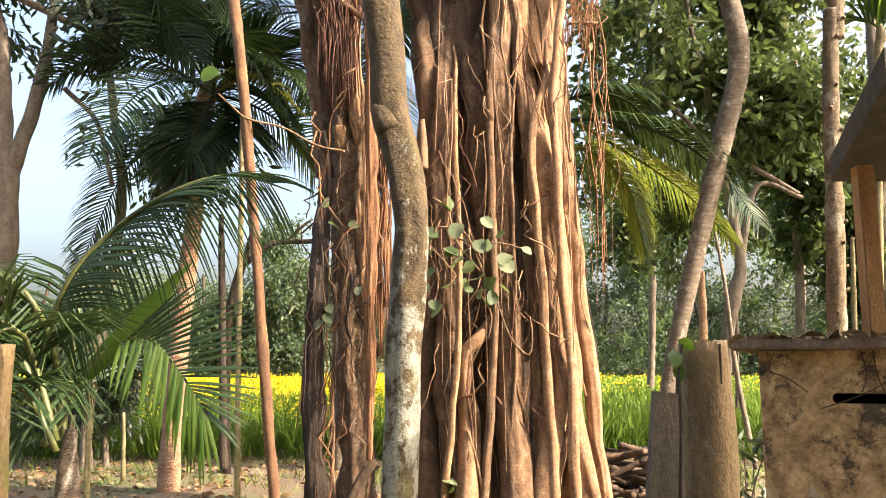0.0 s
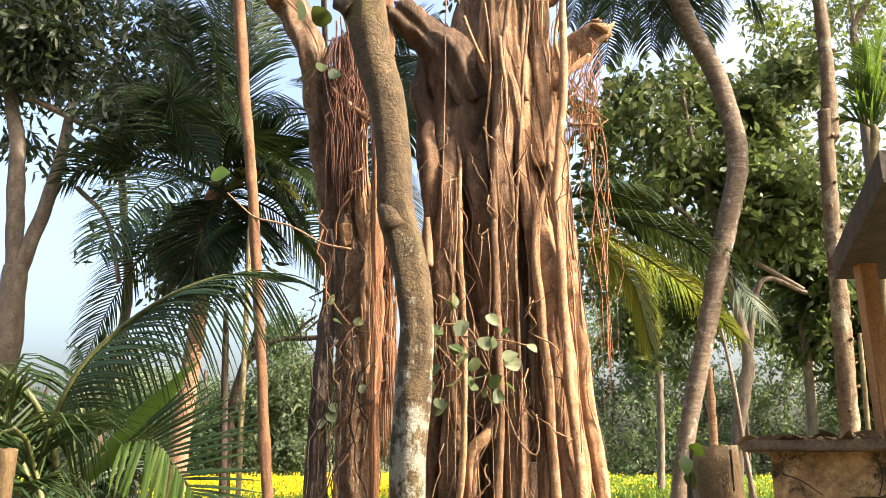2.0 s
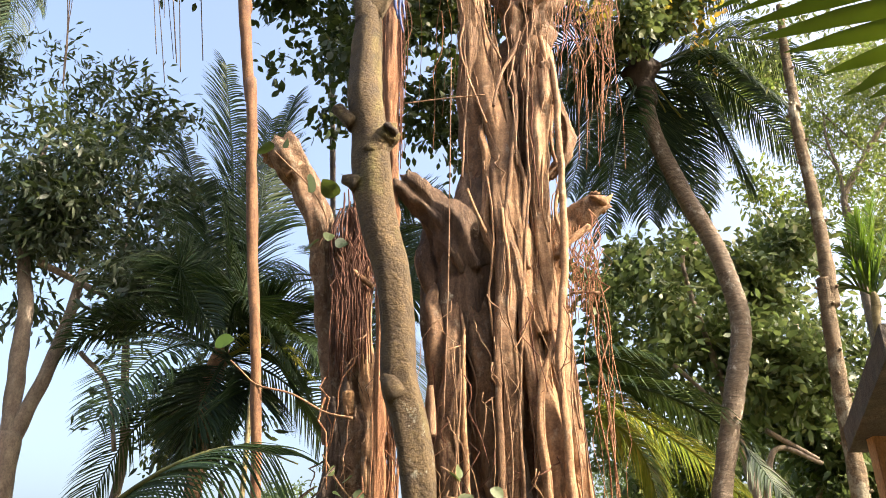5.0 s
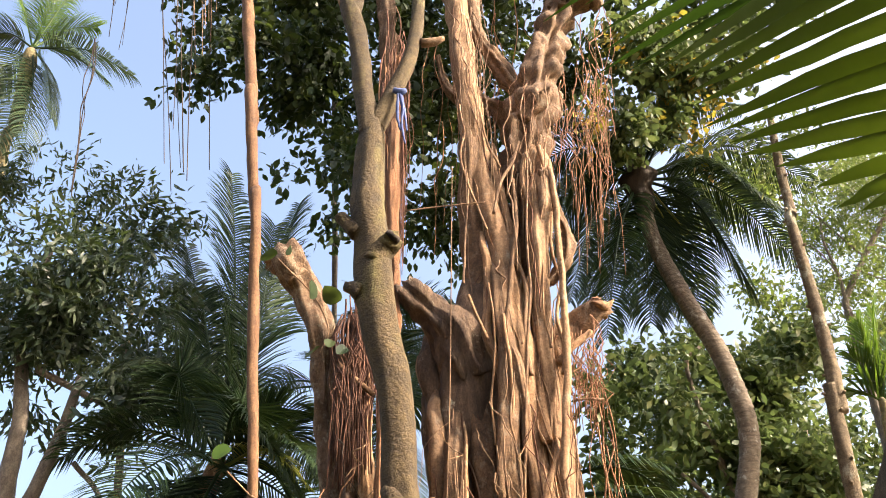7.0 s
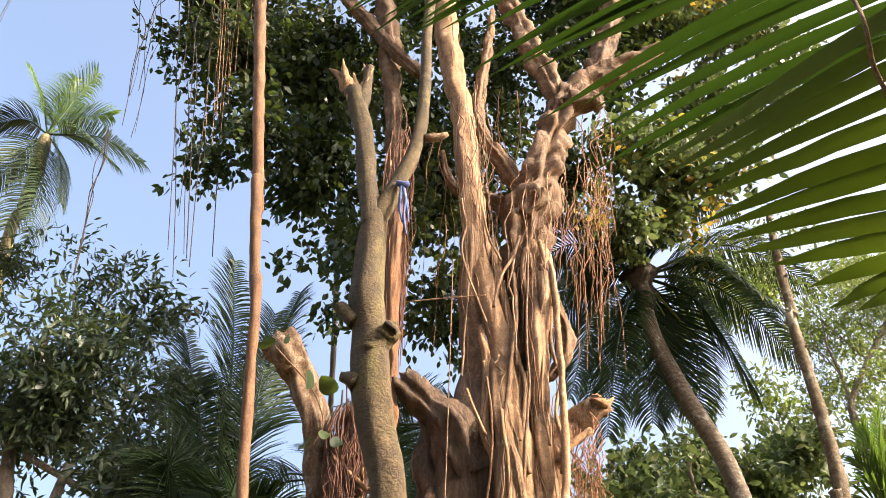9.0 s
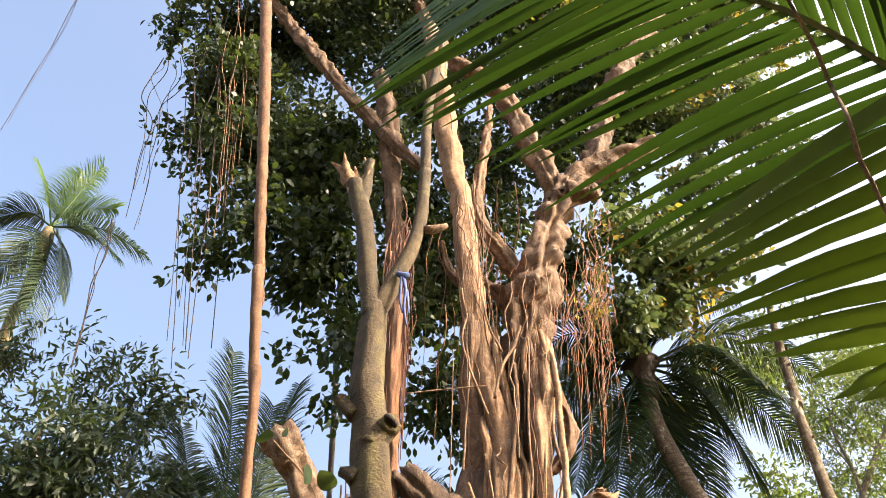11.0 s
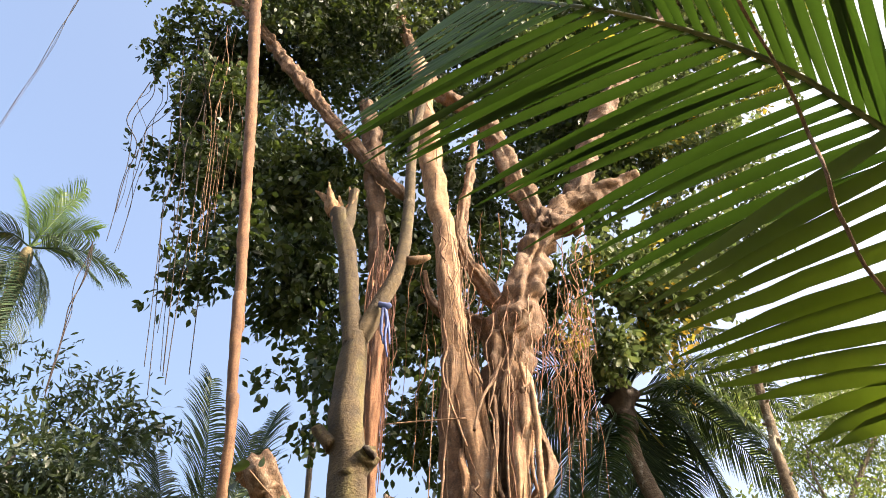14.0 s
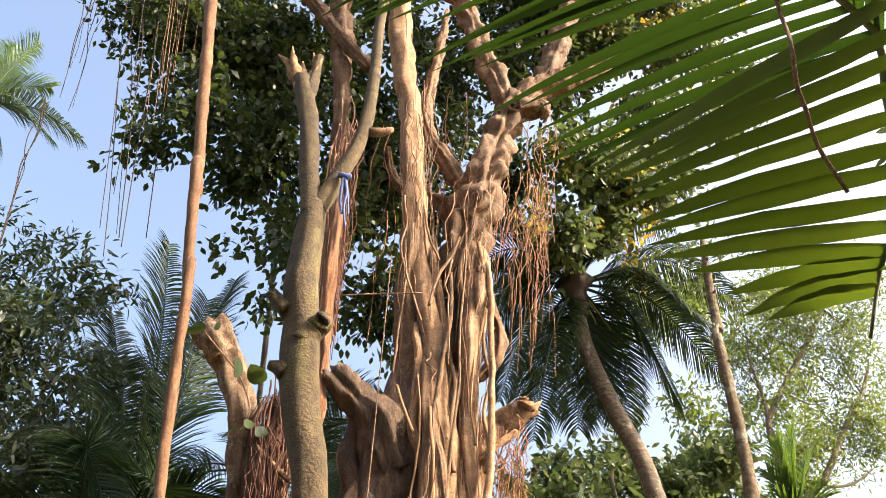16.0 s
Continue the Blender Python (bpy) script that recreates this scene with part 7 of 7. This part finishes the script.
near_frond(young, PALM, [(-1.99, 4.30, 1.12, 0.024), (-2.11, 4.30, 1.52, 0.021), (-1.97, 4.20, 1.94, 0.016), (-1.75, 4.20, 2.21, 0.013), (-1.45, 4.10, 2.38, 0.012), (-1.19, 4.10, 2.48, 0.009), (-0.99, 4.10, 2.47, 0.006), (-0.77, 4.00, 2.38, 0.004)], 72, np.array((-1.50, 4.10, 1.52)) - np.array((-1.74, 4.20, 2.12)), np.array((-1.05, 4.00, 2.41)) - np.array((-1.58, 4.20, 2.33)), 0.3, 13, 0.02, 0.6, 0.45, 0.5, 0.1)
near_frond(young, PALM, [(-1.99, 4.30, 1.12, 0.024), (-2.05, 4.30, 1.52, 0.021), (-2.09, 4.10, 1.81, 0.016), (-2.28, 4.10, 1.98, 0.013), (-2.39, 3.90, 2.04, 0.008), (-2.72, 3.90, 2.02, 0.004)], 40, np.array((-2.34, 3.90, 1.42)) - np.array((-2.18, 4.10, 1.87)), np.array((-2.43, 3.90, 2.18)) - np.array((-2.09, 4.10, 1.81)), 0.2, 14, 0.024, 0.7, 0.5, 0.3, 0.09)
part("spear_leaf", blade(np.array((-1.82, 4.15, 1.45)), np.array((-1.29, 4.10, 2.03)), 0.15, 0.03, np.random.default_rng(15), facing=(0.25, -0.85, 0.4)), PALM_LIT, young, "broad half-folded green leaf")

# ---- near fronds over the path ----
rng = np.random.default_rng(41)
over = thing("overhanging_palm", "glossy palm fronds hanging over the path", "palm", (2.6, -0.6, 0), "palms")
part("trunk", tube([(2.6, -0.6, -0.1, 0.16), (2.62, -0.62, 1.5, 0.13), (2.58, -0.6, 3.2, 0.12), (2.5, -0.5, 4.4, 0.12)], seg=14, rings=0.13, lump=0.05), COCO, over)
NF = [(2.5, -0.5, 4.4, 0.03)] + [(1.77, 1.41, 3.57, 0.016), (1.55, 1.31, 3.80, 0.013), (1.45, 1.27, 3.90, 0.012), (1.17, 1.18, 4.10, 0.012), (0.80, 1.12, 4.26, 0.009), (0.40, 1.10, 4.36, 0.007), (0.14, 1.90, 6.22, 0.007)]


near_frond(over, PALM_SHADED, NF, 54, np.array((0.51, 1.66, 3.89)) - np.array((1.20, 1.19, 4.07)), np.array((1.00, 0.60, 4.50)) - np.array((1.20, 1.19, 4.07)), 0.42, 5, wide=0.066)
NF2_BASE = [(1.69, 1.15, 3.90), (1.62, 1.18, 3.71), (1.56, 1.20, 3.57), (1.51, 1.23, 3.45), (1.47, 1.26, 3.33), (1.42, 1.28, 3.21), (1.40, 1.31, 3.14), (1.36, 1.34, 3.04), (1.34, 1.37, 2.97), (1.32, 1.39, 2.91), (1.32, 1.42, 2.89), (1.32, 1.45, 2.88), (1.31, 1.47, 2.84), (1.26, 1.50, 2.70)]
NF2_TIP = [(0.55, 1.45, 3.16), (0.57, 1.46, 3.14), (0.62, 1.47, 3.15), (0.64, 1.48, 3.12), (0.65, 1.50, 3.09), (0.66, 1.51, 3.02), (0.71, 1.52, 3.01), (0.73, 1.53, 2.98), (0.75, 1.54, 2.94), (0.84, 1.55, 2.91), (0.94, 1.57, 2.86), (0.98, 1.58, 2.80), (1.05, 1.59, 2.80), (1.09, 1.60, 2.68)]
second = part("frond", tube([(2.5, -0.5, 4.35, 0.03), (2.1, 0.3, 4.0, 0.02)] + [(*NF2_BASE[k], 0.012 - 0.0006 * k) for k in (0, 3, 6, 9, 11, 13)], seg=8, lump=0.02, step=0.06), RACHIS, over)
r2 = np.random.default_rng(6)
for p, q in zip(NF2_BASE[:13], NF2_TIP):
    # the lower frond has its sunlight put into the leaflet colour
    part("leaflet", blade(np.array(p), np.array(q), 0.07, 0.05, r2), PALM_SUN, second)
vf = single("hanging_vine", tube([(0.88, 0.79, 4.15, 0.005), (0.96, 0.94, 4.06, 0.006), (1.06, 1.06, 3.96, 0.006), (1.14, 1.16, 3.87, 0.007), (1.20, 1.26, 3.78, 0.007), (1.08, 1.13, 3.41, 0.006), (1.11, 1.21, 3.33, 0.007), (1.14, 1.25, 3.28, 0.006), (1.18, 1.31, 3.20, 0.006), (1.26, 1.37, 3.09, 0.006)], seg=8, lump=0.15, freq=12, step=0.03), ROOT_PALE, "thin brown vine hanging from the palm fronds", "vine")
